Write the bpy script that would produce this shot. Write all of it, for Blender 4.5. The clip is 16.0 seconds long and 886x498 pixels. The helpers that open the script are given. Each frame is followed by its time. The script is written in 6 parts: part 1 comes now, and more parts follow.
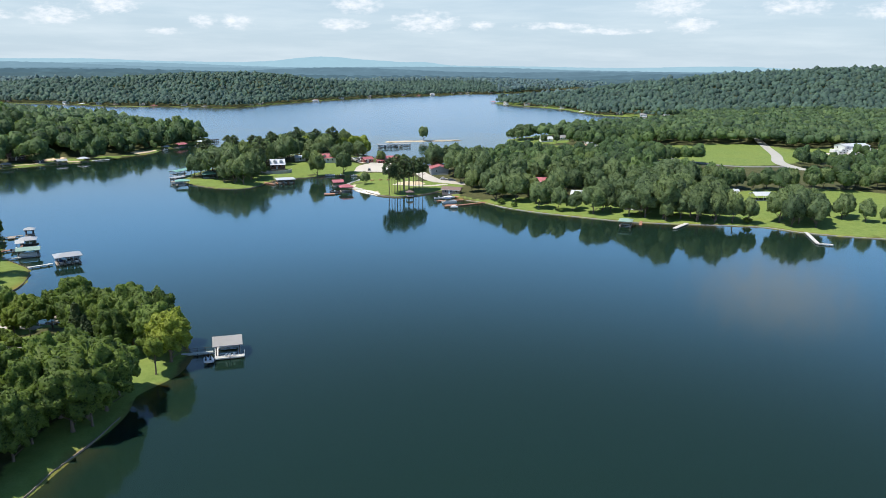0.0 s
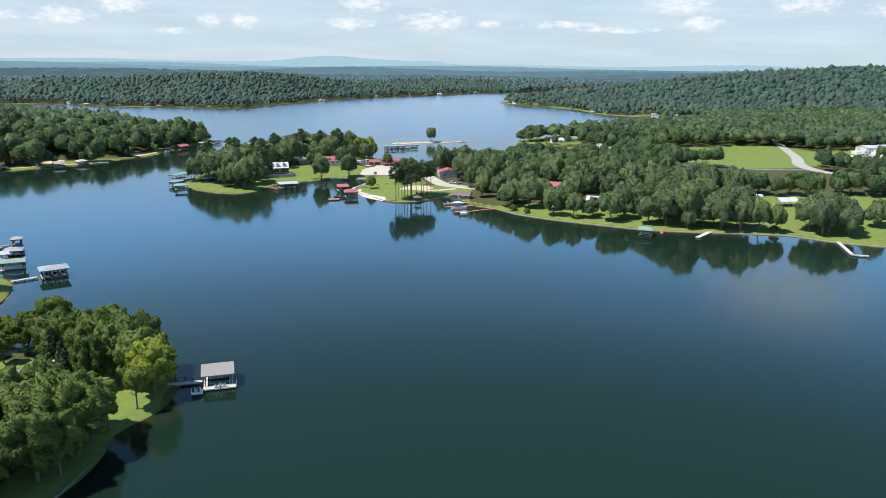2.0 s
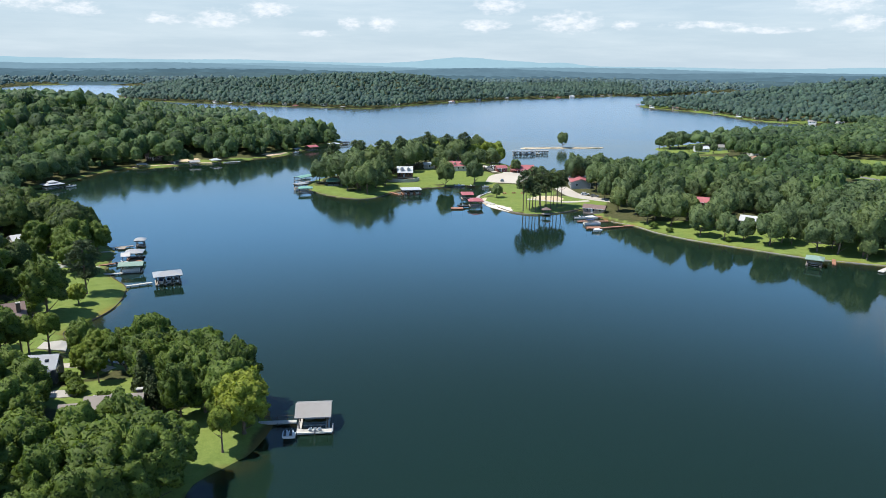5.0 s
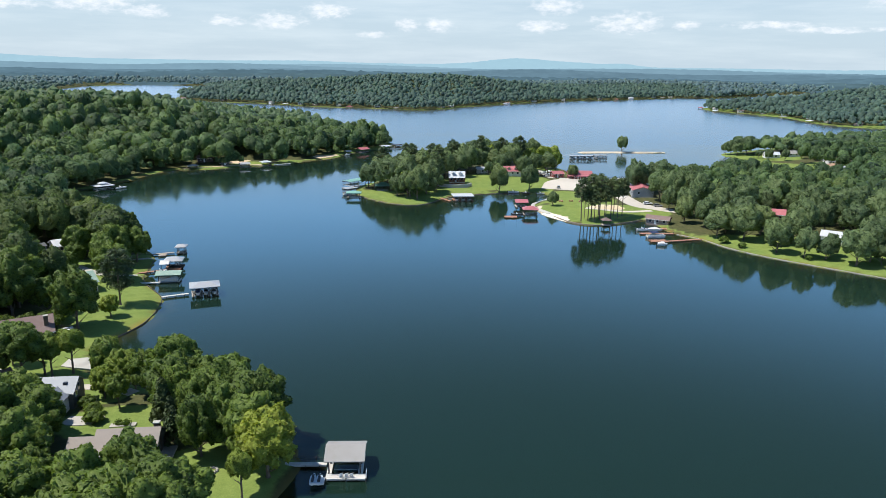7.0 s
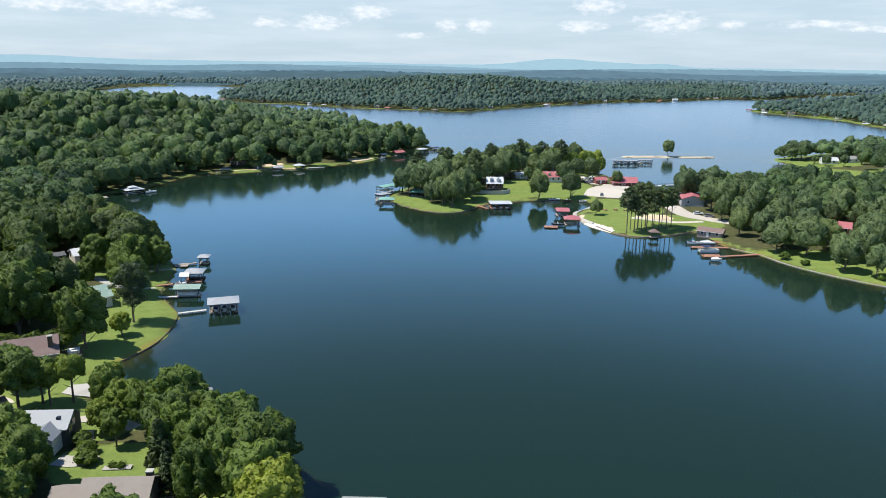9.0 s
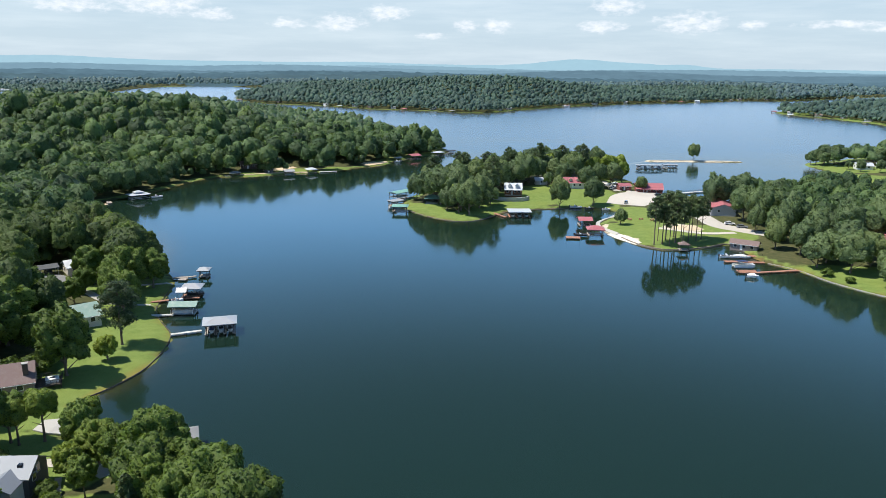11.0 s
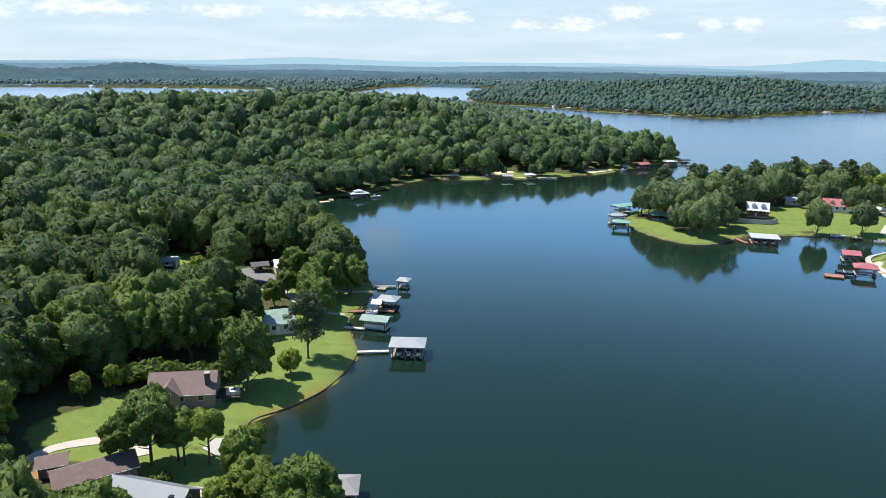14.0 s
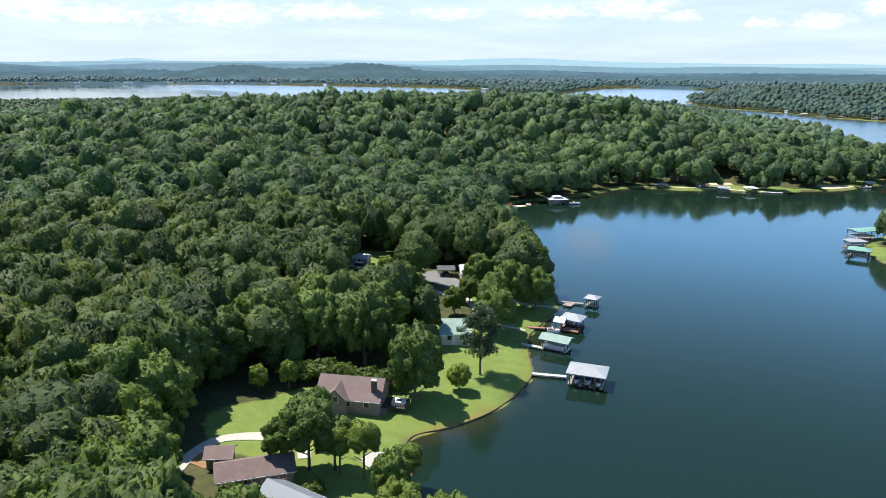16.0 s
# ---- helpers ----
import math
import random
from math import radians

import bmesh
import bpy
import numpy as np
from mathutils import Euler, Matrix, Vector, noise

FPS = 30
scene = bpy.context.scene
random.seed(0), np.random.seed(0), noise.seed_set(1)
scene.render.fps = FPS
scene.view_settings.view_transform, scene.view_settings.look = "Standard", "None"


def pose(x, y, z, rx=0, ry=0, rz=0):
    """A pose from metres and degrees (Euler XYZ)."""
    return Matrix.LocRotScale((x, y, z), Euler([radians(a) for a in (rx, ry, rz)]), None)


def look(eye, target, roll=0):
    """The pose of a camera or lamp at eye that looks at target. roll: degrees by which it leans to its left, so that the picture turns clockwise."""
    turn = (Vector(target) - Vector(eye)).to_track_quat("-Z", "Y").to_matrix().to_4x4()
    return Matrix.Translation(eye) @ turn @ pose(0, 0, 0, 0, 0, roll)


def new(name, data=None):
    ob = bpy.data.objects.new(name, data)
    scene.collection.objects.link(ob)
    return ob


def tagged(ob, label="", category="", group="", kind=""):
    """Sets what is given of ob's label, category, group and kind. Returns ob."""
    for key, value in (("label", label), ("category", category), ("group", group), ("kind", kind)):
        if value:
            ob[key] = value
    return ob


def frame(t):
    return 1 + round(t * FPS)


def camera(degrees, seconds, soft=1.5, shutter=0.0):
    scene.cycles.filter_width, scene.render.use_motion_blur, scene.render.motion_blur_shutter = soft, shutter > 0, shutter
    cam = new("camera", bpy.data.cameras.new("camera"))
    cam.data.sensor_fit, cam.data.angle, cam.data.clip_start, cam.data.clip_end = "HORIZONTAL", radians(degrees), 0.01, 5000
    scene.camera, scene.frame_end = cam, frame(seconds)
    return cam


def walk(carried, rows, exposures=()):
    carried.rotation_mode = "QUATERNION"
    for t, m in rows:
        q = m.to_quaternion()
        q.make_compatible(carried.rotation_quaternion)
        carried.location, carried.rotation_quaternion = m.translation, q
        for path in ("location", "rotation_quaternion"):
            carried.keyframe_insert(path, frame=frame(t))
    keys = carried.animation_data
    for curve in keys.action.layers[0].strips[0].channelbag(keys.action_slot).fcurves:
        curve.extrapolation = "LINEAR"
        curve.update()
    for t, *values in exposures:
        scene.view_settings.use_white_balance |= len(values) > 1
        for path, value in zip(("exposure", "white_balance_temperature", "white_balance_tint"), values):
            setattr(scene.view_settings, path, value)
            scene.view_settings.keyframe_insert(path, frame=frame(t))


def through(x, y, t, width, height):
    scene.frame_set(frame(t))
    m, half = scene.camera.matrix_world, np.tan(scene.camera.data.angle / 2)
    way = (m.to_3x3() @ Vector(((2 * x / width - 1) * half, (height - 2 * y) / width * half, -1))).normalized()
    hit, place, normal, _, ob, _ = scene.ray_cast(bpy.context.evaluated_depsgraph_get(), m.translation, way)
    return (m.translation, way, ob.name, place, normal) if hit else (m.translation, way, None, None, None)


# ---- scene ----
cam = camera(63.45, 16.0, soft=0.6)
PATH = [
    (0.0, look((0.00, 0.00, 69.98), (-0.00, 96.88, 45.20), 0.62)),
    (0.5, look((-0.22, 4.41, 70.02), (-0.32, 101.28, 45.20), 0.63)),
    (1.0, look((-0.49, 8.72, 70.25), (-0.66, 105.57, 45.35), 0.60)),
    (1.5, look((-0.82, 12.99, 70.28), (-0.98, 109.84, 45.39), 0.57)),
    (2.0, look((-1.26, 17.34, 70.28), (-2.20, 114.18, 45.37), 0.55)),
    (2.5, look((-1.58, 21.71, 70.27), (-5.67, 118.46, 45.35), 0.52)),
    (3.0, look((-1.98, 26.01, 70.26), (-10.02, 122.51, 45.32), 0.47)),
    (3.5, look((-2.30, 30.45, 70.30), (-13.21, 126.68, 45.37), 0.51)),
    (4.0, look((-2.74, 34.76, 70.24), (-16.01, 130.69, 45.30), 0.54)),
    (4.5, look((-3.35, 38.98, 70.14), (-19.05, 134.55, 45.23), 0.59)),
    (7.0, look((-7.26, 60.31, 70.10), (-32.38, 153.87, 45.27), 0.66)),
    (7.5, look((-8.23, 64.73, 70.05), (-34.56, 157.96, 45.24), 0.63)),
    (8.0, look((-9.28, 69.12, 70.13), (-36.99, 161.96, 45.35), 0.64)),
    (8.5, look((-10.26, 73.53, 70.24), (-39.25, 165.96, 45.43), 0.61)),
    (9.0, look((-11.27, 77.71, 70.32), (-41.41, 169.78, 45.52), 0.57)),
    (11.5, look((-17.66, 98.81, 70.59), (-50.27, 190.04, 45.83), 0.59)),
    (12.0, look((-19.22, 102.96, 70.54), (-52.73, 193.86, 45.78), 0.58)),
    (12.5, look((-20.80, 106.99, 70.55), (-58.55, 196.21, 45.75), 0.60)),
    (13.0, look((-22.01, 111.18, 70.50), (-66.99, 196.95, 45.59), 0.45)),
    (13.5, look((-23.66, 115.17, 70.46), (-75.77, 196.81, 45.58), 0.54)),
    (14.0, look((-25.41, 119.30, 70.38), (-84.38, 196.13, 45.48), 0.53)),
    (14.5, look((-27.31, 123.34, 70.33), (-92.57, 194.91, 45.44), 0.63)),
    (15.0, look((-28.91, 126.98, 70.31), (-99.52, 193.28, 45.43), 0.51)),
    (15.5, look((-30.08, 129.56, 70.42), (-105.79, 189.94, 45.50), 0.44)),
    (16.0, look((-30.72, 131.20, 70.63), (-109.23, 187.85, 45.56), 0.56)),
]
walk(cam, PATH, ((0.0, 0.36), (9.0, 0.38), (12.5, 0.42), (14.0, 0.52), (16.0, 0.67)))

# ---- sky, sun ----
SUN_AZ, SUN_EL = radians(252.0), radians(61.0)   # compass bearing of the sun, and its height
world = bpy.data.worlds.new("summer_sky")
scene.world = world
world.use_nodes = True
wt = world.node_tree
wt.nodes.clear()


def wmath(op, a, b=None, c=None):
    n = wt.nodes.new("ShaderNodeMath")
    n.operation = op
    for k, v in enumerate((a, b, c)):
        if v is None:
            continue
        if isinstance(v, (int, float)):
            n.inputs[k].default_value = v
        else:
            wt.links.new(v, n.inputs[k])
    return n.outputs[0]


def wnoise(vec, scale, detail, rough):
    n = wt.nodes.new("ShaderNodeTexNoise")
    n.inputs["Scale"].default_value = scale
    n.inputs["Detail"].default_value = detail
    n.inputs["Roughness"].default_value = rough
    wt.links.new(vec, n.inputs["Vector"])
    return n.outputs["Fac"]


wcoord = wt.nodes.new("ShaderNodeTexCoord")
wsep = wt.nodes.new("ShaderNodeSeparateXYZ")
wt.links.new(wcoord.outputs["Generated"], wsep.inputs[0])
w_az = wmath("ARCTAN2", wsep.outputs[0], wsep.outputs[1])
w_el = wmath("ARCSINE", wsep.outputs[2])


def wvec(a, b):
    n = wt.nodes.new("ShaderNodeCombineXYZ")
    wt.links.new(a, n.inputs[0])
    wt.links.new(b, n.inputs[1])
    return n.outputs[0]


sky = wt.nodes.new("ShaderNodeTexSky")
sky.sky_type = "NISHITA"
sky.sun_disc = False
sky.sun_elevation, sky.sun_rotation = SUN_EL, SUN_AZ
sky.air_density, sky.dust_density, sky.ozone_density = 1.0, 0.5, 2.0
puff = wnoise(wvec(w_az, wmath("MULTIPLY", w_el, 2.2)), 62.0, 7.0, 0.62)
streak = wnoise(wvec(wmath("MULTIPLY", w_az, 1.0), wmath("MULTIPLY", w_el, 9.0)), 5.0, 6.0, 0.6)
# cumulus: bearing, height, half width, half height (degrees)
CUMULUS = ((-27.5, 3.1, 2.04, 0.72), (-24.0, 3.9, 1.92, 0.65), (-17.9, 2.95, 1.08, 0.47), (-15.5, 2.95, 1.20, 0.55),
           (-7.9, 2.95, 2.04, 0.47), (-6.8, 4.4, 1.92, 0.72), (-1.4, 3.2, 2.76, 0.81), (2.7, 3.0, 1.08, 0.33),
           (16.7, 4.4, 2.40, 0.78), (18.2, 3.05, 1.68, 0.65), (24.9, 4.2, 2.64, 0.59), (8.5, 3.0, 3.00, 0.29),
           (-31.5, 3.0, 1.56, 0.39), (-36.8, 3.5, 1.80, 0.52), (-40.3, 4.2, 3.60, 0.91), (-46.0, 3.8, 3.00, 0.52),
           (-54.0, 3.7, 3.00, 0.52), (-63.0, 3.7, 4.80, 0.72), (-70.5, 3.4, 4.08, 1.04), (-78.5, 3.1, 4.20, 0.78), (-83.0, 3.6, 3.12, 1.17),
           (31.0, 3.8, 2.40, 0.65), (26.0, 16.0, 6.5, 3.2), (-42.5, 13.6, 2.6, 1.3), (-20.5, 2.2, 1.20, 0.26), (12.5, 2.6, 2.88, 0.26))
cover = None
for a, e, w, h in CUMULUS:
    u = wmath("DIVIDE", wmath("SUBTRACT", w_az, radians(a)), radians(w))
    v = wmath("DIVIDE", wmath("SUBTRACT", w_el, radians(e)), radians(h))
    m = wmath("SUBTRACT", 1.0, wmath("MULTIPLY_ADD", u, u, wmath("MULTIPLY", v, v)))
    m = wmath("MAXIMUM", m, -0.9)
    cover = m if cover is None else wmath("MAXIMUM", cover, m)
cover = wmath("MULTIPLY_ADD", wmath("SUBTRACT", puff, 0.47), 4.2, cover)
cloud = wt.nodes.new("ShaderNodeMapRange")
cloud.interpolation_type = "SMOOTHSTEP"
cloud.inputs[1].default_value, cloud.inputs[2].default_value = -0.15, 2.0
wt.links.new(cover, cloud.inputs[0])
veil = wt.nodes.new("ShaderNodeMapRange")
veil.inputs[1].default_value, veil.inputs[2].default_value, veil.inputs[4].default_value = 0.42, 0.7, 0.75
wt.links.new(streak, veil.inputs[0])
haze = wt.nodes.new("ShaderNodeMapRange")        # summer haze, thick at the skyline, gone higher up
haze.interpolation_type = "SMOOTHSTEP"
haze.inputs[1].default_value, haze.inputs[2].default_value = radians(27.0), 0.0
haze.inputs[3].default_value, haze.inputs[4].default_value = 0.0, 0.86
wt.links.new(w_el, haze.inputs[0])
low = wt.nodes.new("ShaderNodeMapRange")         # thin streaks only low down
low.interpolation_type = "SMOOTHSTEP"
low.inputs[1].default_value, low.inputs[2].default_value = radians(14.0), radians(5.0)
wt.links.new(w_el, low.inputs[0])


def wmix(fac, a, b):
    n = wt.nodes.new("ShaderNodeMix")
    n.data_type = "RGBA"
    for k, v in ((0, fac), (6, a), (7, b)):
        if isinstance(v, tuple):
            n.inputs[k].default_value = v
        else:
            wt.links.new(v, n.inputs[k])
    return n.outputs[2]


high = wt.nodes.new("ShaderNodeMapRange")        # deep blue overhead
high.interpolation_type = "SMOOTHSTEP"
high.inputs[1].default_value, high.inputs[2].default_value = radians(8.0), radians(36.0)
wt.links.new(w_el, high.inputs[0])
deep = wt.nodes.new("ShaderNodeMix")
deep.data_type, deep.blend_type = "RGBA", "MULTIPLY"
wt.links.new(high.outputs[0], deep.inputs[0])
wt.links.new(sky.outputs[0], deep.inputs[6])
deep.inputs[7].default_value = (0.50, 0.76, 0.96, 1)
air = wt.nodes.new("ShaderNodeMapRange")         # from white air at the skyline to blue above it
air.interpolation_type = "SMOOTHSTEP"
air.inputs[1].default_value, air.inputs[2].default_value = radians(4.5), radians(14.5)
wt.links.new(w_el, air.inputs[0])
col = wmix(haze.outputs[0], deep.outputs[2], wmix(air.outputs[0], (4.3, 5.45, 6.5, 1), (4.4, 12.2, 24.0, 1)))
col = wmix(wmath("MULTIPLY", wmath("MULTIPLY", veil.outputs[0], low.outputs[0]), 0.4), col, (7.2, 7.9, 8.3, 1))
col = wmix(wmath("MULTIPLY", cloud.outputs[0], 0.85), col, (7.9, 8.15, 8.6, 1))
wbg = wt.nodes.new("ShaderNodeBackground")
wbg.inputs["Strength"].default_value = 0.102
wt.links.new(col, wbg.inputs["Color"])
wout = wt.nodes.new("ShaderNodeOutputWorld")
wt.links.new(wbg.outputs[0], wout.inputs[0])

sun = new("sun", bpy.data.lights.new("sun", "SUN"))
sun.data.energy, sun.data.angle, sun.data.color = 5.0, radians(0.53), (1.0, 0.95, 0.87)
sun_from = Vector((math.sin(SUN_AZ) * math.cos(SUN_EL), math.cos(SUN_AZ) * math.cos(SUN_EL), math.sin(SUN_EL)))
sun.matrix_world = look(tuple(sun_from * 300), (0, 0, 0))

# ---- materials ----
def nodes_of(name):
    m = bpy.data.materials.new(name)
    m.use_nodes = True
    t = m.node_tree
    t.nodes.clear()
    out = t.nodes.new("ShaderNodeOutputMaterial")
    return m, t, out


def add(t, kind, **inputs):
    n = t.nodes.new(kind)
    for k, v in inputs.items():
        key = k.replace("_", " ")
        if isinstance(v, bpy.types.NodeSocket):
            t.links.new(v, n.inputs[key])
        else:
            n.inputs[key].default_value = v
    return n


def ramp(t, fac, stops):
    n = t.nodes.new("ShaderNodeValToRGB")
    while len(n.color_ramp.elements) < len(stops):
        n.color_ramp.elements.new(0.5)
    for e, (p, c) in zip(n.color_ramp.elements, stops):
        e.position, e.color = p, (*c, 1) if len(c) == 3 else c
    t.links.new(fac, n.inputs[0])
    return n.outputs[0]


def mixcol(t, fac, a, b, blend="MIX"):
    n = t.nodes.new("ShaderNodeMix")
    n.data_type, n.blend_type = "RGBA", blend
    for k, v in ((0, fac), (6, a), (7, b)):
        if isinstance(v, bpy.types.NodeSocket):
            t.links.new(v, n.inputs[k])
        elif k == 0:
            n.inputs[k].default_value = v
        else:
            n.inputs[k].default_value = (*v, 1)
    return n.outputs[2]


def tone(c, k):
    return tuple(min(1.0, v * k) for v in c)


def surface(name, colour, rough=0.6, metal=0.0, grain=3.0, blotch=0.25, vary=0.25, bump=0.0, ribs=None, dirt=None):
    """Paint, wood, metal or shingle: blotches and grain in metres, colour from piece to piece, ribs across x or y."""
    m, t, out = nodes_of(name)
    co = add(t, "ShaderNodeTexCoord").outputs["Object"]
    big = add(t, "ShaderNodeTexNoise", Vector=co, Scale=blotch, Detail=3.0).outputs["Fac"]
    fine = add(t, "ShaderNodeTexNoise", Vector=co, Scale=grain, Detail=5.0, Roughness=0.7).outputs["Fac"]
    c = ramp(t, big, ((0.3, tone(colour, 1 - vary)), (0.7, tone(colour, 1 + vary))))
    c = mixcol(t, 0.35, c, ramp(t, fine, ((0.25, tone(colour, 1 - vary * 1.6)), (0.75, tone(colour, 1 + vary)))))
    rnd = add(t, "ShaderNodeObjectInfo").outputs["Random"]
    c = mixcol(t, 0.5, c, ramp(t, rnd, ((0.0, tone(colour, 1 - vary * 0.8)), (1.0, tone(colour, 1 + vary * 0.6)))))
    if dirt:
        grime = add(t, "ShaderNodeTexNoise", Vector=co, Scale=0.7, Detail=6.0, Roughness=0.75).outputs["Fac"]
        c = mixcol(t, ramp(t, grime, ((0.5, (0, 0, 0)), (0.72, (0.7, 0.7, 0.7)))), c, dirt)
    b = add(t, "ShaderNodeBsdfPrincipled", Base_Color=c, Roughness=rough, Metallic=metal)
    height = fine
    if ribs:
        w = t.nodes.new("ShaderNodeTexWave")
        w.bands_direction = ribs[0]
        w.inputs["Scale"].default_value = ribs[1]
        t.links.new(co, w.inputs["Vector"])
        height = w.outputs["Fac"]
        bump = bump or 0.3
    if bump:
        n = add(t, "ShaderNodeBump", Strength=bump, Distance=0.05, Height=height)
        t.links.new(n.outputs[0], b.inputs["Normal"])
    t.links.new(b.outputs[0], out.inputs[0])
    return m


def foliage(name, dark, light, per_tree=True, through=0.42, spray=3.2, gaps=0.0, haze_sheen=0.0, relief=0.6):
    """Leaves: dull green that differs from tree to tree and from clump to clump, letting some light through.
    Each spray is broken into leaves with gaps between; spray: leaf tufts to the metre."""
    m, t, out = nodes_of(name)
    if per_tree:
        rnd = add(t, "ShaderNodeObjectInfo").outputs["Random"]
    else:
        a = t.nodes.new("ShaderNodeAttribute")
        a.attribute_name = "tint"
        rnd = a.outputs["Fac"]
    geo = add(t, "ShaderNodeNewGeometry")
    isl, pos = geo.outputs["Random Per Island"], geo.outputs["Position"]
    mid = tuple((a + b) / 2 for a, b in zip(dark, light))
    c = ramp(t, rnd, ((0.0, tone(dark, 0.75)), (0.4, mid), (0.75, light), (0.92, tone(light, 1.15)), (1.0, (light[0] * 1.5, light[1] * 1.3, light[2]))))
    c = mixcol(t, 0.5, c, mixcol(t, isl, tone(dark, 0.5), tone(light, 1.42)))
    stand = add(t, "ShaderNodeTexNoise", Vector=pos, Scale=0.03, Detail=4.0).outputs["Fac"]
    c = mixcol(t, 1.0, c, ramp(t, stand, ((0.3, (0.78, 0.82, 0.88)), (0.7, (1.2, 1.12, 1.0)))), "MULTIPLY")
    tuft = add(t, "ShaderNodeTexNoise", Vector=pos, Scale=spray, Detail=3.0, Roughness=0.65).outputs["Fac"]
    # same noise as the bump: colour darker in hollows, lighter on raised tufts
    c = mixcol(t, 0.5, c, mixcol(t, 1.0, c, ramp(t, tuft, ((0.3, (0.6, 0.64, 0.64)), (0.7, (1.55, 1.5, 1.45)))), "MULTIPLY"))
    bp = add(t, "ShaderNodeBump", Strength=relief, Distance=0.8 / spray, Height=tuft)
    b = add(t, "ShaderNodeBsdfPrincipled", Base_Color=c, Roughness=0.58, Normal=bp.outputs[0])
    b.inputs["Specular IOR Level"].default_value = 0.3
    # blue-tinted sheen put on distant leaves in place of haze
    if haze_sheen:
        b.inputs["Sheen Weight"].default_value = haze_sheen
        b.inputs["Sheen Roughness"].default_value = 0.7
        b.inputs["Sheen Tint"].default_value = (0.6, 0.8, 1.0, 1)
    tr = add(t, "ShaderNodeBsdfTranslucent", Color=mixcol(t, 1.0, c, (1.35, 1.35, 0.7), "MULTIPLY"), Normal=bp.outputs[0])
    mx = add(t, "ShaderNodeMixShader", Fac=through)
    t.links.new(b.outputs[0], mx.inputs[1])
    t.links.new(tr.outputs[0], mx.inputs[2])
    last = mx
    if gaps:
        hole = add(t, "ShaderNodeTexNoise", Vector=pos, Scale=spray * 1.25, Detail=2.0, Roughness=0.6).outputs["Fac"]
        cut = t.nodes.new("ShaderNodeMath")
        cut.operation = "LESS_THAN"
        cut.inputs[1].default_value = gaps
        t.links.new(hole, cut.inputs[0])
        clear = add(t, "ShaderNodeBsdfTransparent")
        last = t.nodes.new("ShaderNodeMixShader")
        t.links.new(cut.outputs[0], last.inputs[0])
        t.links.new(mx.outputs[0], last.inputs[1])
        t.links.new(clear.outputs[0], last.inputs[2])
    t.links.new(last.outputs[0], out.inputs[0])
    return m


def ground_material():
    m, t, out = nodes_of("grass_and_woodland_soil")
    pos = add(t, "ShaderNodeNewGeometry").outputs["Position"]
    n1 = add(t, "ShaderNodeTexNoise", Vector=pos, Scale=0.045, Detail=5.0).outputs["Fac"]
    n2 = add(t, "ShaderNodeTexNoise", Vector=pos, Scale=0.35, Detail=6.0, Roughness=0.7).outputs["Fac"]
    n3 = add(t, "ShaderNodeTexNoise", Vector=pos, Scale=4.0, Detail=4.0, Roughness=0.7).outputs["Fac"]
    grass = ramp(t, n2, ((0.3, (0.102, 0.152, 0.042)), (0.55, (0.164, 0.220, 0.066)), (0.75, (0.222, 0.262, 0.092))))
    grass = mixcol(t, ramp(t, n1, ((0.45, (0, 0, 0)), (0.75, (0.6, 0.6, 0.6)))), grass, (0.21, 0.235, 0.06))
    grass = mixcol(t, 0.35, grass, ramp(t, n3, ((0.3, (0.07, 0.11, 0.016)), (0.7, (0.21, 0.27, 0.05)))))
    soil = ramp(t, n2, ((0.3, (0.045, 0.055, 0.020)), (0.6, (0.085, 0.085, 0.038)), (0.8, (0.15, 0.12, 0.07))))
    sand = ramp(t, n2, ((0.3, (0.38, 0.31, 0.21)), (0.7, (0.62, 0.55, 0.42))))
    bed = ramp(t, n1, ((0.35, (0.07, 0.06, 0.022)), (0.65, (0.24, 0.16, 0.045))))

    def mask(name):
        a = t.nodes.new("ShaderNodeAttribute")
        a.attribute_name = name
        return a.outputs["Fac"]

    def rough_edge(f, lo, hi):
        w = t.nodes.new("ShaderNodeMath")
        w.operation = "MULTIPLY_ADD"
        t.links.new(n2, w.inputs[0])
        w.inputs[1].default_value = 0.5
        t.links.new(f, w.inputs[2])
        return ramp(t, w.outputs[0], ((lo, (0, 0, 0)), (hi, (1, 1, 1))))

    c = mixcol(t, rough_edge(mask("lawn"), 0.62, 0.82), soil, grass)
    c = mixcol(t, rough_edge(mask("sand"), 0.62, 0.82), c, sand)
    bed = mixcol(t, mask("deep"), bed, (0.008, 0.021, 0.016))
    c = mixcol(t, mask("bed"), c, bed)
    b = add(t, "ShaderNodeBsdfPrincipled", Base_Color=c, Roughness=0.95)
    b.inputs["Specular IOR Level"].default_value = 0.1
    bp = add(t, "ShaderNodeBump", Strength=0.35, Distance=0.25, Height=n3)
    t.links.new(bp.outputs[0], b.inputs["Normal"])
    t.links.new(b.outputs[0], out.inputs[0])
    return m


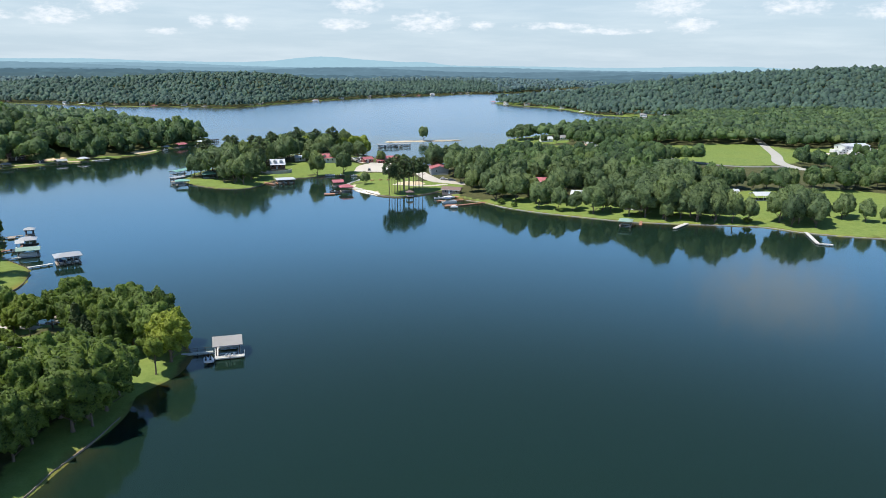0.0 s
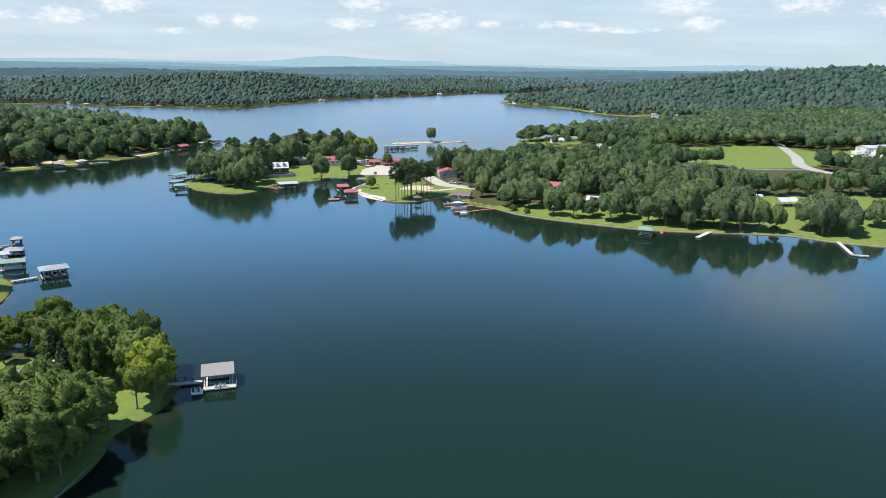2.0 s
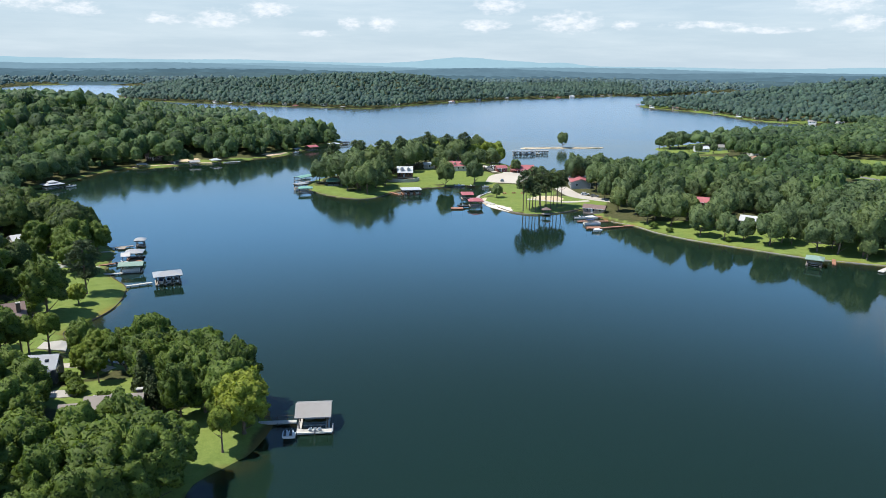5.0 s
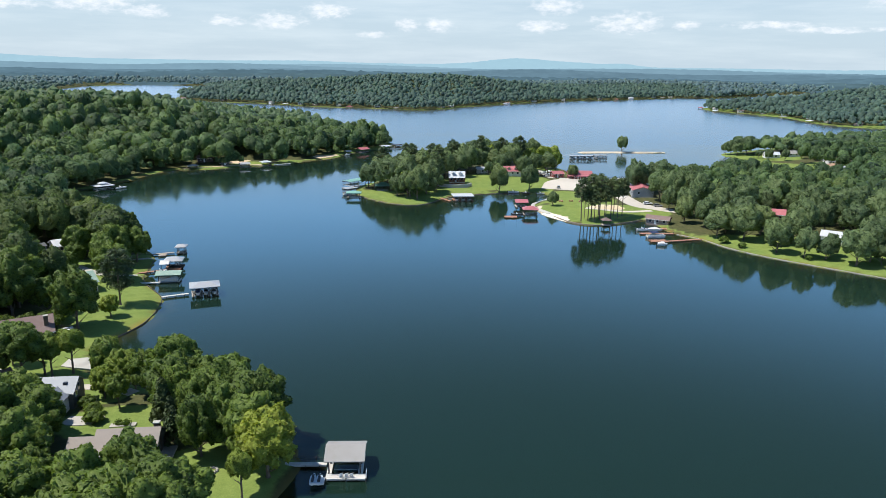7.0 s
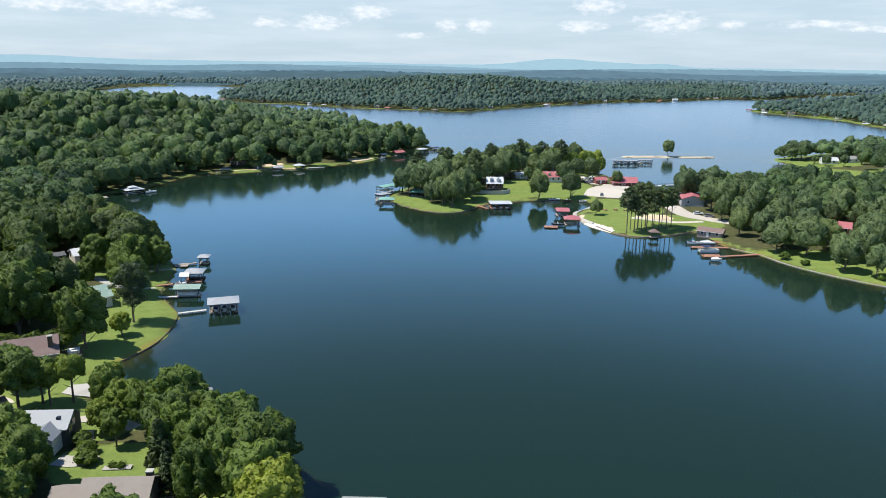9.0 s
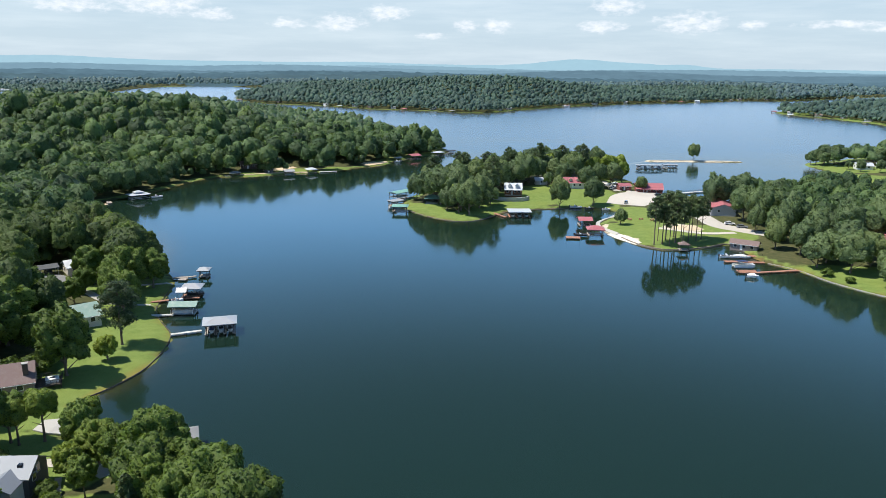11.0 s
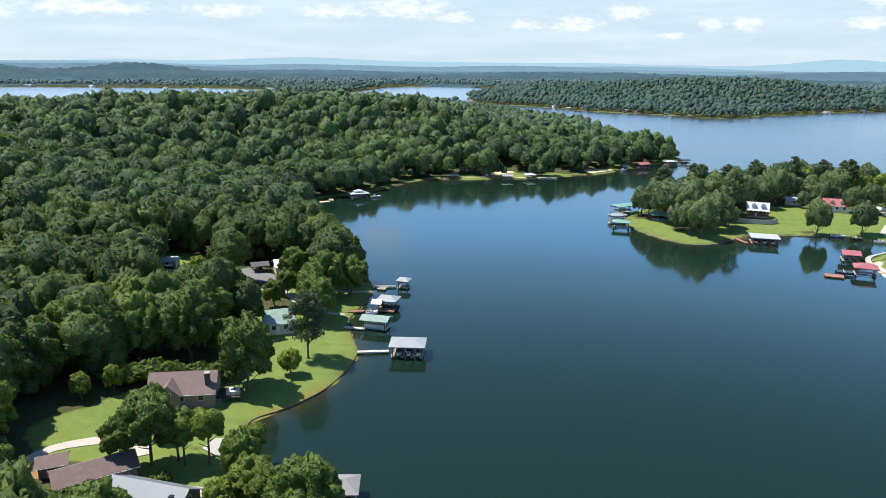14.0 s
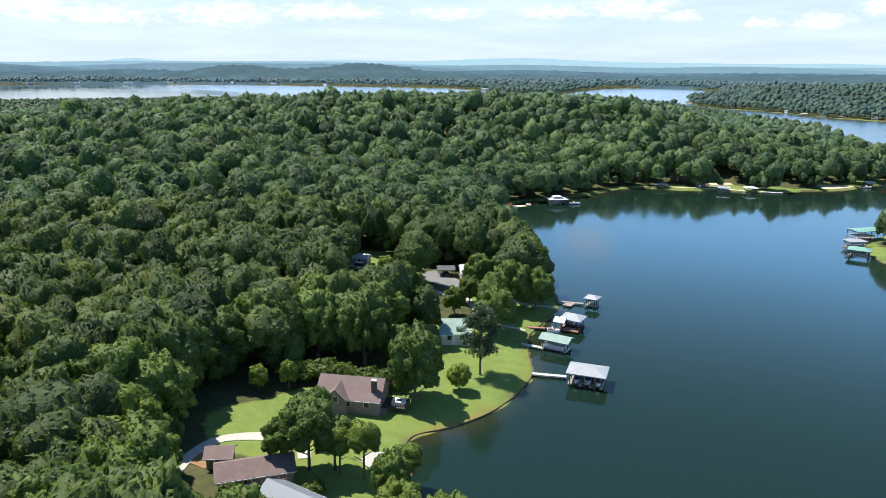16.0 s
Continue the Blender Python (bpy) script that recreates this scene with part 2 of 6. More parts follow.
def water_material():
    m, t, out = nodes_of("lake_water")
    pos = add(t, "ShaderNodeNewGeometry").outputs["Position"]
    mp = add(t, "ShaderNodeMapping", Vector=pos)
    mp.inputs["Rotation"].default_value = (0, 0, radians(35))
    mp.inputs["Scale"].default_value = (1.0, 0.45, 1.0)
    r1 = add(t, "ShaderNodeTexNoise", Vector=mp.outputs[0], Scale=0.11, Detail=2.0, Roughness=0.5).outputs["Fac"]
    lane = add(t, "ShaderNodeMapping", Vector=pos)
    lane.inputs["Rotation"].default_value = (0, 0, radians(-8))
    lane.inputs["Scale"].default_value = (0.35, 1.0, 1.0)
    calm = add(t, "ShaderNodeTexNoise", Vector=lane.outputs[0], Scale=0.011, Detail=4.0, Roughness=0.6).outputs["Fac"]
    yy = add(t, "ShaderNodeSeparateXYZ", Vector=pos).outputs[1]
    open_lake = t.nodes.new("ShaderNodeMapRange")      # the bay is sheltered, the wide lake behind the point is wind-ruffled
    open_lake.interpolation_type = "SMOOTHSTEP"
    open_lake.inputs[1].default_value, open_lake.inputs[2].default_value = 480.0, 900.0
    t.links.new(yy, open_lake.inputs[0])
    wind = t.nodes.new("ShaderNodeMath")
    wind.operation = "MULTIPLY_ADD"
    t.links.new(open_lake.outputs[0], wind.inputs[0])
    wind.inputs[1].default_value = 0.55
    t.links.new(calm, wind.inputs[2])
    amount = ramp(t, calm, ((0.35, (0.25, 0.25, 0.25)), (0.65, (1, 1, 1))))
    rough = ramp(t, wind.outputs[0], ((0.38, (0.065, 0.065, 0.065)), (0.62, (0.105, 0.105, 0.105)), (1.0, (0.21, 0.21, 0.21))))
    h = mixcol(t, 1.0, amount, r1, "MULTIPLY")
    bp = add(t, "ShaderNodeBump", Strength=0.006, Distance=0.16, Height=h)
    body = add(t, "ShaderNodeBsdfDiffuse", Color=(0.0112, 0.0305, 0.0212, 1))
    clear = add(t, "ShaderNodeBsdfTransparent", Color=(0.85, 0.75, 0.5, 1))
    under = add(t, "ShaderNodeMixShader", Fac=0.36)
    t.links.new(body.outputs[0], under.inputs[1])
    t.links.new(clear.outputs[0], under.inputs[2])
    gloss = add(t, "ShaderNodeBsdfGlossy", Color=(1, 1, 1, 1), Roughness=rough, Normal=bp.outputs[0])
    fr = add(t, "ShaderNodeFresnel", IOR=1.333, Normal=bp.outputs[0])
    mx = t.nodes.new("ShaderNodeMixShader")
    t.links.new(fr.outputs[0], mx.inputs[0])
    t.links.new(under.outputs[0], mx.inputs[1])
    t.links.new(gloss.outputs[0], mx.inputs[2])
    t.links.new(mx.outputs[0], out.inputs[0])
    return m


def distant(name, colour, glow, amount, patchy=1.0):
    """Land kilometres off, of woods, with blue haze put in as emission."""
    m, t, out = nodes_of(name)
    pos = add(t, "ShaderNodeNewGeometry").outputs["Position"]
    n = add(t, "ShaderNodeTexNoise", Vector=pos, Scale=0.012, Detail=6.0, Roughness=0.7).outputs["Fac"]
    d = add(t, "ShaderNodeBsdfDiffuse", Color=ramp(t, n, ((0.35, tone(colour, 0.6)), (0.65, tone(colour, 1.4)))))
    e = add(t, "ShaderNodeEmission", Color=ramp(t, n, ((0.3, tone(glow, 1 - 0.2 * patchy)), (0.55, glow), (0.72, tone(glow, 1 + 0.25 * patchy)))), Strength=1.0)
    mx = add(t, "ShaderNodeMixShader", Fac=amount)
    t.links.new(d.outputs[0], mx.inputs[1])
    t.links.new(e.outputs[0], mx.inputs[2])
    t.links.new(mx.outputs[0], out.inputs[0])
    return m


M_GROUND, M_WATER = ground_material(), water_material()
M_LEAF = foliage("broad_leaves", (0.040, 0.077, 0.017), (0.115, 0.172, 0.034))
# bluer copy of M_LEAF for trees across the water
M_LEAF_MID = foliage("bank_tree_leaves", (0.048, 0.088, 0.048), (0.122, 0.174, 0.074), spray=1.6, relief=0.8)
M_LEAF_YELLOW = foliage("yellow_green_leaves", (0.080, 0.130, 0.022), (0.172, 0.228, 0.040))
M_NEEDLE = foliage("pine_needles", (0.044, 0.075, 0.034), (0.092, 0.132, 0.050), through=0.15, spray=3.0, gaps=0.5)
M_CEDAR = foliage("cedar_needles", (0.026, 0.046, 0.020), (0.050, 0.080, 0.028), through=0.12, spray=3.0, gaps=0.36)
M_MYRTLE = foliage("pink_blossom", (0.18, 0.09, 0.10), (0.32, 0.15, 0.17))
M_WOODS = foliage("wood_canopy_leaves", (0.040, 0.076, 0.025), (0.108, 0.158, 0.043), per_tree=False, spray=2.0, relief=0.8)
# hill leaves: base colour shifted towards blue to carry some haze
M_HAZED_HILLWOODS = foliage("hazed_hill_wood_leaves", (0.046, 0.092, 0.042), (0.110, 0.176, 0.066), per_tree=False, spray=1.3, relief=0.9)
# farthest leaves: blue haze painted into base colour and sheen
M_HAZED_LASTWOODS = foliage("hazed_last_wood_leaves", (0.080, 0.140, 0.150), (0.105, 0.172, 0.175), per_tree=False, through=0.4, spray=0.3, haze_sheen=0.12, relief=0.4)
M_HAZED_FARWOODS = foliage("hazed_far_wood_leaves", (0.054, 0.104, 0.085), (0.082, 0.142, 0.106), per_tree=False, through=0.4, spray=0.45, haze_sheen=0.04, relief=0.6)
# back of the hill: haze again in a bluer, paler colour and faint sheen
M_HAZED_BACKWOODS = foliage("hazed_back_wood_leaves", (0.056, 0.106, 0.052), (0.115, 0.180, 0.074), per_tree=False, spray=0.8, haze_sheen=0.03, relief=0.4)
M_BARK = surface("grey_brown_bark", (0.13, 0.10, 0.075), 0.9, grain=6.0, bump=0.6)
M_PALE_METAL = surface("light_grey_metal_roof", (0.34, 0.35, 0.36), 0.45, 0.1, vary=0.1, ribs=("X", 3.2), dirt=(0.3, 0.29, 0.27), bump=0.1)
M_GREY_ROOF = surface("grey_shingle_roof", (0.25, 0.242, 0.232), 0.8, grain=7.0, vary=0.15, bump=0.3, dirt=(0.22, 0.21, 0.19))
M_TAUPE_ROOF = surface("taupe_shingle_roof", (0.255, 0.222, 0.196), 0.85, grain=7.0, vary=0.15, bump=0.3, dirt=(0.21, 0.19, 0.17))
M_WHITE_METAL = surface("white_metal_roof", (0.48, 0.50, 0.52), 0.4, vary=0.06, ribs=("X", 3.2), dirt=(0.6, 0.58, 0.54))
M_GALV = surface("grey_metal_roof", (0.17, 0.19, 0.215), 0.55, 0.1, vary=0.1, ribs=("X", 3.2), bump=0.08)
M_GREEN_METAL = surface("green_metal_roof", (0.16, 0.33, 0.27), 0.5, vary=0.15, ribs=("X", 3.2), dirt=(0.24, 0.34, 0.28))
M_PALE_GREEN = surface("faded_green_metal_roof", (0.20, 0.30, 0.25), 0.5, vary=0.12, ribs=("X", 3.2), bump=0.1, dirt=(0.4, 0.42, 0.36))
M_RED_METAL = surface("red_metal_roof", (0.37, 0.115, 0.125), 0.5, vary=0.15, ribs=("X", 3.2), dirt=(0.40, 0.20, 0.20))
M_TAN_ROOF = surface("tan_shingle_roof", (0.42, 0.27, 0.18), 0.8, grain=7.0, bump=0.3)
M_BROWN_ROOF = surface("purple_brown_shingle_roof", (0.175, 0.120, 0.108), 0.85, grain=7.0, vary=0.15, bump=0.3, dirt=(0.22, 0.18, 0.16))
M_WHITE = surface("white_paint", (0.66, 0.66, 0.65), 0.5, vary=0.06, dirt=(0.55, 0.53, 0.48))
M_CREAM = surface("cream_siding", (0.52, 0.48, 0.40), 0.7, vary=0.1, ribs=("Z", 4.0))
M_TAUPE = surface("taupe_siding", (0.24, 0.19, 0.17), 0.75, vary=0.12, ribs=("Z", 4.0))
M_SLATE = surface("dark_grey_siding", (0.075, 0.08, 0.085), 0.7, vary=0.12, ribs=("Z", 4.0))
M_REDWALL = surface("dark_red_siding", (0.23, 0.07, 0.06), 0.75, vary=0.15, ribs=("Z", 4.0))
M_GREYWALL = surface("grey_metal_siding", (0.30, 0.31, 0.32), 0.6, vary=0.1, ribs=("X", 4.0))
M_LOG = surface("brown_log_wall", (0.19, 0.085, 0.045), 0.75, vary=0.2, ribs=("Z", 3.0))
M_BRICK = surface("dark_brick", (0.09, 0.065, 0.055), 0.85, grain=8.0, bump=0.4)
M_GLASS = surface("dark_window_glass", (0.02, 0.025, 0.03), 0.08, vary=0.05)
M_DECK = surface("weathered_deck_boards", (0.34, 0.29, 0.24), 0.85, grain=5.0, vary=0.22, ribs=("Y", 5.0))
M_PALEDECK = surface("pale_deck_boards", (0.52, 0.50, 0.46), 0.8, grain=5.0, vary=0.14, ribs=("X", 5.0))
M_REDDECK = surface("reddish_stained_deck", (0.33, 0.16, 0.10), 0.8, grain=5.0, vary=0.2, ribs=("Y", 5.0))
M_POST = surface("dark_wet_timber", (0.07, 0.055, 0.045), 0.8, vary=0.25)
M_STEEL = surface("galvanised_steel", (0.45, 0.46, 0.47), 0.4, 0.7, vary=0.1)
M_WALL = surface("timber_and_concrete_seawall", (0.19, 0.155, 0.12), 0.9, grain=2.5, vary=0.35, bump=0.4)
M_CONCRETE = surface("pale_concrete", (0.38, 0.365, 0.33), 0.85, grain=2.0, blotch=0.12, vary=0.14, dirt=(0.38, 0.36, 0.31))
M_GRAVEL = surface("pale_gravel", (0.46, 0.42, 0.36), 0.95, grain=1.2, blotch=0.05, vary=0.18, bump=0.4, dirt=(0.36, 0.33, 0.28))
M_ASPHALT = surface("worn_grey_asphalt", (0.17, 0.17, 0.165), 0.9, grain=2.0, blotch=0.08, vary=0.2, dirt=(0.12, 0.12, 0.12))
M_SAND = surface("white_beach_sand", (0.66, 0.60, 0.50), 0.95, grain=1.0, vary=0.1, bump=0.3)
M_TAN_SAND = surface("tan_sand", (0.56, 0.43, 0.28), 0.95, grain=1.0, vary=0.12, bump=0.3)
M_CLAY = surface("orange_brown_clay", (0.29, 0.165, 0.075), 0.95, grain=1.0, vary=0.2, bump=0.3)
M_GEL = surface("white_gelcoat", (0.68, 0.68, 0.68), 0.2, vary=0.04)
M_NAVY = surface("navy_canvas", (0.02, 0.035, 0.10), 0.8, vary=0.2)
M_REDPAINT = surface("red_gelcoat", (0.5, 0.05, 0.05), 0.25, vary=0.05)
M_DARK = surface("black_vinyl", (0.03, 0.03, 0.032), 0.5, vary=0.2)
M_SILVER = surface("silver_car_paint", (0.42, 0.43, 0.44), 0.25, 0.5, vary=0.05)
M_STONE = surface("grey_riprap_stone", (0.33, 0.31, 0.28), 0.9, grain=3.0, vary=0.3, bump=0.5)

# ---- plan of the shores, in metres ----
SHORE_NEAR = ((-200, -500), (-165, -150), (-112, 0), (-82, 60), (-70, 98), (-68, 112), (-66, 122), (-65, 132), (-66, 143), (-63, 149),
              (-61, 156), (-62, 165), (-68, 173), (-79, 179), (-92, 182), (-104, 184), (-113, 185), (-121, 186), (-128, 189),
              (-130, 194), (-136, 200), (-135, 208), (-135, 218), (-138, 228), (-142, 236), (-146, 241), (-154, 247), (-160, 252),
              (-164, 257), (-168, 265), (-174, 276), (-184, 286), (-205, 299), (-230, 316), (-258, 332), (-290, 346))
SHORE_COVE = ((-306, 357), (-308, 374), (-305, 392), (-303, 413), (-305, 438), (-308, 458), (-302, 475), (-288, 484), (-275, 499),
              (-262, 512), (-250, 527), (-243, 547), (-234, 566), (-231, 590), (-228, 610), (-222, 632), (-215, 652), (-216, 668),
              (-230, 692), (-300, 750), (-400, 885), (-545, 1015), (-720, 1130), (-850, 1175), (-1010, 1150), (-1150, 1080),
              (-1290, 900), (-1350, 600), (-1400, 300), (-1350, 0), (-1400, -400))
SHORE_FAR = ((-2380, -400), (-2430, 0), (-2440, 300), (-2400, 650), (-2250, 950), (-2000, 1200), (-1760, 1385), (-1540, 1370), (-1420, 1260), (-1330, 1260), (-1300, 1380), (-1420, 1580), (-1530, 1780), (-1560, 1960),
             (-1440, 2060), (-1320, 2000), (-1170, 1840), (-1060, 1660), (-1010, 1500), (-930, 1370),
             (-820, 1262), (-700, 1240), (-618, 1216), (-540, 1188), (-460, 1190), (-405, 1182), (-353, 1164), (-318, 1215), (-305, 1275),
             (-270, 1380), (-224, 1480), (-130, 1640), (-49, 1716), (62, 1880), (138, 1905), (250, 2050), (420, 2320), (620, 2600),
             (720, 2560), (520, 2080), (330, 1800), (190, 1610), (130, 1500))
SHORE_RIGHT_BACK = ((101, 1454), (100, 1405), (119, 1352), (158, 1302), (202, 1228), (219, 1115), (262, 1071), (330, 1010), (300, 940),
                    (220, 860), (140, 800), (85, 740), (63, 710), (63, 690), (74, 660), (75, 640), (60, 606), (42, 572), (25, 532), (12, 513),
                    (0, 511), (-14, 519), (-28, 522), (-42, 526), (-50, 545), (-57, 566), (-70, 580), (-92, 590), (-113, 580), (-133, 550),
                    (-150, 510), (-161, 475), (-164, 452))
SHORE_POINT = ((-160, 437), (-155, 428), (-150, 421), (-134, 410), (-120, 406), (-112, 411), (-107, 426), (-104, 436), (-96, 445),
               (-88, 451), (-79, 457), (-69, 465), (-60, 466), (-52, 457), (-51, 447), (-55, 437), (-57, 428), (-55, 417), (-51, 409), (-44, 401),
               (-35, 390), (-26, 386), (-18, 389), (-9, 397), (-2, 405), (3, 403), (6, 391), (12, 379), (22, 372), (31, 360), (43, 350))
SHORE_RIGHT = ((59, 341), (81, 330), (91, 327), (108, 324), (131, 322), (146, 319), (159, 309), (175, 302), (190, 298), (260, 282),
               (420, 255), (800, 200), (1250, 50), (1250, -500))


def rounded(points, n=4):
    """A closed line through the points, rounded."""
    p = np.array(points, float)
    a, b, c, d = np.roll(p, 1, 0), p, np.roll(p, -1, 0), np.roll(p, -2, 0)
    rows = []
    for k in range(n):
        u = k / n
        rows.append(0.5 * (2 * b + (c - a) * u + (2 * a - 5 * b + 4 * c - d) * u * u + (3 * b - a - 3 * c + d) * u ** 3))
    return np.stack(rows, 1).reshape(-1, 2)


LAKE = rounded(SHORE_NEAR + SHORE_COVE + SHORE_FAR + SHORE_RIGHT_BACK + SHORE_POINT + SHORE_RIGHT)
SPIT = rounded(((-52, 672), (-30, 683), (-8, 689), (14, 696), (14, 701), (-8, 695), (-30, 689), (-53, 680)), 3)


def inside(px, py, poly):
    r = np.zeros(px.shape, bool)
    for (x0, y0), (x1, y1) in zip(poly, np.roll(poly, -1, 0)):
        if y0 == y1:
            continue
        hit = ((y0 > py) != (y1 > py)) & (px < (x1 - x0) * (py - y0) / (y1 - y0) + x0)
        r ^= hit
    return r


def edge_distance(px, py, poly):
    best = np.full(px.shape, 1e9)
    for (x0, y0), (x1, y1) in zip(poly, np.roll(poly, -1, 0)):
        dx, dy = x1 - x0, y1 - y0
        u = np.clip(((px - x0) * dx + (py - y0) * dy) / (dx * dx + dy * dy + 1e-9), 0, 1)
        best = np.minimum(best, (px - x0 - u * dx) ** 2 + (py - y0 - u * dy) ** 2)
    return np.sqrt(best)


def ashore(px, py):
    """Metres inland from the water's edge, negative over water."""
    d = edge_distance(px, py, LAKE)
    d = np.where(inside(px, py, LAKE), -d, d)
    s = edge_distance(px, py, SPIT)
    return np.maximum(d, np.where(inside(px, py, SPIT), s, -s))


def smooth(x, a, b):
    u = np.clip((x - a) / (b - a), 0, 1)
    return u * u * (3 - 2 * u)


# hills: x, y, height, spread in x and y
HILLS = ((-450, 580, 17, 150, 200), (-640, 560, 19, 230, 260), (-600, 280, 16, 220, 190), (-330, 250, 5, 120, 120),
         (-430, 1620, 33, 300, 220), (-800, 1600, 10, 300, 220), (40, 2350, 14, 360, 260), (-1250, 1900, 14, 420, 300),
         (1020, 1330, 58, 400, 380), (640, 1420, 26, 260, 300), (430, 1500, 12, 200, 250), (1500, 900, 30, 400, 500),
         (300, 800, 5, 240, 120))


def land_height(px, py, d=None):
    d = ashore(px, py) if d is None else d
    z = np.where(d < 0, np.maximum(-5.0, d * 0.22), np.minimum(d * 0.55, 0.7) + 0.04 * np.minimum(np.maximum(d - 1.5, 0), 60))
    up = smooth(d, 5, 190)
    for x, y, h, sx, sy in HILLS:
        z = z + up * h * np.exp(-((px - x) / sx) ** 2 - ((py - y) / sy) ** 2)
    z = z + up * 1.2 * np.sin(px * 0.021 + 1.3) * np.sin(py * 0.017 + 0.4)
    far = smooth(np.hypot(px, py), 2100, 4200)
    return z + far * (8 + 9 * np.sin(px * 0.0031 + 2) * np.cos(py * 0.0027 + 1)) * (d > 0)


def spot(x, y):
    """Height of the ground at one place."""
    return float(land_height(np.array([float(x)]), np.array([float(y)]))[0])


# lawns: centre, half lengths, turn; the rest of the land is woodland floor
LAWNS = ((-157, 187, 8, 13, 0), (-222, 243, 20, 13, -33), (88, 600, 36, 50, 0), (-146, 224, 15, 30, -10), (-140, 205, 9, 14, 0), (-165, 252, 12, 14, -40), (-180, 268, 10, 16, -50), (-166, 238, 18, 14, 0), (-146, 190, 12, 10, 0), (-152, 178, 14, 10, 30),
         (-100, 168, 14, 8, 20), (-76, 155, 17, 10, 60), (-68, 150, 7, 9, 0), (-70, 120, 6, 26, 0), (-118, 178, 10, 7, 0), (-130, 178, 12, 9, 0), (-84, 172, 8, 6, 0), (-243, 256, 12, 8, 20),
         (-130, 416, 30, 8, -25), (-103, 478, 20, 36, -10), (-80, 492, 24, 30, 0), (-62, 480, 10, 24, 0), (-145, 432, 14, 9, 30), (-118, 440, 12, 20, 0),
         (-45, 450, 13, 20, 0), (-30, 440, 14, 18, 0), (-38, 412, 18, 22, -20), (-20, 404, 18, 16, 10), (-5, 420, 16, 14, 0), (2, 400, 8, 10, 0), (-75, 550, 18, 14, 0),
         (45, 360, 26, 8, -30), (75, 340, 30, 7, -22), (105, 332, 30, 8, -6), (140, 332, 18, 10, 0), (90, 355, 75, 22, -12), (178, 345, 46, 44, 0), (205, 370, 50, 45, 0),
         (215, 575, 66, 62, 0), (250, 615, 52, 36, 30), (150, 610, 22, 20, 0), (320, 600, 50, 34, 20), (95, 680, 24, 20, 0), (70, 700, 14, 12, 0), (130, 640, 16, 14, 0),
         (-270, 512, 12, 12, -40), (-250, 535, 10, 9, 0), (-236, 572, 8, 14, 0), (-292, 488, 9, 8, 0), (-296, 374, 5, 7, 0), (270, 1080, 40, 16, 0), (350, 1060, 40, 14, 0), (130, 1420, 24, 60, 0), (190, 1270, 14, 50, 20))
SANDS = ((-43, 398, 8, 4.5, -38), (-53, 412, 2.6, 13, 8), (-20, 424, 9, 6, 10), (-22, 690, 60, 7, 20), (-280, 512, 6, 3, 0), (-243, 570, 4, 8, 0))


def patches(px, py, rows, soft):
    v = np.zeros(px.shape)
    for x, y, a, b, turn in rows:
        c, s = math.cos(radians(turn)), math.sin(radians(turn))
        u, w = (px - x) * c + (py - y) * s, -(px - x) * s + (py - y) * c
        v = np.maximum(v, np.clip((1.0 - np.hypot(u / a, w / b)) * soft + 0.5, 0, 1))
    return v


def mesh_object(name, verts, faces, material, attrs=None, smooth_shade=True):
    """One mesh from arrays of corners and of equal-sided faces."""
    me = bpy.data.meshes.new(name)
    verts, faces = np.asarray(verts, np.float32), np.asarray(faces, np.int32)
    me.vertices.add(len(verts))
    me.vertices.foreach_set("co", verts.ravel())
    me.loops.add(faces.size)
    me.loops.foreach_set("vertex_index", faces.ravel())
    me.polygons.add(len(faces))
    me.polygons.foreach_set("loop_start", np.arange(0, faces.size, faces.shape[1], dtype=np.int32))
    me.polygons.foreach_set("use_smooth", np.full(len(faces), smooth_shade, dtype=bool))
    for key, values in (attrs or {}).items():
        me.attributes.new(key, "FLOAT", "POINT").data.foreach_set("value", np.asarray(values, np.float32))
    me.update(calc_edges=True)
    me.materials.append(material)
    return new(name, me)


def steps(*spans):
    r = [spans[0][0]]
    for a, b, s in spans:
        n = max(1, round((b - a) / s))
        r += [a + (b - a) * k / n for k in range(1, n + 1)]
    return np.array(r)


gx = steps((-4600, -2200, 160), (-2200, -900, 32), (-900, -330, 12), (-330, 260, 3.1), (260, 700, 10), (700, 1800, 36), (1800, 4600, 170))
gy = steps((-900, 60, 40), (60, 95, 5), (95, 330, 2.6), (330, 710, 3.8), (710, 1500, 14), (1500, 2600, 30), (2600, 4600, 150))
GX, GY = np.meshgrid(gx, gy)
GD = ashore(GX, GY)
GZ = land_height(GX, GY, GD)
nx, ny = len(gx), len(gy)
idx = np.arange(nx * ny).reshape(ny, nx)
quads = np.stack([idx[:-1, :-1], idx[:-1, 1:], idx[1:, 1:], idx[1:, :-1]], -1).reshape(-1, 4)
lawn = patches(GX, GY, LAWNS, 3.0)
away = np.hypot(GX, GY) > 620
shore_grass = ((GD > 0) & (GD < np.where(away, 14, 5))) * 0.55
ground = mesh_object("ground", np.stack([GX, GY, GZ], -1).reshape(-1, 3), quads, M_GROUND,
                     {"lawn": np.maximum(lawn, shore_grass).ravel(), "sand": patches(GX, GY, SANDS, 3.0).ravel(), "bed": np.where(away, smooth(-GD, 4, 24), smooth(-GD, -0.2, 0.6)).ravel(), "deep": smooth(-GD, 0.8, 5.0).ravel()})
tagged(ground, "mown lawns, woodland floor and lake bed", "ground", kind="structure")
wx, wy = steps((-4500, -600, 650), (-600, 500, 110), (500, 4500, 660)), steps((-800, 0, 400), (0, 900, 90), (900, 3000, 350))
WX, WY = np.meshgrid(wx, wy)
wi = np.arange(WX.size).reshape(WX.shape)
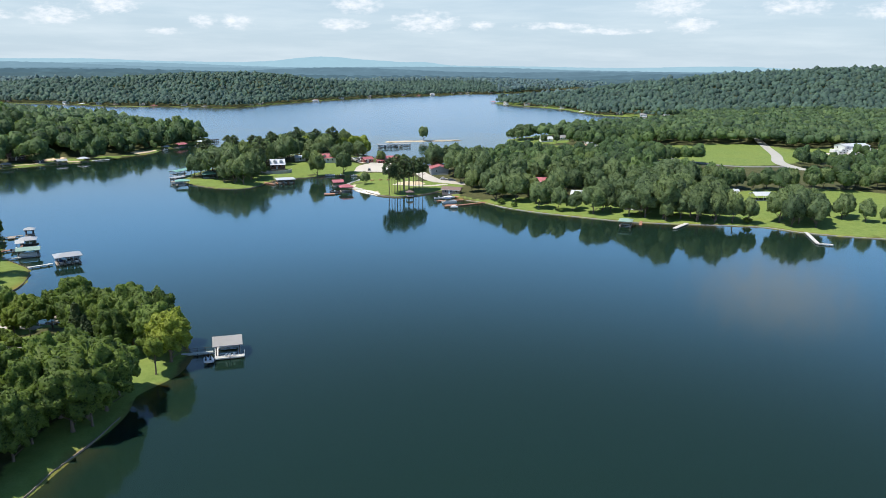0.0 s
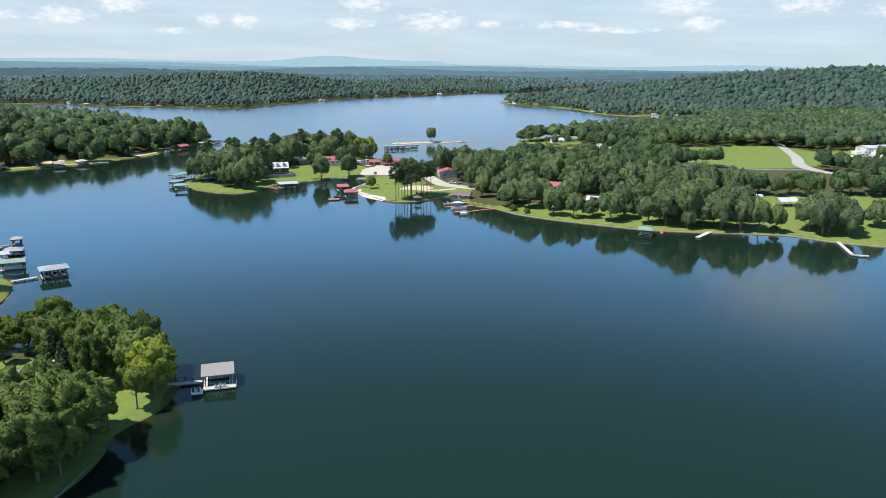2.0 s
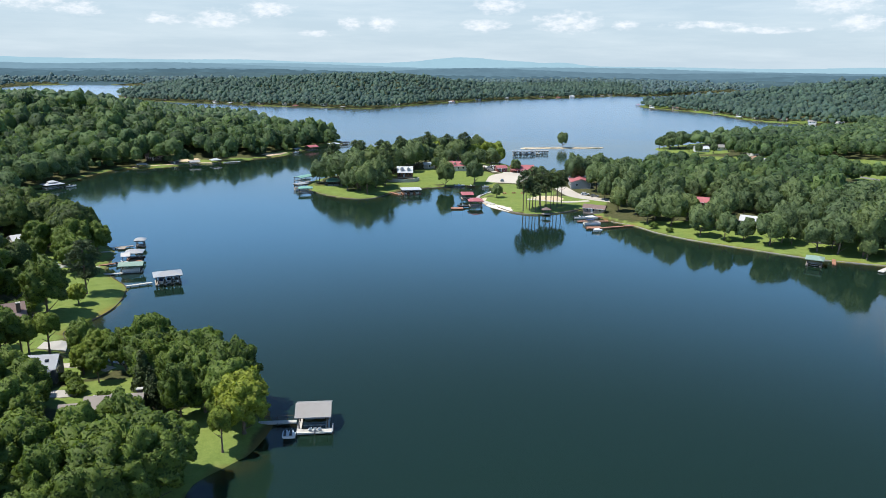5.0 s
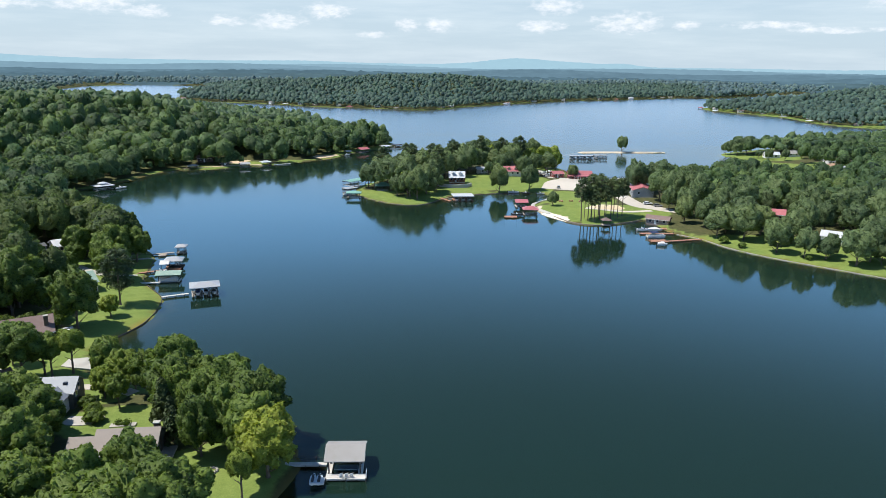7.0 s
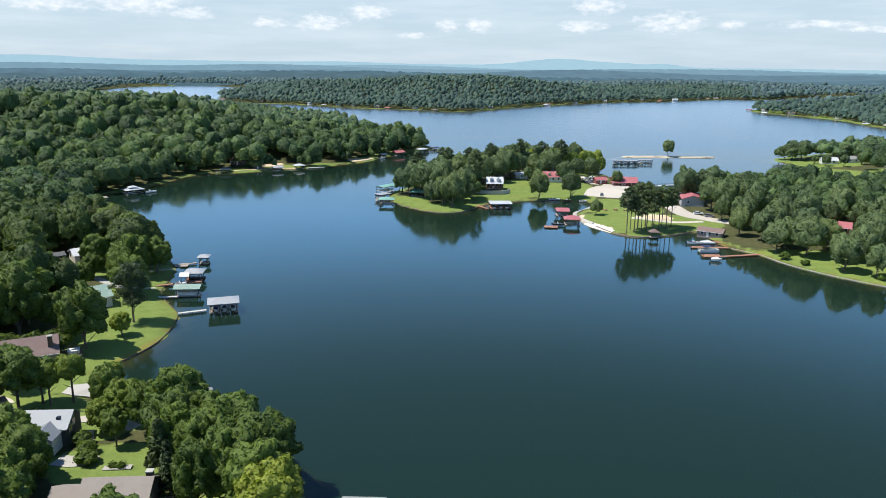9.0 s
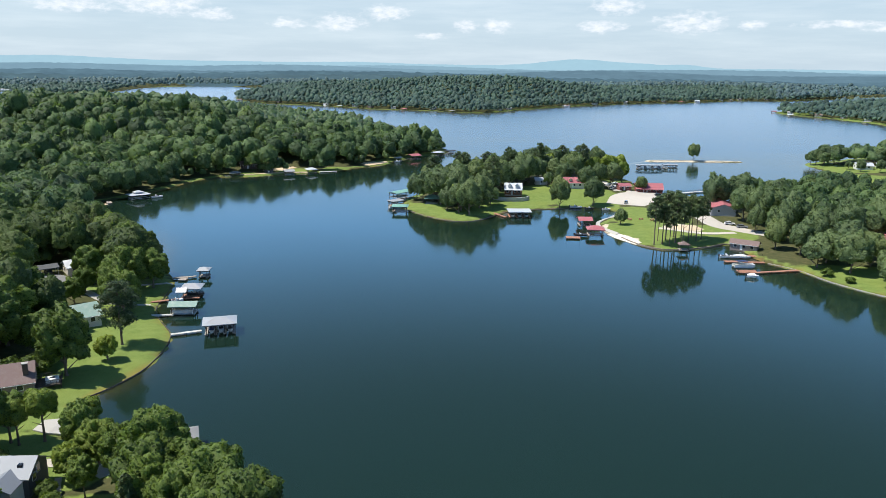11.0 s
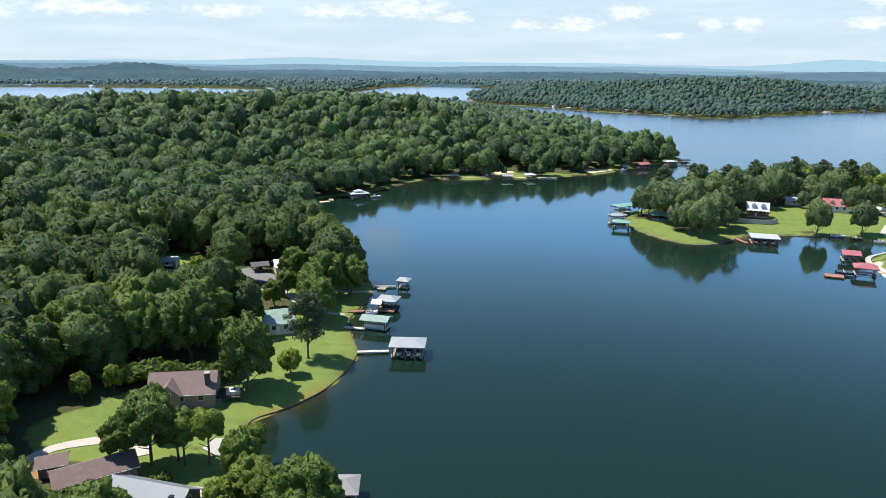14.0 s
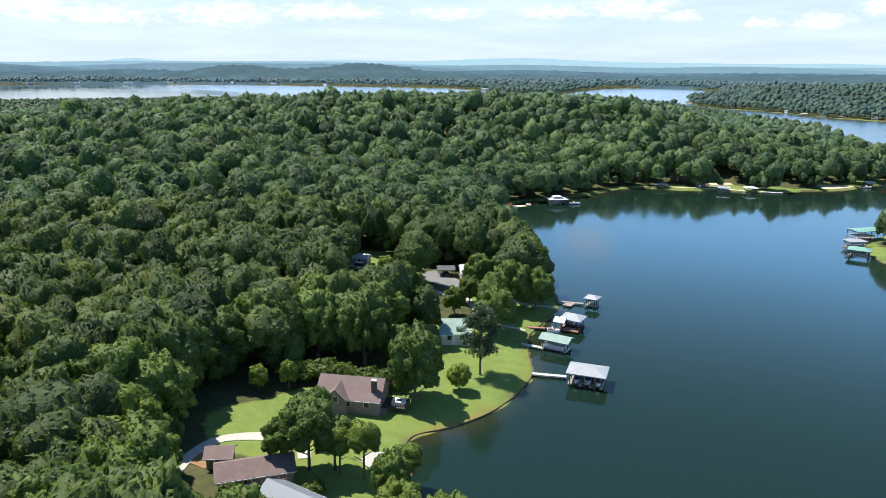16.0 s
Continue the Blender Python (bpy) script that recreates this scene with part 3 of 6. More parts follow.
wq = np.stack([wi[:-1, :-1], wi[:-1, 1:], wi[1:, 1:], wi[1:, :-1]], -1).reshape(-1, 4)
water = mesh_object("water", np.stack([WX, WY, WX * 0], -1).reshape(-1, 3), wq, M_WATER)
tagged(water, "calm blue-green lake water with faint ripples", "lake", kind="structure")

# blue ridges at the skyline: distance, height, swell, own seed, glow painted for haze, its share
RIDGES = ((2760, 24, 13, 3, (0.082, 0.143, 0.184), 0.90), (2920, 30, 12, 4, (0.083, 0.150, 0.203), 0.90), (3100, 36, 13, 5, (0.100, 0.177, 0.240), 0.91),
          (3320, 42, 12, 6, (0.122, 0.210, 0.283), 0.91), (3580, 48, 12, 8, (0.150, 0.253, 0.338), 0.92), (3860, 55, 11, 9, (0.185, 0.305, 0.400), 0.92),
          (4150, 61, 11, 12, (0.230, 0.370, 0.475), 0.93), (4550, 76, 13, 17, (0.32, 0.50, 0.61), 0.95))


def ridge(dist, height, swell, seed, air, amount):
    rng = np.random.RandomState(seed)
    az = np.radians(np.arange(-118, 62, 0.25))
    crest = np.full(az.shape, float(height))
    for k in range(1, 9):
        crest += swell / k ** 0.8 * np.sin(az * (3.1 * k + rng.rand()) + rng.rand() * 6.28) * 0.75
    if dist > 4500:
        for a, h, w in ((-9.4, 34, 3.2), (-1.5, 14, 1.4), (-4.5, 14, 2.5), (-26, 10, 4), (-75.5, 24, 2.0), (-61, 14, 4), (-47, 16, 5)):
            crest += h * np.exp(-((np.degrees(az) - a) / w) ** 2)
    if dist < 2800:
        for a, h, w in ((-68, 34, 3.5), (-58, 30, 4.0), (-84, 14, 4), (12, 12, 5)):
            crest += h * np.exp(-((np.degrees(az) - a) / w) ** 2)
    crest += rng.rand(len(az)) * (7.0 if dist < 3000 else 2.5)
    rows = []
    for back, part_of in ((-260, 0.0), (-130, 0.55), (0, 1.0), (160, 0.5)):
        r = dist + back + 25 * np.sin(az * 9 + seed)
        rows.append(np.stack([r * np.sin(az), r * np.cos(az), np.maximum(crest, 12) * part_of - 2], -1))
    v = np.concatenate(rows)
    n = len(az)
    i = np.arange(n - 1)
    f = np.concatenate([np.stack([i + k * n, i + 1 + k * n, i + 1 + (k + 1) * n, i + (k + 1) * n], -1) for k in range(3)])
    ob = mesh_object("backdrop_ridge", v, f, distant("haze_glow_ridge_%d" % dist, (0.05, 0.085, 0.05), air, amount, min(1.0, max(0.15, (4300 - dist) / 1500))))
    return tagged(ob, "far wooded ridge with a glow for blue haze", "ridge", kind="structure")


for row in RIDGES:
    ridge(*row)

# ---- trees ----
def thing(name, m, label, category, group="", kind=""):
    ob = new(name)
    ob.empty_display_size = 0.5
    ob.matrix_world = m
    return tagged(ob, label, category, group, kind)


def part(name, bm, material, parent, label=""):
    """One mesh under a thing or under a part."""
    me = bpy.data.meshes.new(name)
    bm.normal_update()
    bm.to_mesh(me)
    bm.free()
    me.materials.append(material)
    ob = new(name, me)
    ob.parent = parent
    return tagged(ob, label)


def ico(level=1):
    b = bmesh.new()
    bmesh.ops.create_icosphere(b, subdivisions=level, radius=1.0)
    v = np.array([p.co[:] for p in b.verts])
    f = np.array([[q.index for q in p.verts] for p in b.faces])
    b.free()
    return v, f


ICO1, ICO2, ICO3, ICO4 = ico(1), ico(2), ico(3), ico(4)


def leaf_quads(rng, centres, normals, size):
    """Small tilted leaf sprays at the centres: four corners each."""
    n = len(centres)
    nrm = normals + rng.normal(0, 0.5, (n, 3))
    nrm[:, 2] += 0.15
    nrm /= np.linalg.norm(nrm, axis=1)[:, None] + 1e-9
    a = np.cross(nrm, rng.normal(0, 1, (n, 3)))
    a /= np.linalg.norm(a, axis=1)[:, None] + 1e-9
    b = np.cross(nrm, a)
    s = size * rng.uniform(0.6, 1.3, (n, 1))
    w = s * rng.uniform(0.55, 0.9, (n, 1))
    lift = nrm * s * rng.uniform(-0.25, 0.25, (n, 1))
    v = np.stack([centres - a * s, centres + b * w + lift, centres + a * s * 1.05, centres - b * w + lift], 1)
    return v.reshape(-1, 3), np.arange(4 * n).reshape(n, 4)


def crown_arrays(seed, height, radius, base, lobes, leaves, size, shape="round", core=True):
    """Leaf sprays over rounded clumps, with a rough dark heart: corners and triangles."""
    rng = np.random.RandomState(seed)
    mid, half = (height + base) / 2, (height - base) / 2
    cs, rs = [], []
    for k in range(lobes):
        u = (k + 0.5) / lobes
        zz = 1 - 1.75 * u if shape != "cone" else 1 - 2 * u
        ang = k * 2.39996 + rng.uniform(-0.4, 0.4)
        if shape == "cone":
            rr = (1 - zz) / 2 * 0.85
        elif shape == "pine":
            rr = math.sqrt(max(0.0, 1 - zz * zz)) * rng.uniform(0.35, 0.95)
        else:
            rr = math.sqrt(max(0.0, 1 - zz * zz)) * rng.uniform(0.5, 0.95)
        lr = radius * (rng.uniform(0.24, 0.46) if shape == "round" else rng.uniform(0.22, 0.34))
        cs.append((radius * rr * math.cos(ang), radius * rr * math.sin(ang), mid + half * zz * 0.8 + rng.uniform(-0.06, 0.06) * half))
        rs.append(lr)
    cs, rs = np.array(cs), np.array(rs)
    per = rng.choice(lobes, leaves, p=rs ** 2 / (rs ** 2).sum())
    d = rng.normal(0, 1, (leaves, 3))
    d[:, 2] = np.abs(d[:, 2]) * 0.95 - 0.35
    d /= np.linalg.norm(d, axis=1)[:, None]
    squash = np.array([1.0, 1.0, 0.72 if shape != "cone" else 1.1])
    centres = cs[per] + d * rs[per][:, None] * rng.uniform(0.72, 1.16, (leaves, 1)) * squash
    v, f = leaf_quads(rng, centres, d, size)
    tris = np.concatenate([f[:, [0, 1, 2]], f[:, [0, 2, 3]]])
    if core:
        vs, fs, o = [v], [tris], len(v)
        for c, r in zip(cs, rs):
            cv = ICO1[0] * r * 0.8 * squash * rng.uniform(0.85, 1.1, (len(ICO1[0]), 1)) + c
            vs.append(cv)
            fs.append(ICO1[1] + o)
            o += len(cv)
        hv = ICO1[0] * np.array([radius * 0.62, radius * 0.62, half * 0.7]) + np.array([0, 0, mid])
        if shape == "cone":
            hv[:, :2] *= np.clip(1.25 - (hv[:, 2:] - base) / (height - base), 0.1, 1.2)
        if shape != "pine":
            vs.append(hv)
            fs.append(ICO1[1] + o)
        v, tris = np.concatenate(vs), np.concatenate(fs)
    return v, tris


def billow(seed, height, radius, base, lobes, level, rough, low=-0.72):
    """The outer skin of a broad crown: many rounded clumps grown together, uneven at twig size, open below."""
    rng = np.random.RandomState(seed)
    d, f = {2: ICO2, 3: ICO3, 4: ICO4}[level]
    k = np.arange(lobes)
    z = 1 - 1.7 * (k + 0.5) / lobes + rng.uniform(-0.1, 0.1, lobes)
    z = np.clip(z, -0.95, 0.97)
    ang = k * 2.39996 + rng.uniform(-0.5, 0.5, lobes)
    small = min(1.0, math.sqrt(20.0 / lobes))
    far = 0.92 - small * rng.uniform(0.16, 0.42, lobes)
    c = np.stack([np.sqrt(1 - z * z) * np.cos(ang), np.sqrt(1 - z * z) * np.sin(ang), z], -1) * far[:, None]
    size = small * rng.uniform(0.22, 0.42, lobes)
    cd = d @ c.T
    disc = size[None] ** 2 - (c ** 2).sum(1)[None] + cd ** 2
    r = np.where((disc > 0) & (cd > 0), cd + np.sqrt(np.maximum(disc, 0)), 0).max(1)
    r = np.maximum(r, 0.58) * (1 + rng.normal(0, rough, len(d)))
    r = np.where(d[:, 2] < low + 0.1, r * 0.8, r)
    v = d * r[:, None] * np.array([radius, radius, (height - base) / 2]) + np.array([0, 0, (height + base) / 2])
    keep = d[f].mean(1)[:, 2] > low
    return v, f[keep]


def add_leaves(seed, v, f, leaves, size, folded=True):
    """Leaf sprays standing out of a crown's skin: folded in two for near trees, single for far ones."""
    rng = np.random.RandomState(seed + 500)
    tri = v[f]
    area = np.linalg.norm(np.cross(tri[:, 1] - tri[:, 0], tri[:, 2] - tri[:, 0]), axis=1)
    pick = rng.choice(len(f), leaves, p=area / area.sum())
    w = rng.dirichlet((1, 1, 1), leaves)
    centres = (tri[pick] * w[..., None]).sum(1)
    nrm = np.cross(tri[pick, 1] - tri[pick, 0], tri[pick, 2] - tri[pick, 0])
    nrm /= np.linalg.norm(nrm, axis=1)[:, None] + 1e-9
    centres = centres + nrm * size * rng.uniform(-0.1, 0.75, (leaves, 1))
    if not folded:
        nrm = nrm + rng.normal(0, 0.42, nrm.shape)
        nrm /= np.linalg.norm(nrm, axis=1)[:, None] + 1e-9
        a = np.cross(nrm, rng.normal(0, 1, nrm.shape))
        a /= np.linalg.norm(a, axis=1)[:, None] + 1e-9
        b = np.cross(nrm, a)
        s = size * rng.uniform(0.6, 1.35, (leaves, 1))
        w = s * rng.uniform(0.6, 1.0, (leaves, 1))
        q = np.stack([centres - a * s - b * w * 0.5, centres + a * s - b * w * 0.5, centres + b * w], 1).reshape(-1, 3)
        return np.concatenate([v, q]), np.concatenate([f, np.arange(3 * leaves).reshape(-1, 3) + len(v)])
    q, qf = leaf_quads(rng, centres, nrm, size)
    qt = np.concatenate([qf[:, [0, 1, 2]], qf[:, [0, 2, 3]]]) + len(v)
    return np.concatenate([v, q]), np.concatenate([f, qt])


def tube(bm, p, q, r0, r1, sides=6):
    p, q = Vector(p), Vector(q)
    m = (q - p).to_track_quat("Z", "Y").to_matrix()
    rings = []
    for c, r in ((p, r0), (q, r1)):
        rings.append([bm.verts.new(c + m @ Vector((r * math.cos(k * 2 * math.pi / sides), r * math.sin(k * 2 * math.pi / sides), 0))) for k in range(sides)])
    for k in range(sides):
        bm.faces.new((rings[0][k], rings[0][(k + 1) % sides], rings[1][(k + 1) % sides], rings[1][k]))
    bm.faces.new(rings[1])
    bm.faces.new(rings[0][::-1])


def tree_kind(seed, height, radius, base, lobes, leaves, size, leaf, shape="round", girth=0.32):
    """Meshes of a trunk with limbs, and of a crown."""
    rng = random.Random(seed)
    bm = bmesh.new()
    fork = base + (height - base) * (0.25 if shape == "round" else 0.9)
    lean = (rng.uniform(-.3, .3), rng.uniform(-.3, .3))
    tube(bm, (0, 0, -0.6), (0, 0, 0.7), girth * 1.7, girth, 8)
    tube(bm, (0, 0, 0.6), (lean[0], lean[1], fork), girth, girth * 0.6, 8)
    for k in range(5):
        a = k * 1.256 + rng.uniform(-0.3, 0.3)
        z0 = base * 0.85 + (fork - base * 0.85) * (k / 5) if shape != "pine" else base + (fork - base) * k / 5
        r = radius * rng.uniform(0.45, 0.7)
        tube(bm, (lean[0] * z0 / fork, lean[1] * z0 / fork, z0), (r * math.cos(a), r * math.sin(a), min(height - 1, z0 + r * 0.8)), girth * 0.45, girth * 0.14, 5)
    trunk = bpy.data.meshes.new("trunk")
    bm.to_mesh(trunk)
    bm.free()
    trunk.materials.append(M_BARK)
    if shape == "round":
        v, f = billow(seed, height, radius, base, lobes, 4 if leaves > 1500 else 3, 0.05)
        v, f = add_leaves(seed, v, f, leaves, size, leaves > 1500)
    else:
        v, f = crown_arrays(seed, height, radius, base, lobes, leaves, size, shape)
    tmp = mesh_object("crown", v, f, leaf, smooth_shade=shape == "round")
    crown = tmp.data
    bpy.data.objects.remove(tmp)
    return trunk, crown


def plant(kind, x, y, scale=1.0, label="broad-leaved tree with a full green crown", group="", z=None, name="tree", wide=1.0, seed=0):
    trunk, crown = kind
    z = spot(x, y) if z is None else z
    ob = thing(name, pose(x, y, z, 0, 0, (seed * 137.5 + x * 31 + y * 17) % 360) @ Matrix.Diagonal((scale * wide, scale * wide, scale, 1)), label, "tree", group)
    for n, me in (("trunk", trunk), ("crown", crown)):
        c = new(n, me)
        c.parent = ob
    return ob


OAKS = [tree_kind(s, 17, 6.1, 1.2, 64, 3200, 0.30, M_LEAF) for s in (11, 12, 13, 14)]
OAKS_HIGH = [tree_kind(s, 17, 5.1, 4.2, 50, 2400, 0.30, M_LEAF) for s in (17, 18)]
LIME_HIGH = tree_kind(16, 15, 4.0, 5.2, 34, 1500, 0.30, M_LEAF_YELLOW)
LIME = tree_kind(15, 15, 5.2, 1.2, 52, 2500, 0.33, M_LEAF_YELLOW)
OAKS_MID = [tree_kind(s, 17, 6.1, 0.9, 34, 900, 0.55, M_LEAF_MID) for s in (21, 22, 23, 24, 26)]
LIME_MID = tree_kind(25, 16, 5.4, 1.2, 30, 900, 0.55, M_LEAF_YELLOW)
PINES = [tree_kind(s, 21, 3.9, 9.0, 26, 640, 0.75, M_NEEDLE, "pine", 0.24) for s in (31, 32, 33)]
CEDAR = tree_kind(41, 13, 2.6, 0.8, 34, 1500, 0.4, M_CEDAR, "cone", 0.2)
SHRUB = tree_kind(51, 2.6, 1.9, 0.2, 9, 330, 0.34, M_LEAF, "round", 0.07)
MYRTLE = tree_kind(52, 5.5, 3.2, 0.8, 12, 420, 0.55, M_MYRTLE, "round", 0.12)

# woods that nobody could count
def canopy(seed, height, radius, base, lobes, level, leaves, size):
    v, f = billow(seed, height, radius, base, lobes, level, 0.06)
    if leaves:
        v, f = add_leaves(seed, v, f, leaves, size, False)
    return v, f


def canopy_far(seed):
    """A small domed crown, uneven, open below."""
    rng = np.random.RandomState(seed)
    r = rng.uniform(4.2, 5.6)
    v = ICO1[0] * np.array([r, r, rng.uniform(3.6, 5.2)]) * rng.uniform(0.66, 1.24, (12, 1)) + np.array([0, 0, rng.uniform(8.4, 10.6)])
    v[:, 2] = np.where(v[:, 2] < 6, v[:, 2] - 3.5, v[:, 2])
    keep = ICO1[0][ICO1[1]].mean(1)[:, 2] > -0.6
    return v, ICO1[1][keep]


CANOPY_NEAR = [canopy(s, 17, 5.6, 2.0, 34, 3, 820, 0.48) for s in range(61, 67)]
CANOPY_MID = [canopy(s, 17, 5.6, 2.5, 22, 2, 290, 0.72) for s in range(71, 78)]
CANOPY_BACK = [canopy(s, 17, 5.6, 2.5, 16, 2, 130, 0.98) for s in range(101, 107)]
CANOPY_LOW = [canopy(s, 15, 5.2, 3.5, 12, 2, 30, 1.3) for s in range(91, 96)]
CANOPY_FAR = [canopy_far(s) for s in range(81, 91)]


def wood(name, places, templates, material, label, smooth_shade=False, seed=1):
    """One object of many joined crowns: places are x, y, z, scale."""
    rng = np.random.RandomState(seed)
    vs, fs, ts, o = [], [], [], 0
    pick = rng.randint(0, len(templates), len(places))
    for k, (tv, tf) in enumerate(templates):
        rows = places[pick == k]
        n = len(rows)
        if not n:
            continue
        a = rng.uniform(0, 2 * math.pi, n)
        wide, tall = rows[:, 3] * rng.uniform(0.85, 1.2, n), rows[:, 3] * rng.uniform(0.85, 1.12, n)
        c, s = np.cos(a)[:, None], np.sin(a)[:, None]
        x = (tv[None, :, 0] * c - tv[None, :, 1] * s) * wide[:, None] + rows[:, 0:1]
        y = (tv[None, :, 0] * s + tv[None, :, 1] * c) * wide[:, None] + rows[:, 1:2]
        z = tv[None, :, 2] * tall[:, None] + rows[:, 2:3]
        vs.append(np.stack([x, y, z], -1).reshape(-1, 3))
        fs.append((tf[None] + (np.arange(n) * len(tv))[:, None, None]).reshape(-1, 3) + o)
        ts.append(np.repeat(rng.rand(n) ** 1.15, len(tv)))
        o += n * len(tv)
    ob = mesh_object(name, np.concatenate(vs), np.concatenate(fs), material, {"tint": np.concatenate(ts)}, smooth_shade)
    return tagged(ob, label, "woods", kind="stuff")


def scatter(x0, x1, y0, y1, gap, seed, keep):
    """Jittered places on land, kept by a rule on x, y and metres inland."""
    rng = np.random.RandomState(seed)
    xs, ys = np.meshgrid(np.arange(x0, x1, gap), np.arange(y0, y1, gap))
    xs = xs + (np.arange(xs.shape[0]) % 2)[:, None] * gap / 2 + rng.uniform(-0.38, 0.38, xs.shape) * gap
    ys = ys + rng.uniform(-0.38, 0.38, xs.shape) * gap
    xs, ys = xs.ravel(), ys.ravel()
    d = ashore(xs, ys)
    ok = (d > 3.0) & keep(xs, ys, d)
    xs, ys, d = xs[ok], ys[ok], d[ok]
    return np.stack([xs, ys, land_height(xs, ys, d), rng.uniform(0.8, 1.18, len(xs))], -1)


def uneven(seed, n):
    """Sizes of trees of many ages."""
    return np.clip(np.random.RandomState(seed).lognormal(-0.02, 0.13, n), 0.7, 1.35)


def seen_side(x, y):
    a = np.degrees(np.arctan2(x + 15, y - 60))
    return (a > -100) & (a < 42)


# clearings in the woods: x, y, half lengths, turn
CLEARINGS = ((-146, 215, 24, 44, -8), (-172, 252, 24, 20, -40), (-146, 180, 22, 18, 30), (-112, 176, 30, 14, 10), (-92, 165, 34, 16, 15), (-74, 130, 14, 34, 0), (-94, 142, 16, 15, 0), (-192, 262, 22, 9, 0),
             (-212, 268, 16, 10, 20), (-241, 254, 13, 8, 20), (-268, 514, 20, 9, -40), (-250, 538, 11, 7, 0), (-238, 570, 8, 14, 0), (-293, 490, 12, 8, 0), (-297, 374, 7, 7, 0),
             (-196, 250, 34, 9, -36), (-216, 239, 31, 12, -33), (-161, 186, 12, 19, -10), (-156, 180, 18, 18, 0), (-285, 525, 6, 14, 40), (-283, 520, 14, 12, 0), (-255, 545, 14, 8, 0))


def left_woods(x, y, d):
    return (x < -60) & (y < 1180) & (d > 4) & ((x < -205) | (y < 700)) & (patches(x, y, CLEARINGS, 30) < 0.5) & seen_side(x, y) & (d < 1300) & (x < np.where(y > 400, -200, -62))


def near_cam(x, y):
    return np.hypot(x + 30, y - 115)


w1 = scatter(-420, -60, 60, 420, 7.4, 1, lambda x, y, d: left_woods(x, y, d) & (near_cam(x, y) < 285) & ((x < -165) | (y < 150)))
wood("near_woods", w1, CANOPY_NEAR, M_WOODS, "dense summer broadleaf wood on the near bank", True)
w2 = scatter(-640, -150, 40, 720, 8.5, 2, lambda x, y, d: left_woods(x, y, d) & (near_cam(x, y) >= 285) & (near_cam(x, y) < 600))
w2[:, 3] *= uneven(50, len(w2))
near_part = near_cam(w2[:, 0], w2[:, 1]) < 450
wood("hill_woods", w2[near_part], CANOPY_MID, M_HAZED_HILLWOODS, "broadleaf wood over the low hill", True)
wood("hill_woods", w2[~near_part], CANOPY_BACK, M_HAZED_HILLWOODS, "broadleaf wood high on the low hill", True)
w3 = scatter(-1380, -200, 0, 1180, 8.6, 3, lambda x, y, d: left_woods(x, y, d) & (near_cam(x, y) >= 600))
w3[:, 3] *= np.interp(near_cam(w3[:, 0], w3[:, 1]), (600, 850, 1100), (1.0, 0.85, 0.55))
wood("hill_woods", w3, CANOPY_FAR, M_HAZED_BACKWOODS, "broadleaf wood over the back of the hill")

OPEN_RIGHT = ((86, 592, 44, 54, 0), (108, 668, 28, 22, 0), (200, 466, 62, 52, 0), (300, 545, 26, 26, 0), (178, 345, 44, 38, 0), (210, 370, 50, 34, 0), (215, 575, 60, 58, 0), (250, 615, 48, 34, 30), (150, 612, 18, 16, 0), (322, 600, 50, 30, 20), (95, 682, 20, 12, 0), (128, 640, 14, 10, 0),
              (262, 560, 10, 90, -25), (270, 1080, 40, 10, 0), (45, 355, 30, 8, -30), (75, 336, 34, 7, -22), (110, 326, 34, 7, -4), (-5, 440, 30, 60, 0), (360, 610, 22, 20, 0))


def right_woods(x, y, d):
    return (x > 14) & (y > 300) & (d > 9) & (patches(x, y, OPEN_RIGHT, 30) < 0.5) & seen_side(x, y) & (y < 1700) & ~((x > 135) & (y < 402)) & ((x > 40) | (y > 420))


w4 = scatter(14, 420, 300, 800, 8.4, 4, lambda x, y, d: right_woods(x, y, d) & (np.hypot(x, y) < 700) & (np.hypot(x, y) > 425))
w4[:, 3] *= 0.78 * np.where((w4[:, 0] > 235) & (w4[:, 1] < 580), 0.75, 1.0)
wood("shore_woods", w4, CANOPY_BACK, M_HAZED_HILLWOODS, "tall mixed wood behind the opposite bank", True)
w5 = scatter(60, 1400, 500, 1100, 7.0, 5, lambda x, y, d: right_woods(x, y, d) & (np.hypot(x, y) >= 700) & (np.hypot(x, y) < 1100) & (x < y * 0.78))
w5[:, 3] *= 0.92
w9 = scatter(60, 1400, 500, 1700, 7.6, 15, lambda x, y, d: right_woods(x, y, d) & (np.hypot(x, y) >= 1100) & (np.hypot(x, y) < 1620) & (x < y * 0.78))
w9[:, 3] *= 0.86 * uneven(51, len(w9))
w5[:, 3] *= 0.92
wood("far_woods", w5, CANOPY_LOW, M_HAZED_BACKWOODS, "summer forest on the near slope of the high hill", True)
wood("far_woods", w9, CANOPY_FAR, M_HAZED_FARWOODS, "unbroken summer forest over the high hill", True)
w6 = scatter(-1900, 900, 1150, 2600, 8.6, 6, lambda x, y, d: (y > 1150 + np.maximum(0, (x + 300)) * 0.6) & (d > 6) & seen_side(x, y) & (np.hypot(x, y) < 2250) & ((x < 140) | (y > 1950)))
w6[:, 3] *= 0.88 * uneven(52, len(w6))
wood("far_woods", w6, CANOPY_FAR, M_HAZED_FARWOODS, "forest over the long hill across the lake", True)
w7 = scatter(-2700, -1250, -300, 2300, 13.0, 7, lambda x, y, d: (d > 6) & seen_side(x, y) & (np.hypot(x, y) < 2720) & ((x < -2250) | ((np.hypot(x, y) >= 2250) & (y < 1500)) | ((x < -1900) & (y > 1150))))
w7[:, 3] *= uneven(53, len(w7))
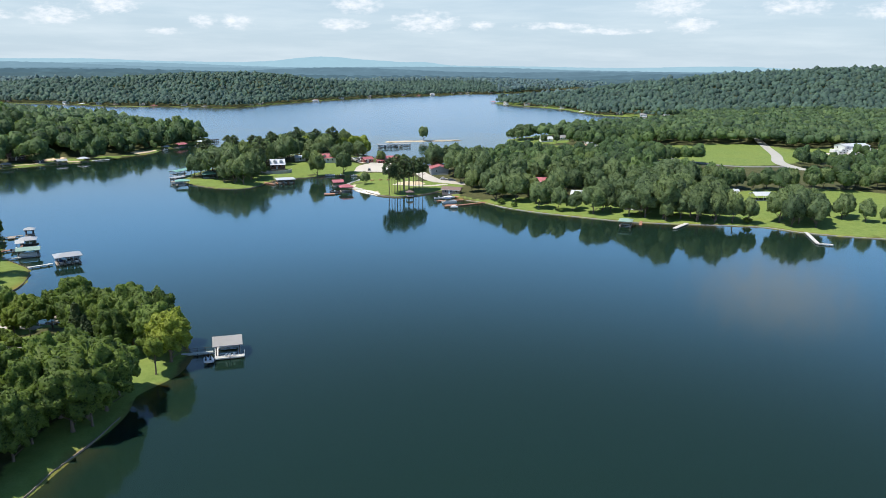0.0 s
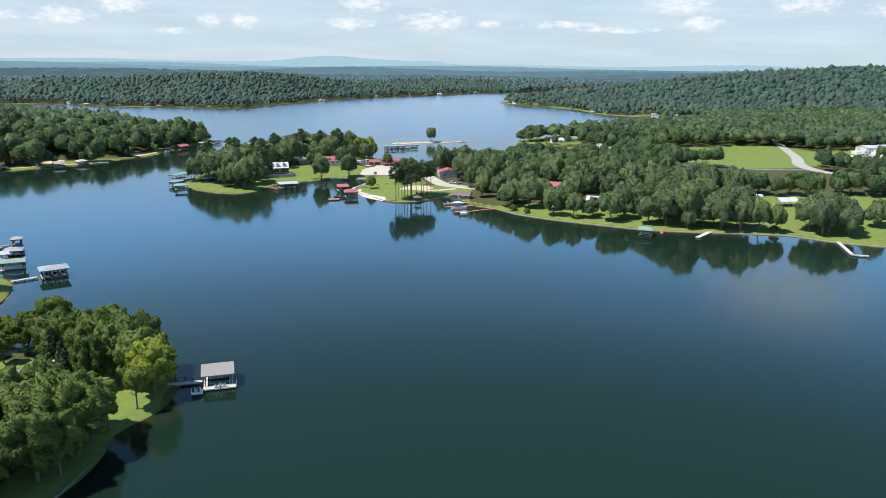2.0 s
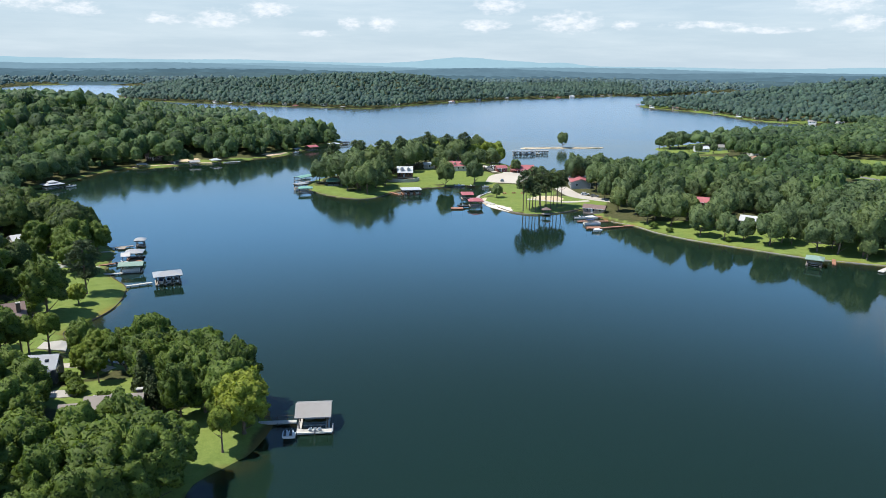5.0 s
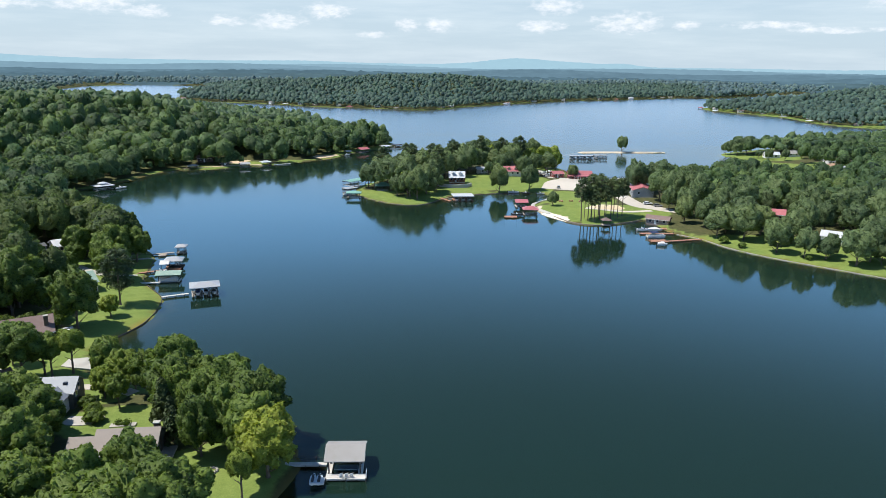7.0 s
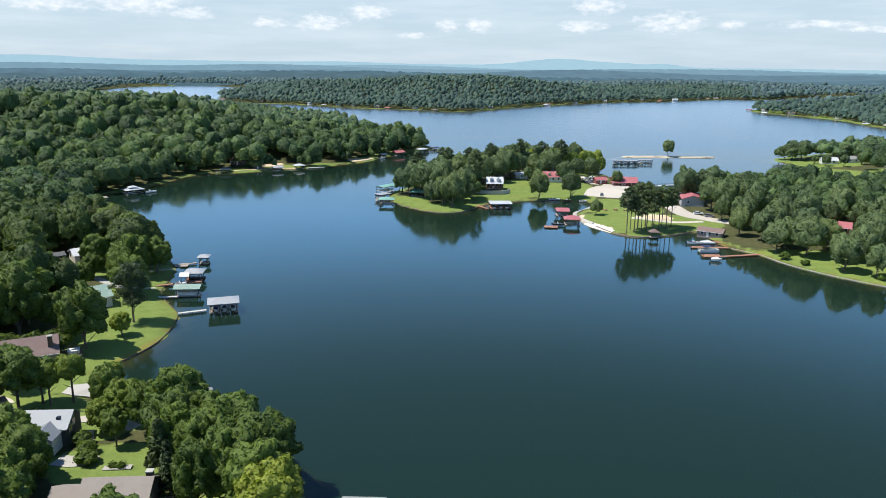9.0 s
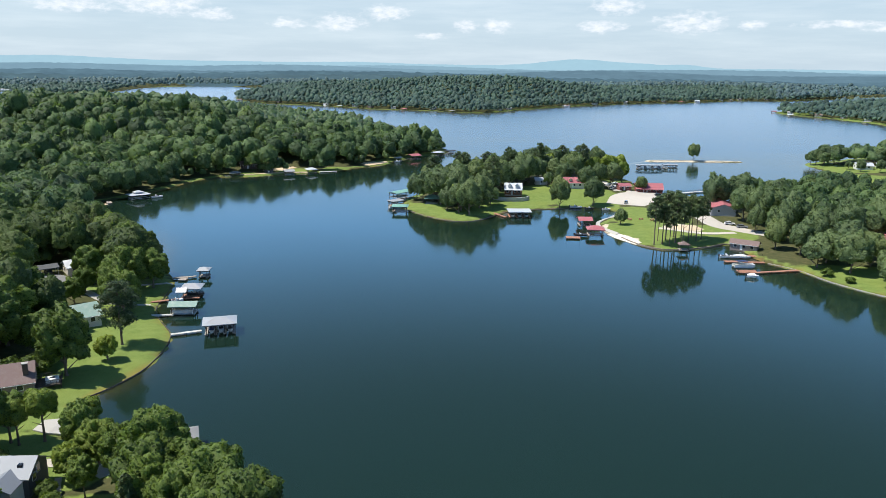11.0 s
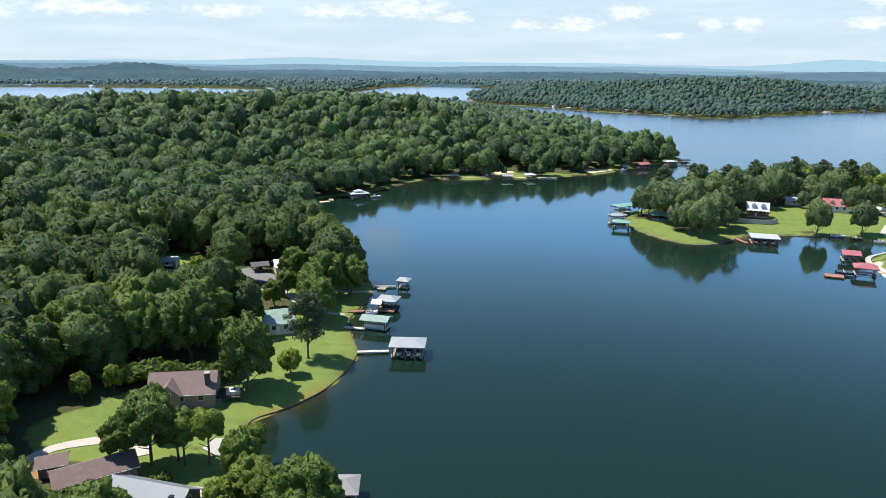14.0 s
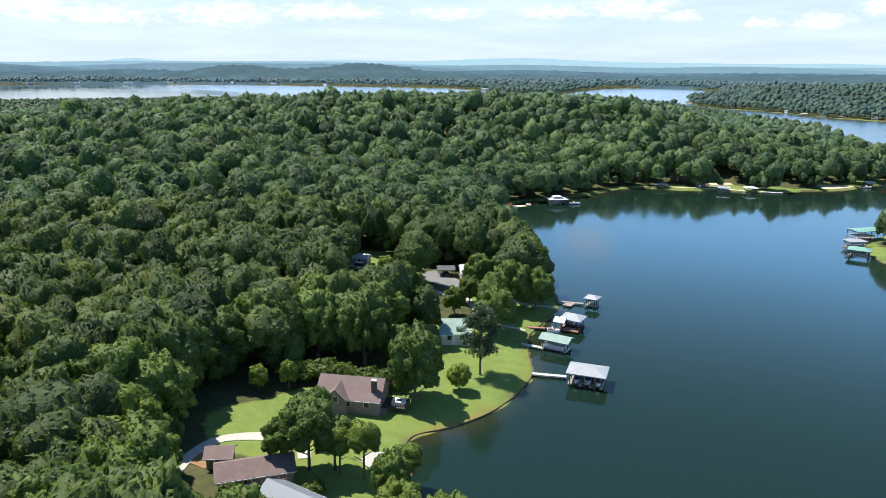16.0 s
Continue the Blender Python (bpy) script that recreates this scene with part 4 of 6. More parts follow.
wood("far_woods", w7, CANOPY_FAR, M_HAZED_LASTWOODS, "forest on the low bank beyond the lake", True)

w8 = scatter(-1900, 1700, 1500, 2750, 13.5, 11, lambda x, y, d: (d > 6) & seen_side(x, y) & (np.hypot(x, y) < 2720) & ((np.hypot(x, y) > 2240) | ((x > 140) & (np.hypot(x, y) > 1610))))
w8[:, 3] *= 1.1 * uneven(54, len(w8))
wood("far_woods", w8, CANOPY_FAR, M_HAZED_LASTWOODS, "forest rolling away behind the lake", True)

# thickets along the banks and under the wood's edge
BIG_CLEARINGS = tuple((x, y, a + 7, b + 7, r) for x, y, a, b, r in CLEARINGS)
u1 = scatter(-330, -60, 100, 400, 4.6, 8, lambda x, y, d: (x < -150) & (patches(x, y, CLEARINGS, 30) < 0.5) & (patches(x, y, BIG_CLEARINGS, 30) >= 0.5) & (near_cam(x, y) < 300))
u1[:, 3] *= 0.42
wood("undergrowth", u1, CANOPY_MID, M_WOODS, "low green undergrowth along the wood's edge", True)
u2 = scatter(-420, -195, 330, 1000, 5.2, 9, lambda x, y, d: (d < 11) & (patches(x, y, CLEARINGS, 30) < 0.5) & (near_cam(x, y) > 230))
u2[:, 3] *= 0.45
wood("undergrowth", u2, CANOPY_BACK, M_HAZED_HILLWOODS, "bushes along the water's edge below the hill", True)
u3 = scatter(-900, 400, 1000, 2000, 7.0, 10, lambda x, y, d: (d < 16) & (y > 1040))
u3[:, 3] *= 0.6
wood("undergrowth", u3, CANOPY_FAR, M_HAZED_FARWOODS, "bushes along the banks across the lake", True)

# ---- single trees ----
rt = random.Random(5)


def grove(rows, kinds, label, group, lo=0.9, hi=1.12):
    for k, row in enumerate(rows):
        x, y = row[0], row[1]
        s = row[2] if len(row) > 2 else 1.0
        plant(kinds[(k * 7 + k // 3) % len(kinds)], x, y, s * rt.uniform(lo, hi), label, group, wide=rt.uniform(0.88, 1.24), seed=k)


# point with the nearest boat dock, and its garden side
grove(((-69, 163, .78), (-72, 169, .84), (-80, 173, .84), (-88, 177, .82), (-97, 180, .8), (-104, 180, .6), (-109, 182, .5), (-76, 165, .8), (-84, 169, .84), (-93, 174, .82),
       (-79, 161, .68), (-90, 170, .72), (-119, 185, .6), (-112, 182, .62)), OAKS, "tall oak in full leaf on the lake bank", "bank trees")
grove(((-65.4, 151.8, .66),), [LIME_HIGH], "yellow-green tree with a bare trunk on the lawn", "bank trees")
grove(((-64.6, 159, .8), (-66.5, 164, .74), (-112, 176, .5)), [LIME], "yellow-green leafy tree on the bank", "bank trees")
grove(((-75, 141, 1.05), (-71, 131, 1.2), (-79, 143), (-81, 135, 1.2), (-78, 124, 1.25), (-86, 128, 1.25), (-84, 118, 1.2), (-87, 110, 1.2), (-93, 117, 1.2), (-88, 101, 1.15), (-98, 108, 1.2), (-95, 125, 1.1), (-92, 133, .95),
       (-88, 140, .72), (-96, 141, .75), (-113, 157, 1.05), (-108.5, 155, .95), (-118, 160, .95), (-102, 143, .95), (-105, 150, .9), (-110, 144), (-70.5, 138, 1.15), (-71, 125, 1.1), (-76, 130, 1.3), (-74, 140, .9), (-68.6, 134, 1.05), (-69.2, 141, .95), (-68.4, 127.5, .9), (-76, 120, .9), (-76, 114, 1.1), (-80, 107, 1.1)), OAKS, "tall oak in full leaf beside the near garden", "near garden trees", .72, .88)
grove(((-87, 164, .8), (-90, 166, .85), (-85, 162, .7), (-112, 160, .8), (-116, 163, .7)), [CEDAR], "dark green cedar with a pointed top", "cedars")
# lawns and houses of the near bank
grove(((-135.4, 178.2, .92), (-106, 173, .5), (-144, 184, .6), (-133, 182, .6), (-138, 174, .55)), OAKS_HIGH, "round oak standing alone on mown grass", "lawn trees")
grove(((-128, 185, .82), (-122, 190, .7), (-131, 182, .7)), [LIME_HIGH], "thin yellow-green tree on the lawn", "lawn trees")
plant(tree_kind(34, 19, 5.0, 2.4, 44, 2600, 0.46, M_NEEDLE, "pine", 0.3), -149.8, 228, 0.96, "tall pine with foliage low down its trunk", "cottage trees")
grove(((-145.7, 219, .4),), [LIME], "small bushy yellow-green tree on the lawn", "lawn trees")
grove(((-147.5, 208.5, .92),), OAKS, "round oak beside the brown-roofed house", "lawn trees")
grove(((-167, 247, .8), (-172, 250, .84), (-178, 255, .8), (-176.5, 270, .78), (-180, 264, .8), (-186, 277, .8), (-193, 281, .85), (-201, 287, .9), (-190, 270, .7),
       (-162, 214, .6), (-197, 265, .7), (-203, 270, .55), (-184, 246, .55), (-190, 256, .5)), OAKS, "broad-leaved tree among the cottages", "cottage trees")
grove(((-138, 151), (-131, 145), (-142, 146), (-150, 152), (-122, 146), (-115, 148), (-160, 160), (-175, 168), (-179, 178), (-181, 188), (-164, 154), (-120, 136),
       (-130, 136), (-168, 208), (-173, 215), (-179, 222), (-184, 228), (-176, 200), (-180, 192), (-186, 206)), OAKS, "tall oak at the edge of the wood", "wood edge trees")
grove(((-166, 188, .5), (-168, 182, .42), (-219, 245, .6)), [LIME], "small yellow-green tree at the wood edge", "wood edge trees")
grove(((-133, 163, 1.2), (-131, 165), (-129.5, 168), (-128.5, 171), (-120, 175), (-112, 171), (-109, 169, .9), (-106, 166), (-113, 178, .9), (-116, 172, .8), (-127.5, 173.5), (-128, 176)), [SHRUB], "clipped green garden shrub", "shrubs")
grove(((-171, 189.5, 1.4), (-169, 192, 1.7), (-167, 194.5, 1.5), (-165, 196.5, 1.8), (-163, 199, 1.6), (-161, 201.5, 1.3), (-158.5, 203.5, 1.5), (-156, 206, 1.4), (-153.5, 208, 1.2), (-155.5, 210.5, 1.6)), [SHRUB], "leafy green bush below the wood edge", "wood edge bushes")
# wooded point across the water
grove(((-156, 446), (-150, 440, .9), (-145, 447), (-152, 455), (-143, 458), (-136, 450), (-139, 437), (-133, 442), (-128, 433), (-124, 421, .9), (-118, 419, .85), (-131, 424, .8),
       (-126, 446), (-122, 456), (-130, 462), (-138, 470), (-147, 470), (-155, 468), (-150, 482), (-142, 484), (-133, 478), (-124, 470), (-120, 484), (-128, 492), (-137, 496), (-146, 496),
       (-141, 510), (-131, 508), (-122, 502), (-116, 496), (-113, 510), (-122, 520), (-132, 524), (-126, 536), (-116, 530), (-108, 524), (-118, 548), (-108, 543), (-100, 536), (-104, 556),
       (-94, 548), (-112, 565), (-98, 568), (-88, 578), (-84, 565, .9), (-79, 575), (-92, 530, .8), (-118, 436, .9), (-115, 446, .8)), OAKS_MID, "leafy tree in the wood on the point", "point trees", .8, 1.25)
grove(((-124, 425, .8), (-112, 520, 1.1), (-78, 548, .9), (-70, 560), (-64, 566), (-66, 545, .8), (-106, 548, 1.1), (-60, 552, .9)), [LIME_MID], "olive-green leafy tree on the point", "point trees")
grove(((-81, 456, .98), (-66, 469, .98), (-98, 508, .6), (-76, 512, .8), (-70, 520, .85), (-92, 515, .8), (-63, 530, .9), (-88, 540), (-47, 424, .5), (-46, 521, .6)), OAKS_MID, "round tree standing on the point's lawn", "lawn trees")
grove(((-152, 462), (-140, 478), (-133, 500), (-122, 512), (-146, 486), (-128, 530), (-110, 538), (-118, 460), (-100, 560), (-90, 560), (-84, 545)), PINES, "dark pine rising over the point's wood", "point pines", .95, 1.2)
grove(((-30, 391), (-27, 393), (-24, 391), (-29, 397), (-22, 397), (-19, 395), (-26, 400), (-17, 400), (-14, 404), (-20, 405), (-12, 408), (-16, 409), (-23, 406)), PINES,
      "tall pine with a bare trunk and high crown", "pine grove", .7, 1.02)
grove(((-20, 690, .75),), OAKS_MID, "lone round tree on the sand spit", "")
grove(((-6, 470), (2, 478), (8, 494), (-4, 484, .8), (14, 462), (6, 448, .9), (12, 442), (18, 452), (22, 470), (20, 484), (10, 428, .9), (18, 414), (24, 426), (16, 400, .9), (24, 392), (30, 404),
       (32, 384), (40, 394), (38, 372, .9), (28, 376, .8), (46, 382), (34, 418), (42, 410), (26, 440), (36, 434),  (56, 370, .9), (48, 366, .75), (62, 380),  
       (48, 355, .75), (57, 350, .9), (89, 337, .8), (96, 335, 1.05), (104, 332.5, 1.1), (112, 332, 1.0), (120, 331, 1.15), (73, 343, .85), (79, 349, .95), (67, 354, .7), (128, 330, 1.0), (118, 326.8, .85), (126, 326, .95), (134, 325.5, 1.0), (141, 324.5, .85), (104, 328.5, .7), (64, 349, .7),  (84, 368), (90, 356), (82, 346, .75), (96, 366), (102, 352), (96, 342, .8), (108, 362), (114, 350), (110, 338, .85), (120, 358), (126, 346), (118, 336, .8),
       (132, 356), (128, 334, .7), (134, 344, .8), (62, 396), (72, 390), (82, 384), (92, 380), (102, 376), (114, 372), (126, 370), (136, 366, .9),  (70, 406), (82, 400), (94, 396), (106, 392),
       (118, 388), (130, 384), (142, 380, .9), (44, 428), (54, 424), (66, 420), (78, 416), (90, 412), (102, 410), (114, 406), (126, 402), (138, 398), (150, 398), (48, 444), (60, 438)), OAKS_MID,
      "leafy tree on the opposite wooded bank", "opposite bank trees", .74, 1.2)
grove(((158, 318, .9), (163, 322, 1.0), (168, 316, .8), (156, 326, .85), (171, 323, .95), (165, 331, .95), (160, 332, .8), (173, 330, .75), (188, 332, .65), (192, 336, .7), (196, 326, .6), (204, 322, .6), (212, 330, .65), (178, 352, .6), (186, 356, .6)),
      OAKS_MID, "round tree in the meadow by the water", "meadow trees")
grove(((160, 404), (168, 408), (176, 404, .9), (184, 408), (192, 404, .9), (200, 410), (210, 406), (220, 412), (230, 408), (240, 414), (250, 410), (260, 416), (150, 408), (164, 414), (172, 418), (188, 414), (204, 418), (216, 420), (236, 420), (156, 416)), OAKS_MID, "tree in the row behind the meadow", "tree row", .62, .8)
grove(((174, 340, 1.0),), [MYRTLE], "pink-flowering shrub in the meadow", "")
grove(((141, 325, .9), (30, 366), (36, 360, .8), (58, 347, .7)), [SHRUB], "low bush by the water", "shrubs")
grove(((92, 666, .5), (103, 662, .6), (117, 674, .65), (86, 676, .4), (124, 664, .7), (110, 700, .7), (68, 700, .7), (74, 704, .8), (80, 700, .8), (72, 694, .6), (64, 698, .6)), OAKS_MID, "tree on the low point across the bay", "bay trees")

# ---- builders for houses, docks, boats, cars ----
def box(bm, x0, x1, y0, y1, z0, z1):
    v = [bm.verts.new((x, y, z)) for z in (z0, z1) for x, y in ((x0, y0), (x1, y0), (x1, y1), (x0, y1))]
    for f in ((3, 2, 1, 0), (4, 5, 6, 7), (0, 1, 5, 4), (1, 2, 6, 5), (2, 3, 7, 6), (3, 0, 4, 7)):
        bm.faces.new([v[k] for k in f])
    return bm


def one_box(*a):
    return box(bmesh.new(), *a)


def shell(rows, faces):
    bm = bmesh.new()
    v = [bm.verts.new(r) for r in rows]
    for f in faces:
        bm.faces.new([v[k] for k in f])
    bmesh.ops.recalc_face_normals(bm, faces=bm.faces[:])
    return bm


def gable_roof(w, d, z, rise, over=0.5, thick=0.16):
    """Ridge along x."""
    x, y, drop = w / 2 + over, d / 2 + over, over * rise / (d / 2)
    rows = []
    for dz in (0.0, -thick):
        rows += [(-x, -y, z - drop + dz), (x, -y, z - drop + dz), (-x, 0, z + rise + dz), (x, 0, z + rise + dz), (-x, y, z - drop + dz), (x, y, z - drop + dz)]
    return shell(rows, ((0, 1, 3, 2), (2, 3, 5, 4), (7, 6, 8, 9), (9, 8, 10, 11), (1, 0, 6, 7), (4, 5, 11, 10), (0, 2, 8, 6), (2, 4, 10, 8), (3, 1, 7, 9), (5, 3, 9, 11)))


def hip_roof(w, d, z, rise, over=0.5, ridge=0.35, thick=0.2):
    x, y = w / 2 + over, d / 2 + over
    r = max(0.05, ridge * w / 2)
    rows = [(-x, -y, z), (x, -y, z), (x, y, z), (-x, y, z), (-r, 0, z + rise), (r, 0, z + rise),
            (-x, -y, z - thick), (x, -y, z - thick), (x, y, z - thick), (-x, y, z - thick)]
    return shell(rows, ((0, 1, 5, 4), (1, 2, 5), (2, 3, 4, 5), (3, 0, 4), (0, 6, 7, 1), (1, 7, 8, 2), (2, 8, 9, 3), (3, 9, 6, 0), (6, 9, 8, 7)))


def gable_walls(w, d, h, rise, base=-1.2):
    x, y = w / 2, d / 2
    rows = [(-x, -y, base), (x, -y, base), (x, y, base), (-x, y, base), (-x, -y, h), (x, -y, h), (x, y, h), (-x, y, h), (-x, 0, h + rise), (x, 0, h + rise)]
    return shell(rows, ((0, 1, 5, 4), (2, 3, 7, 6), (1, 2, 6, 9, 5), (3, 0, 4, 8, 7), (4, 5, 9, 8), (6, 7, 8, 9), (3, 2, 1, 0)))


def window(parent, x, y, z, w, h, side, frame_mat=None):
    """side: 's' looks to -y, 'n' to y, 'e' to x, 'w' to -x."""
    t = 0.05
    if side in "sn":
        s = -1 if side == "s" else 1
        fr = one_box(x - w / 2 - .09, x + w / 2 + .09, *sorted((y, y + s * t)), z - h / 2 - .09, z + h / 2 + .09)
        pn = one_box(x - w / 2, x + w / 2, *sorted((y + s * .01, y + s * (t + .02))), z - h / 2, z + h / 2)
    else:
        s = -1 if side == "w" else 1
        fr = one_box(*sorted((x, x + s * t)), y - w / 2 - .09, y + w / 2 + .09, z - h / 2 - .09, z + h / 2 + .09)
        pn = one_box(*sorted((x + s * .01, x + s * (t + .02))), y - w / 2, y + w / 2, z - h / 2, z + h / 2)
    f = part("window", fr, frame_mat or M_WHITE, parent)
    part("pane", pn, M_GLASS, f)


def house(x, y, turn, w, d, h, rise, wall, roof, label, name="house", style="gable", windows=3, door=True, over=0.5, z=None, chimney=None, lift=0.3):
    z = (spot(x, y) if z is None else z) + lift
    ob = thing(name, pose(x, y, z, 0, 0, turn), label, "house")
    if style == "gable":
        part("wall", gable_walls(w, d, h, rise - 0.17), wall, ob)
        part("roof", gable_roof(w, d, h, rise, over), roof, ob)
    else:
        part("wall", one_box(-w / 2, w / 2, -d / 2, d / 2, -1.2, h), wall, ob)
        part("roof", hip_roof(w, d, h + 0.2, rise, over), roof, ob)
    gut = bmesh.new()
    for s in (-1, 1):
        box(gut, -w / 2 - over, w / 2 + over, *sorted((s * (d / 2 + over), s * (d / 2 + over + .1))), h - over * rise / (d / 2) * (style == "gable") - .2, h - over * rise / (d / 2) * (style == "gable") - .06)
    part("gutter", gut, M_WHITE, ob)
    for k in range(windows):
        u = -w / 2 + w * (k + 0.5 + 0.15) / (windows + 0.3)
        window(ob, u, -d / 2, h * 0.58, 1.1, 1.2, "s")
        window(ob, u, d / 2, h * 0.58, 1.1, 1.2, "n")
    window(ob, w / 2, -d / 5, h * 0.58, 1.0, 1.2, "e")
    window(ob, -w / 2, d / 5, h * 0.58, 1.0, 1.2, "w")
    if door:
        dr = part("door", one_box(-w * .08 - .5, -w * .08 + .5, -d / 2 - .07, -d / 2 + .02, -.2, 1.95), M_WHITE, ob)
        part("handle", one_box(-w * .08 + .3, -w * .08 + .4, -d / 2 - .13, -d / 2 - .06, .85, .95), M_STEEL, dr)
    if chimney:
        cx, cy, top = chimney
        ch = part("chimney", one_box(cx - .5, cx + .5, cy - .45, cy + .45, 0, top), M_BRICK, ob, "dark brick chimney stack")
        part("cap", one_box(cx - .6, cx + .6, cy - .55, cy + .55, top, top + .15), M_CONCRETE, ch)
    return ob


def posts_under(ob, spots, z0, z1, r=0.12, mat=None):
    for x, y in spots:
        bm = bmesh.new()
        tube(bm, (x, y, z0), (x, y, z1), r, r, 6)
        part("post", bm, mat or M_POST, ob)


def rail(ob, x0, y0, x1, y1, z, mat=None, n=4, high=1.0):
    bm = bmesh.new()
    for k in range(n + 1):
        u = k / n
        px, py = x0 + (x1 - x0) * u, y0 + (y1 - y0) * u
        box(bm, px - .05, px + .05, py - .05, py + .05, z, z + high)
    for hz in (high, high * 0.5):
        tube(bm, (x0, y0, z + hz), (x1, y1, z + hz), .045, .045, 4)
    part("railing", bm, mat or M_POST, ob)


def planks(ob, x0, x1, y0, y1, z, mat, along="x", board=0.9, name="deck"):
    """A deck on its frame, its boards laid one by one with open joints."""
    near = ob.matrix_world.translation.y < 300
    frame_part = one_box(x0 + .05, x1 - .05, y0 + .05, y1 - .05, z - .32, z - .07)
    a, b = (y0, y1) if along == "x" else (x0, x1)
    n = max(1, round((b - a) / (board * .6 if near else board * 1.5)))
    rows = []
    for k in range(n):
        u, v = a + (b - a) * k / n + .02, a + (b - a) * (k + 1) / n - .02
        rows.append((x0, x1, u, v, z - .06, z) if along == "x" else (u, v, y0, y1, z - .06, z))
    deck_part = part(name, frame_part, mat, ob)
    for r in rows:
        part("board", one_box(*r), mat, deck_part)
    return deck_part


def boathouse(x, y, turn, w, d, roof, label, eave=3.3, rise=1.1, style="hip", deck=None, slips=1, over=0.5, back=1.3, side=0.9, name="boathouse", rails=False, roof_name="roof"):
    """Roofed boat dock on piles: walkways round open slips, roof on posts."""
    deck = deck or M_DECK
    ob = thing(name, pose(x, y, 0, 0, 0, turn), label, "boathouse", "boathouses")
    rf = hip_roof(w, d, eave, rise, over) if style == "hip" else gable_roof(w, d, eave, rise, over) if style == "gable" else one_box(-w / 2 - over, w / 2 + over, -d / 2 - over, d / 2 + over, eave, eave + .22)
    part(roof_name, rf, roof, ob)
    beams = bmesh.new()
    for s in (-1, 1):
        box(beams, -w / 2, w / 2, s * d / 2 - .09, s * d / 2 + .09, eave - .45, eave - .2)
        box(beams, s * w / 2 - .09, s * w / 2 + .09, -d / 2, d / 2, eave - .44, eave - .19)
    part("beam", beams, M_POST, ob)
    planks(ob, -w / 2, w / 2, d / 2 - back, d / 2, .62, deck)
    edge = [-w / 2 + side / 2 + (w - side) * k / slips for k in range(slips + 1)]
    for e in edge:
        planks(ob, e - side / 2, e + side / 2, -d / 2, d / 2 - back - .02, .62, deck, "y")
    posts_under(ob, [(e, yy) for e in edge for yy in (-d / 2 + .15, 0, d / 2 - .15)], -4.5, eave - .1)
    lift = bmesh.new()
    for k in range(slips):
        m = (edge[k] + edge[k + 1]) / 2
        for s in (-1, 1):
            box(lift, m - (w / slips) * .32, m + (w / slips) * .32, s * d * .22 - .06, s * d * .22 + .06, .25, .4)
    part("boat_lift", lift, M_STEEL, ob)
    if rails:
        rail(ob, -w / 2, d / 2 - .08, w / 2, d / 2 - .08, .62, M_WHITE, 6)
    return ob


def gangway(x0, y0, x1, y1, width, mat, label, rails=False, z=.62):
    length, turn = math.hypot(x1 - x0, y1 - y0), math.degrees(math.atan2(y1 - y0, x1 - x0))
    ob = thing("gangway", pose(x0, y0, 0, 0, 0, turn), label, "gangway", "gangways")
    planks(ob, 0, length, -width / 2, width / 2, z, mat, "y", 0.6)
    n = max(2, round(length / 3))
    posts_under(ob, [(length * (k + .5) / n, s * width * .42) for k in range(n) for s in (-1, 1)], -3.5, z - .1, .1)
    if rails:
        rail(ob, 0, width / 2 - .06, length, width / 2 - .06, z, M_POST, max(3, round(length / 1.8)))
    return ob


def hull_mesh(l, w, h):
    """A planing hull: pointed bow at +x, flat transom."""
    rows, sec = [], ((-.5, .88, .0), (-.2, 1.0, .0), (.15, .96, .02), (.36, .62, .1), (.5, .04, .3))
    for u, k, lift in sec:
        yy = w / 2 * k
        rows += [(u * l, -yy, h * (1 + lift * .5)), (u * l, -yy * .75, h * (.25 + lift)), (u * l, 0, h * lift), (u * l, yy * .75, h * (.25 + lift)), (u * l, yy, h * (1 + lift * .5))]
    faces = [(0, 1, 2, 3, 4)]
    for s in range(len(sec) - 1):
        for k in range(4):
            a = s * 5 + k
            faces.append((a, a + 5, a + 6, a + 1))
        faces.append((s * 5 + 4, s * 5 + 9, s * 5 + 5, s * 5))
    return shell(rows, faces)


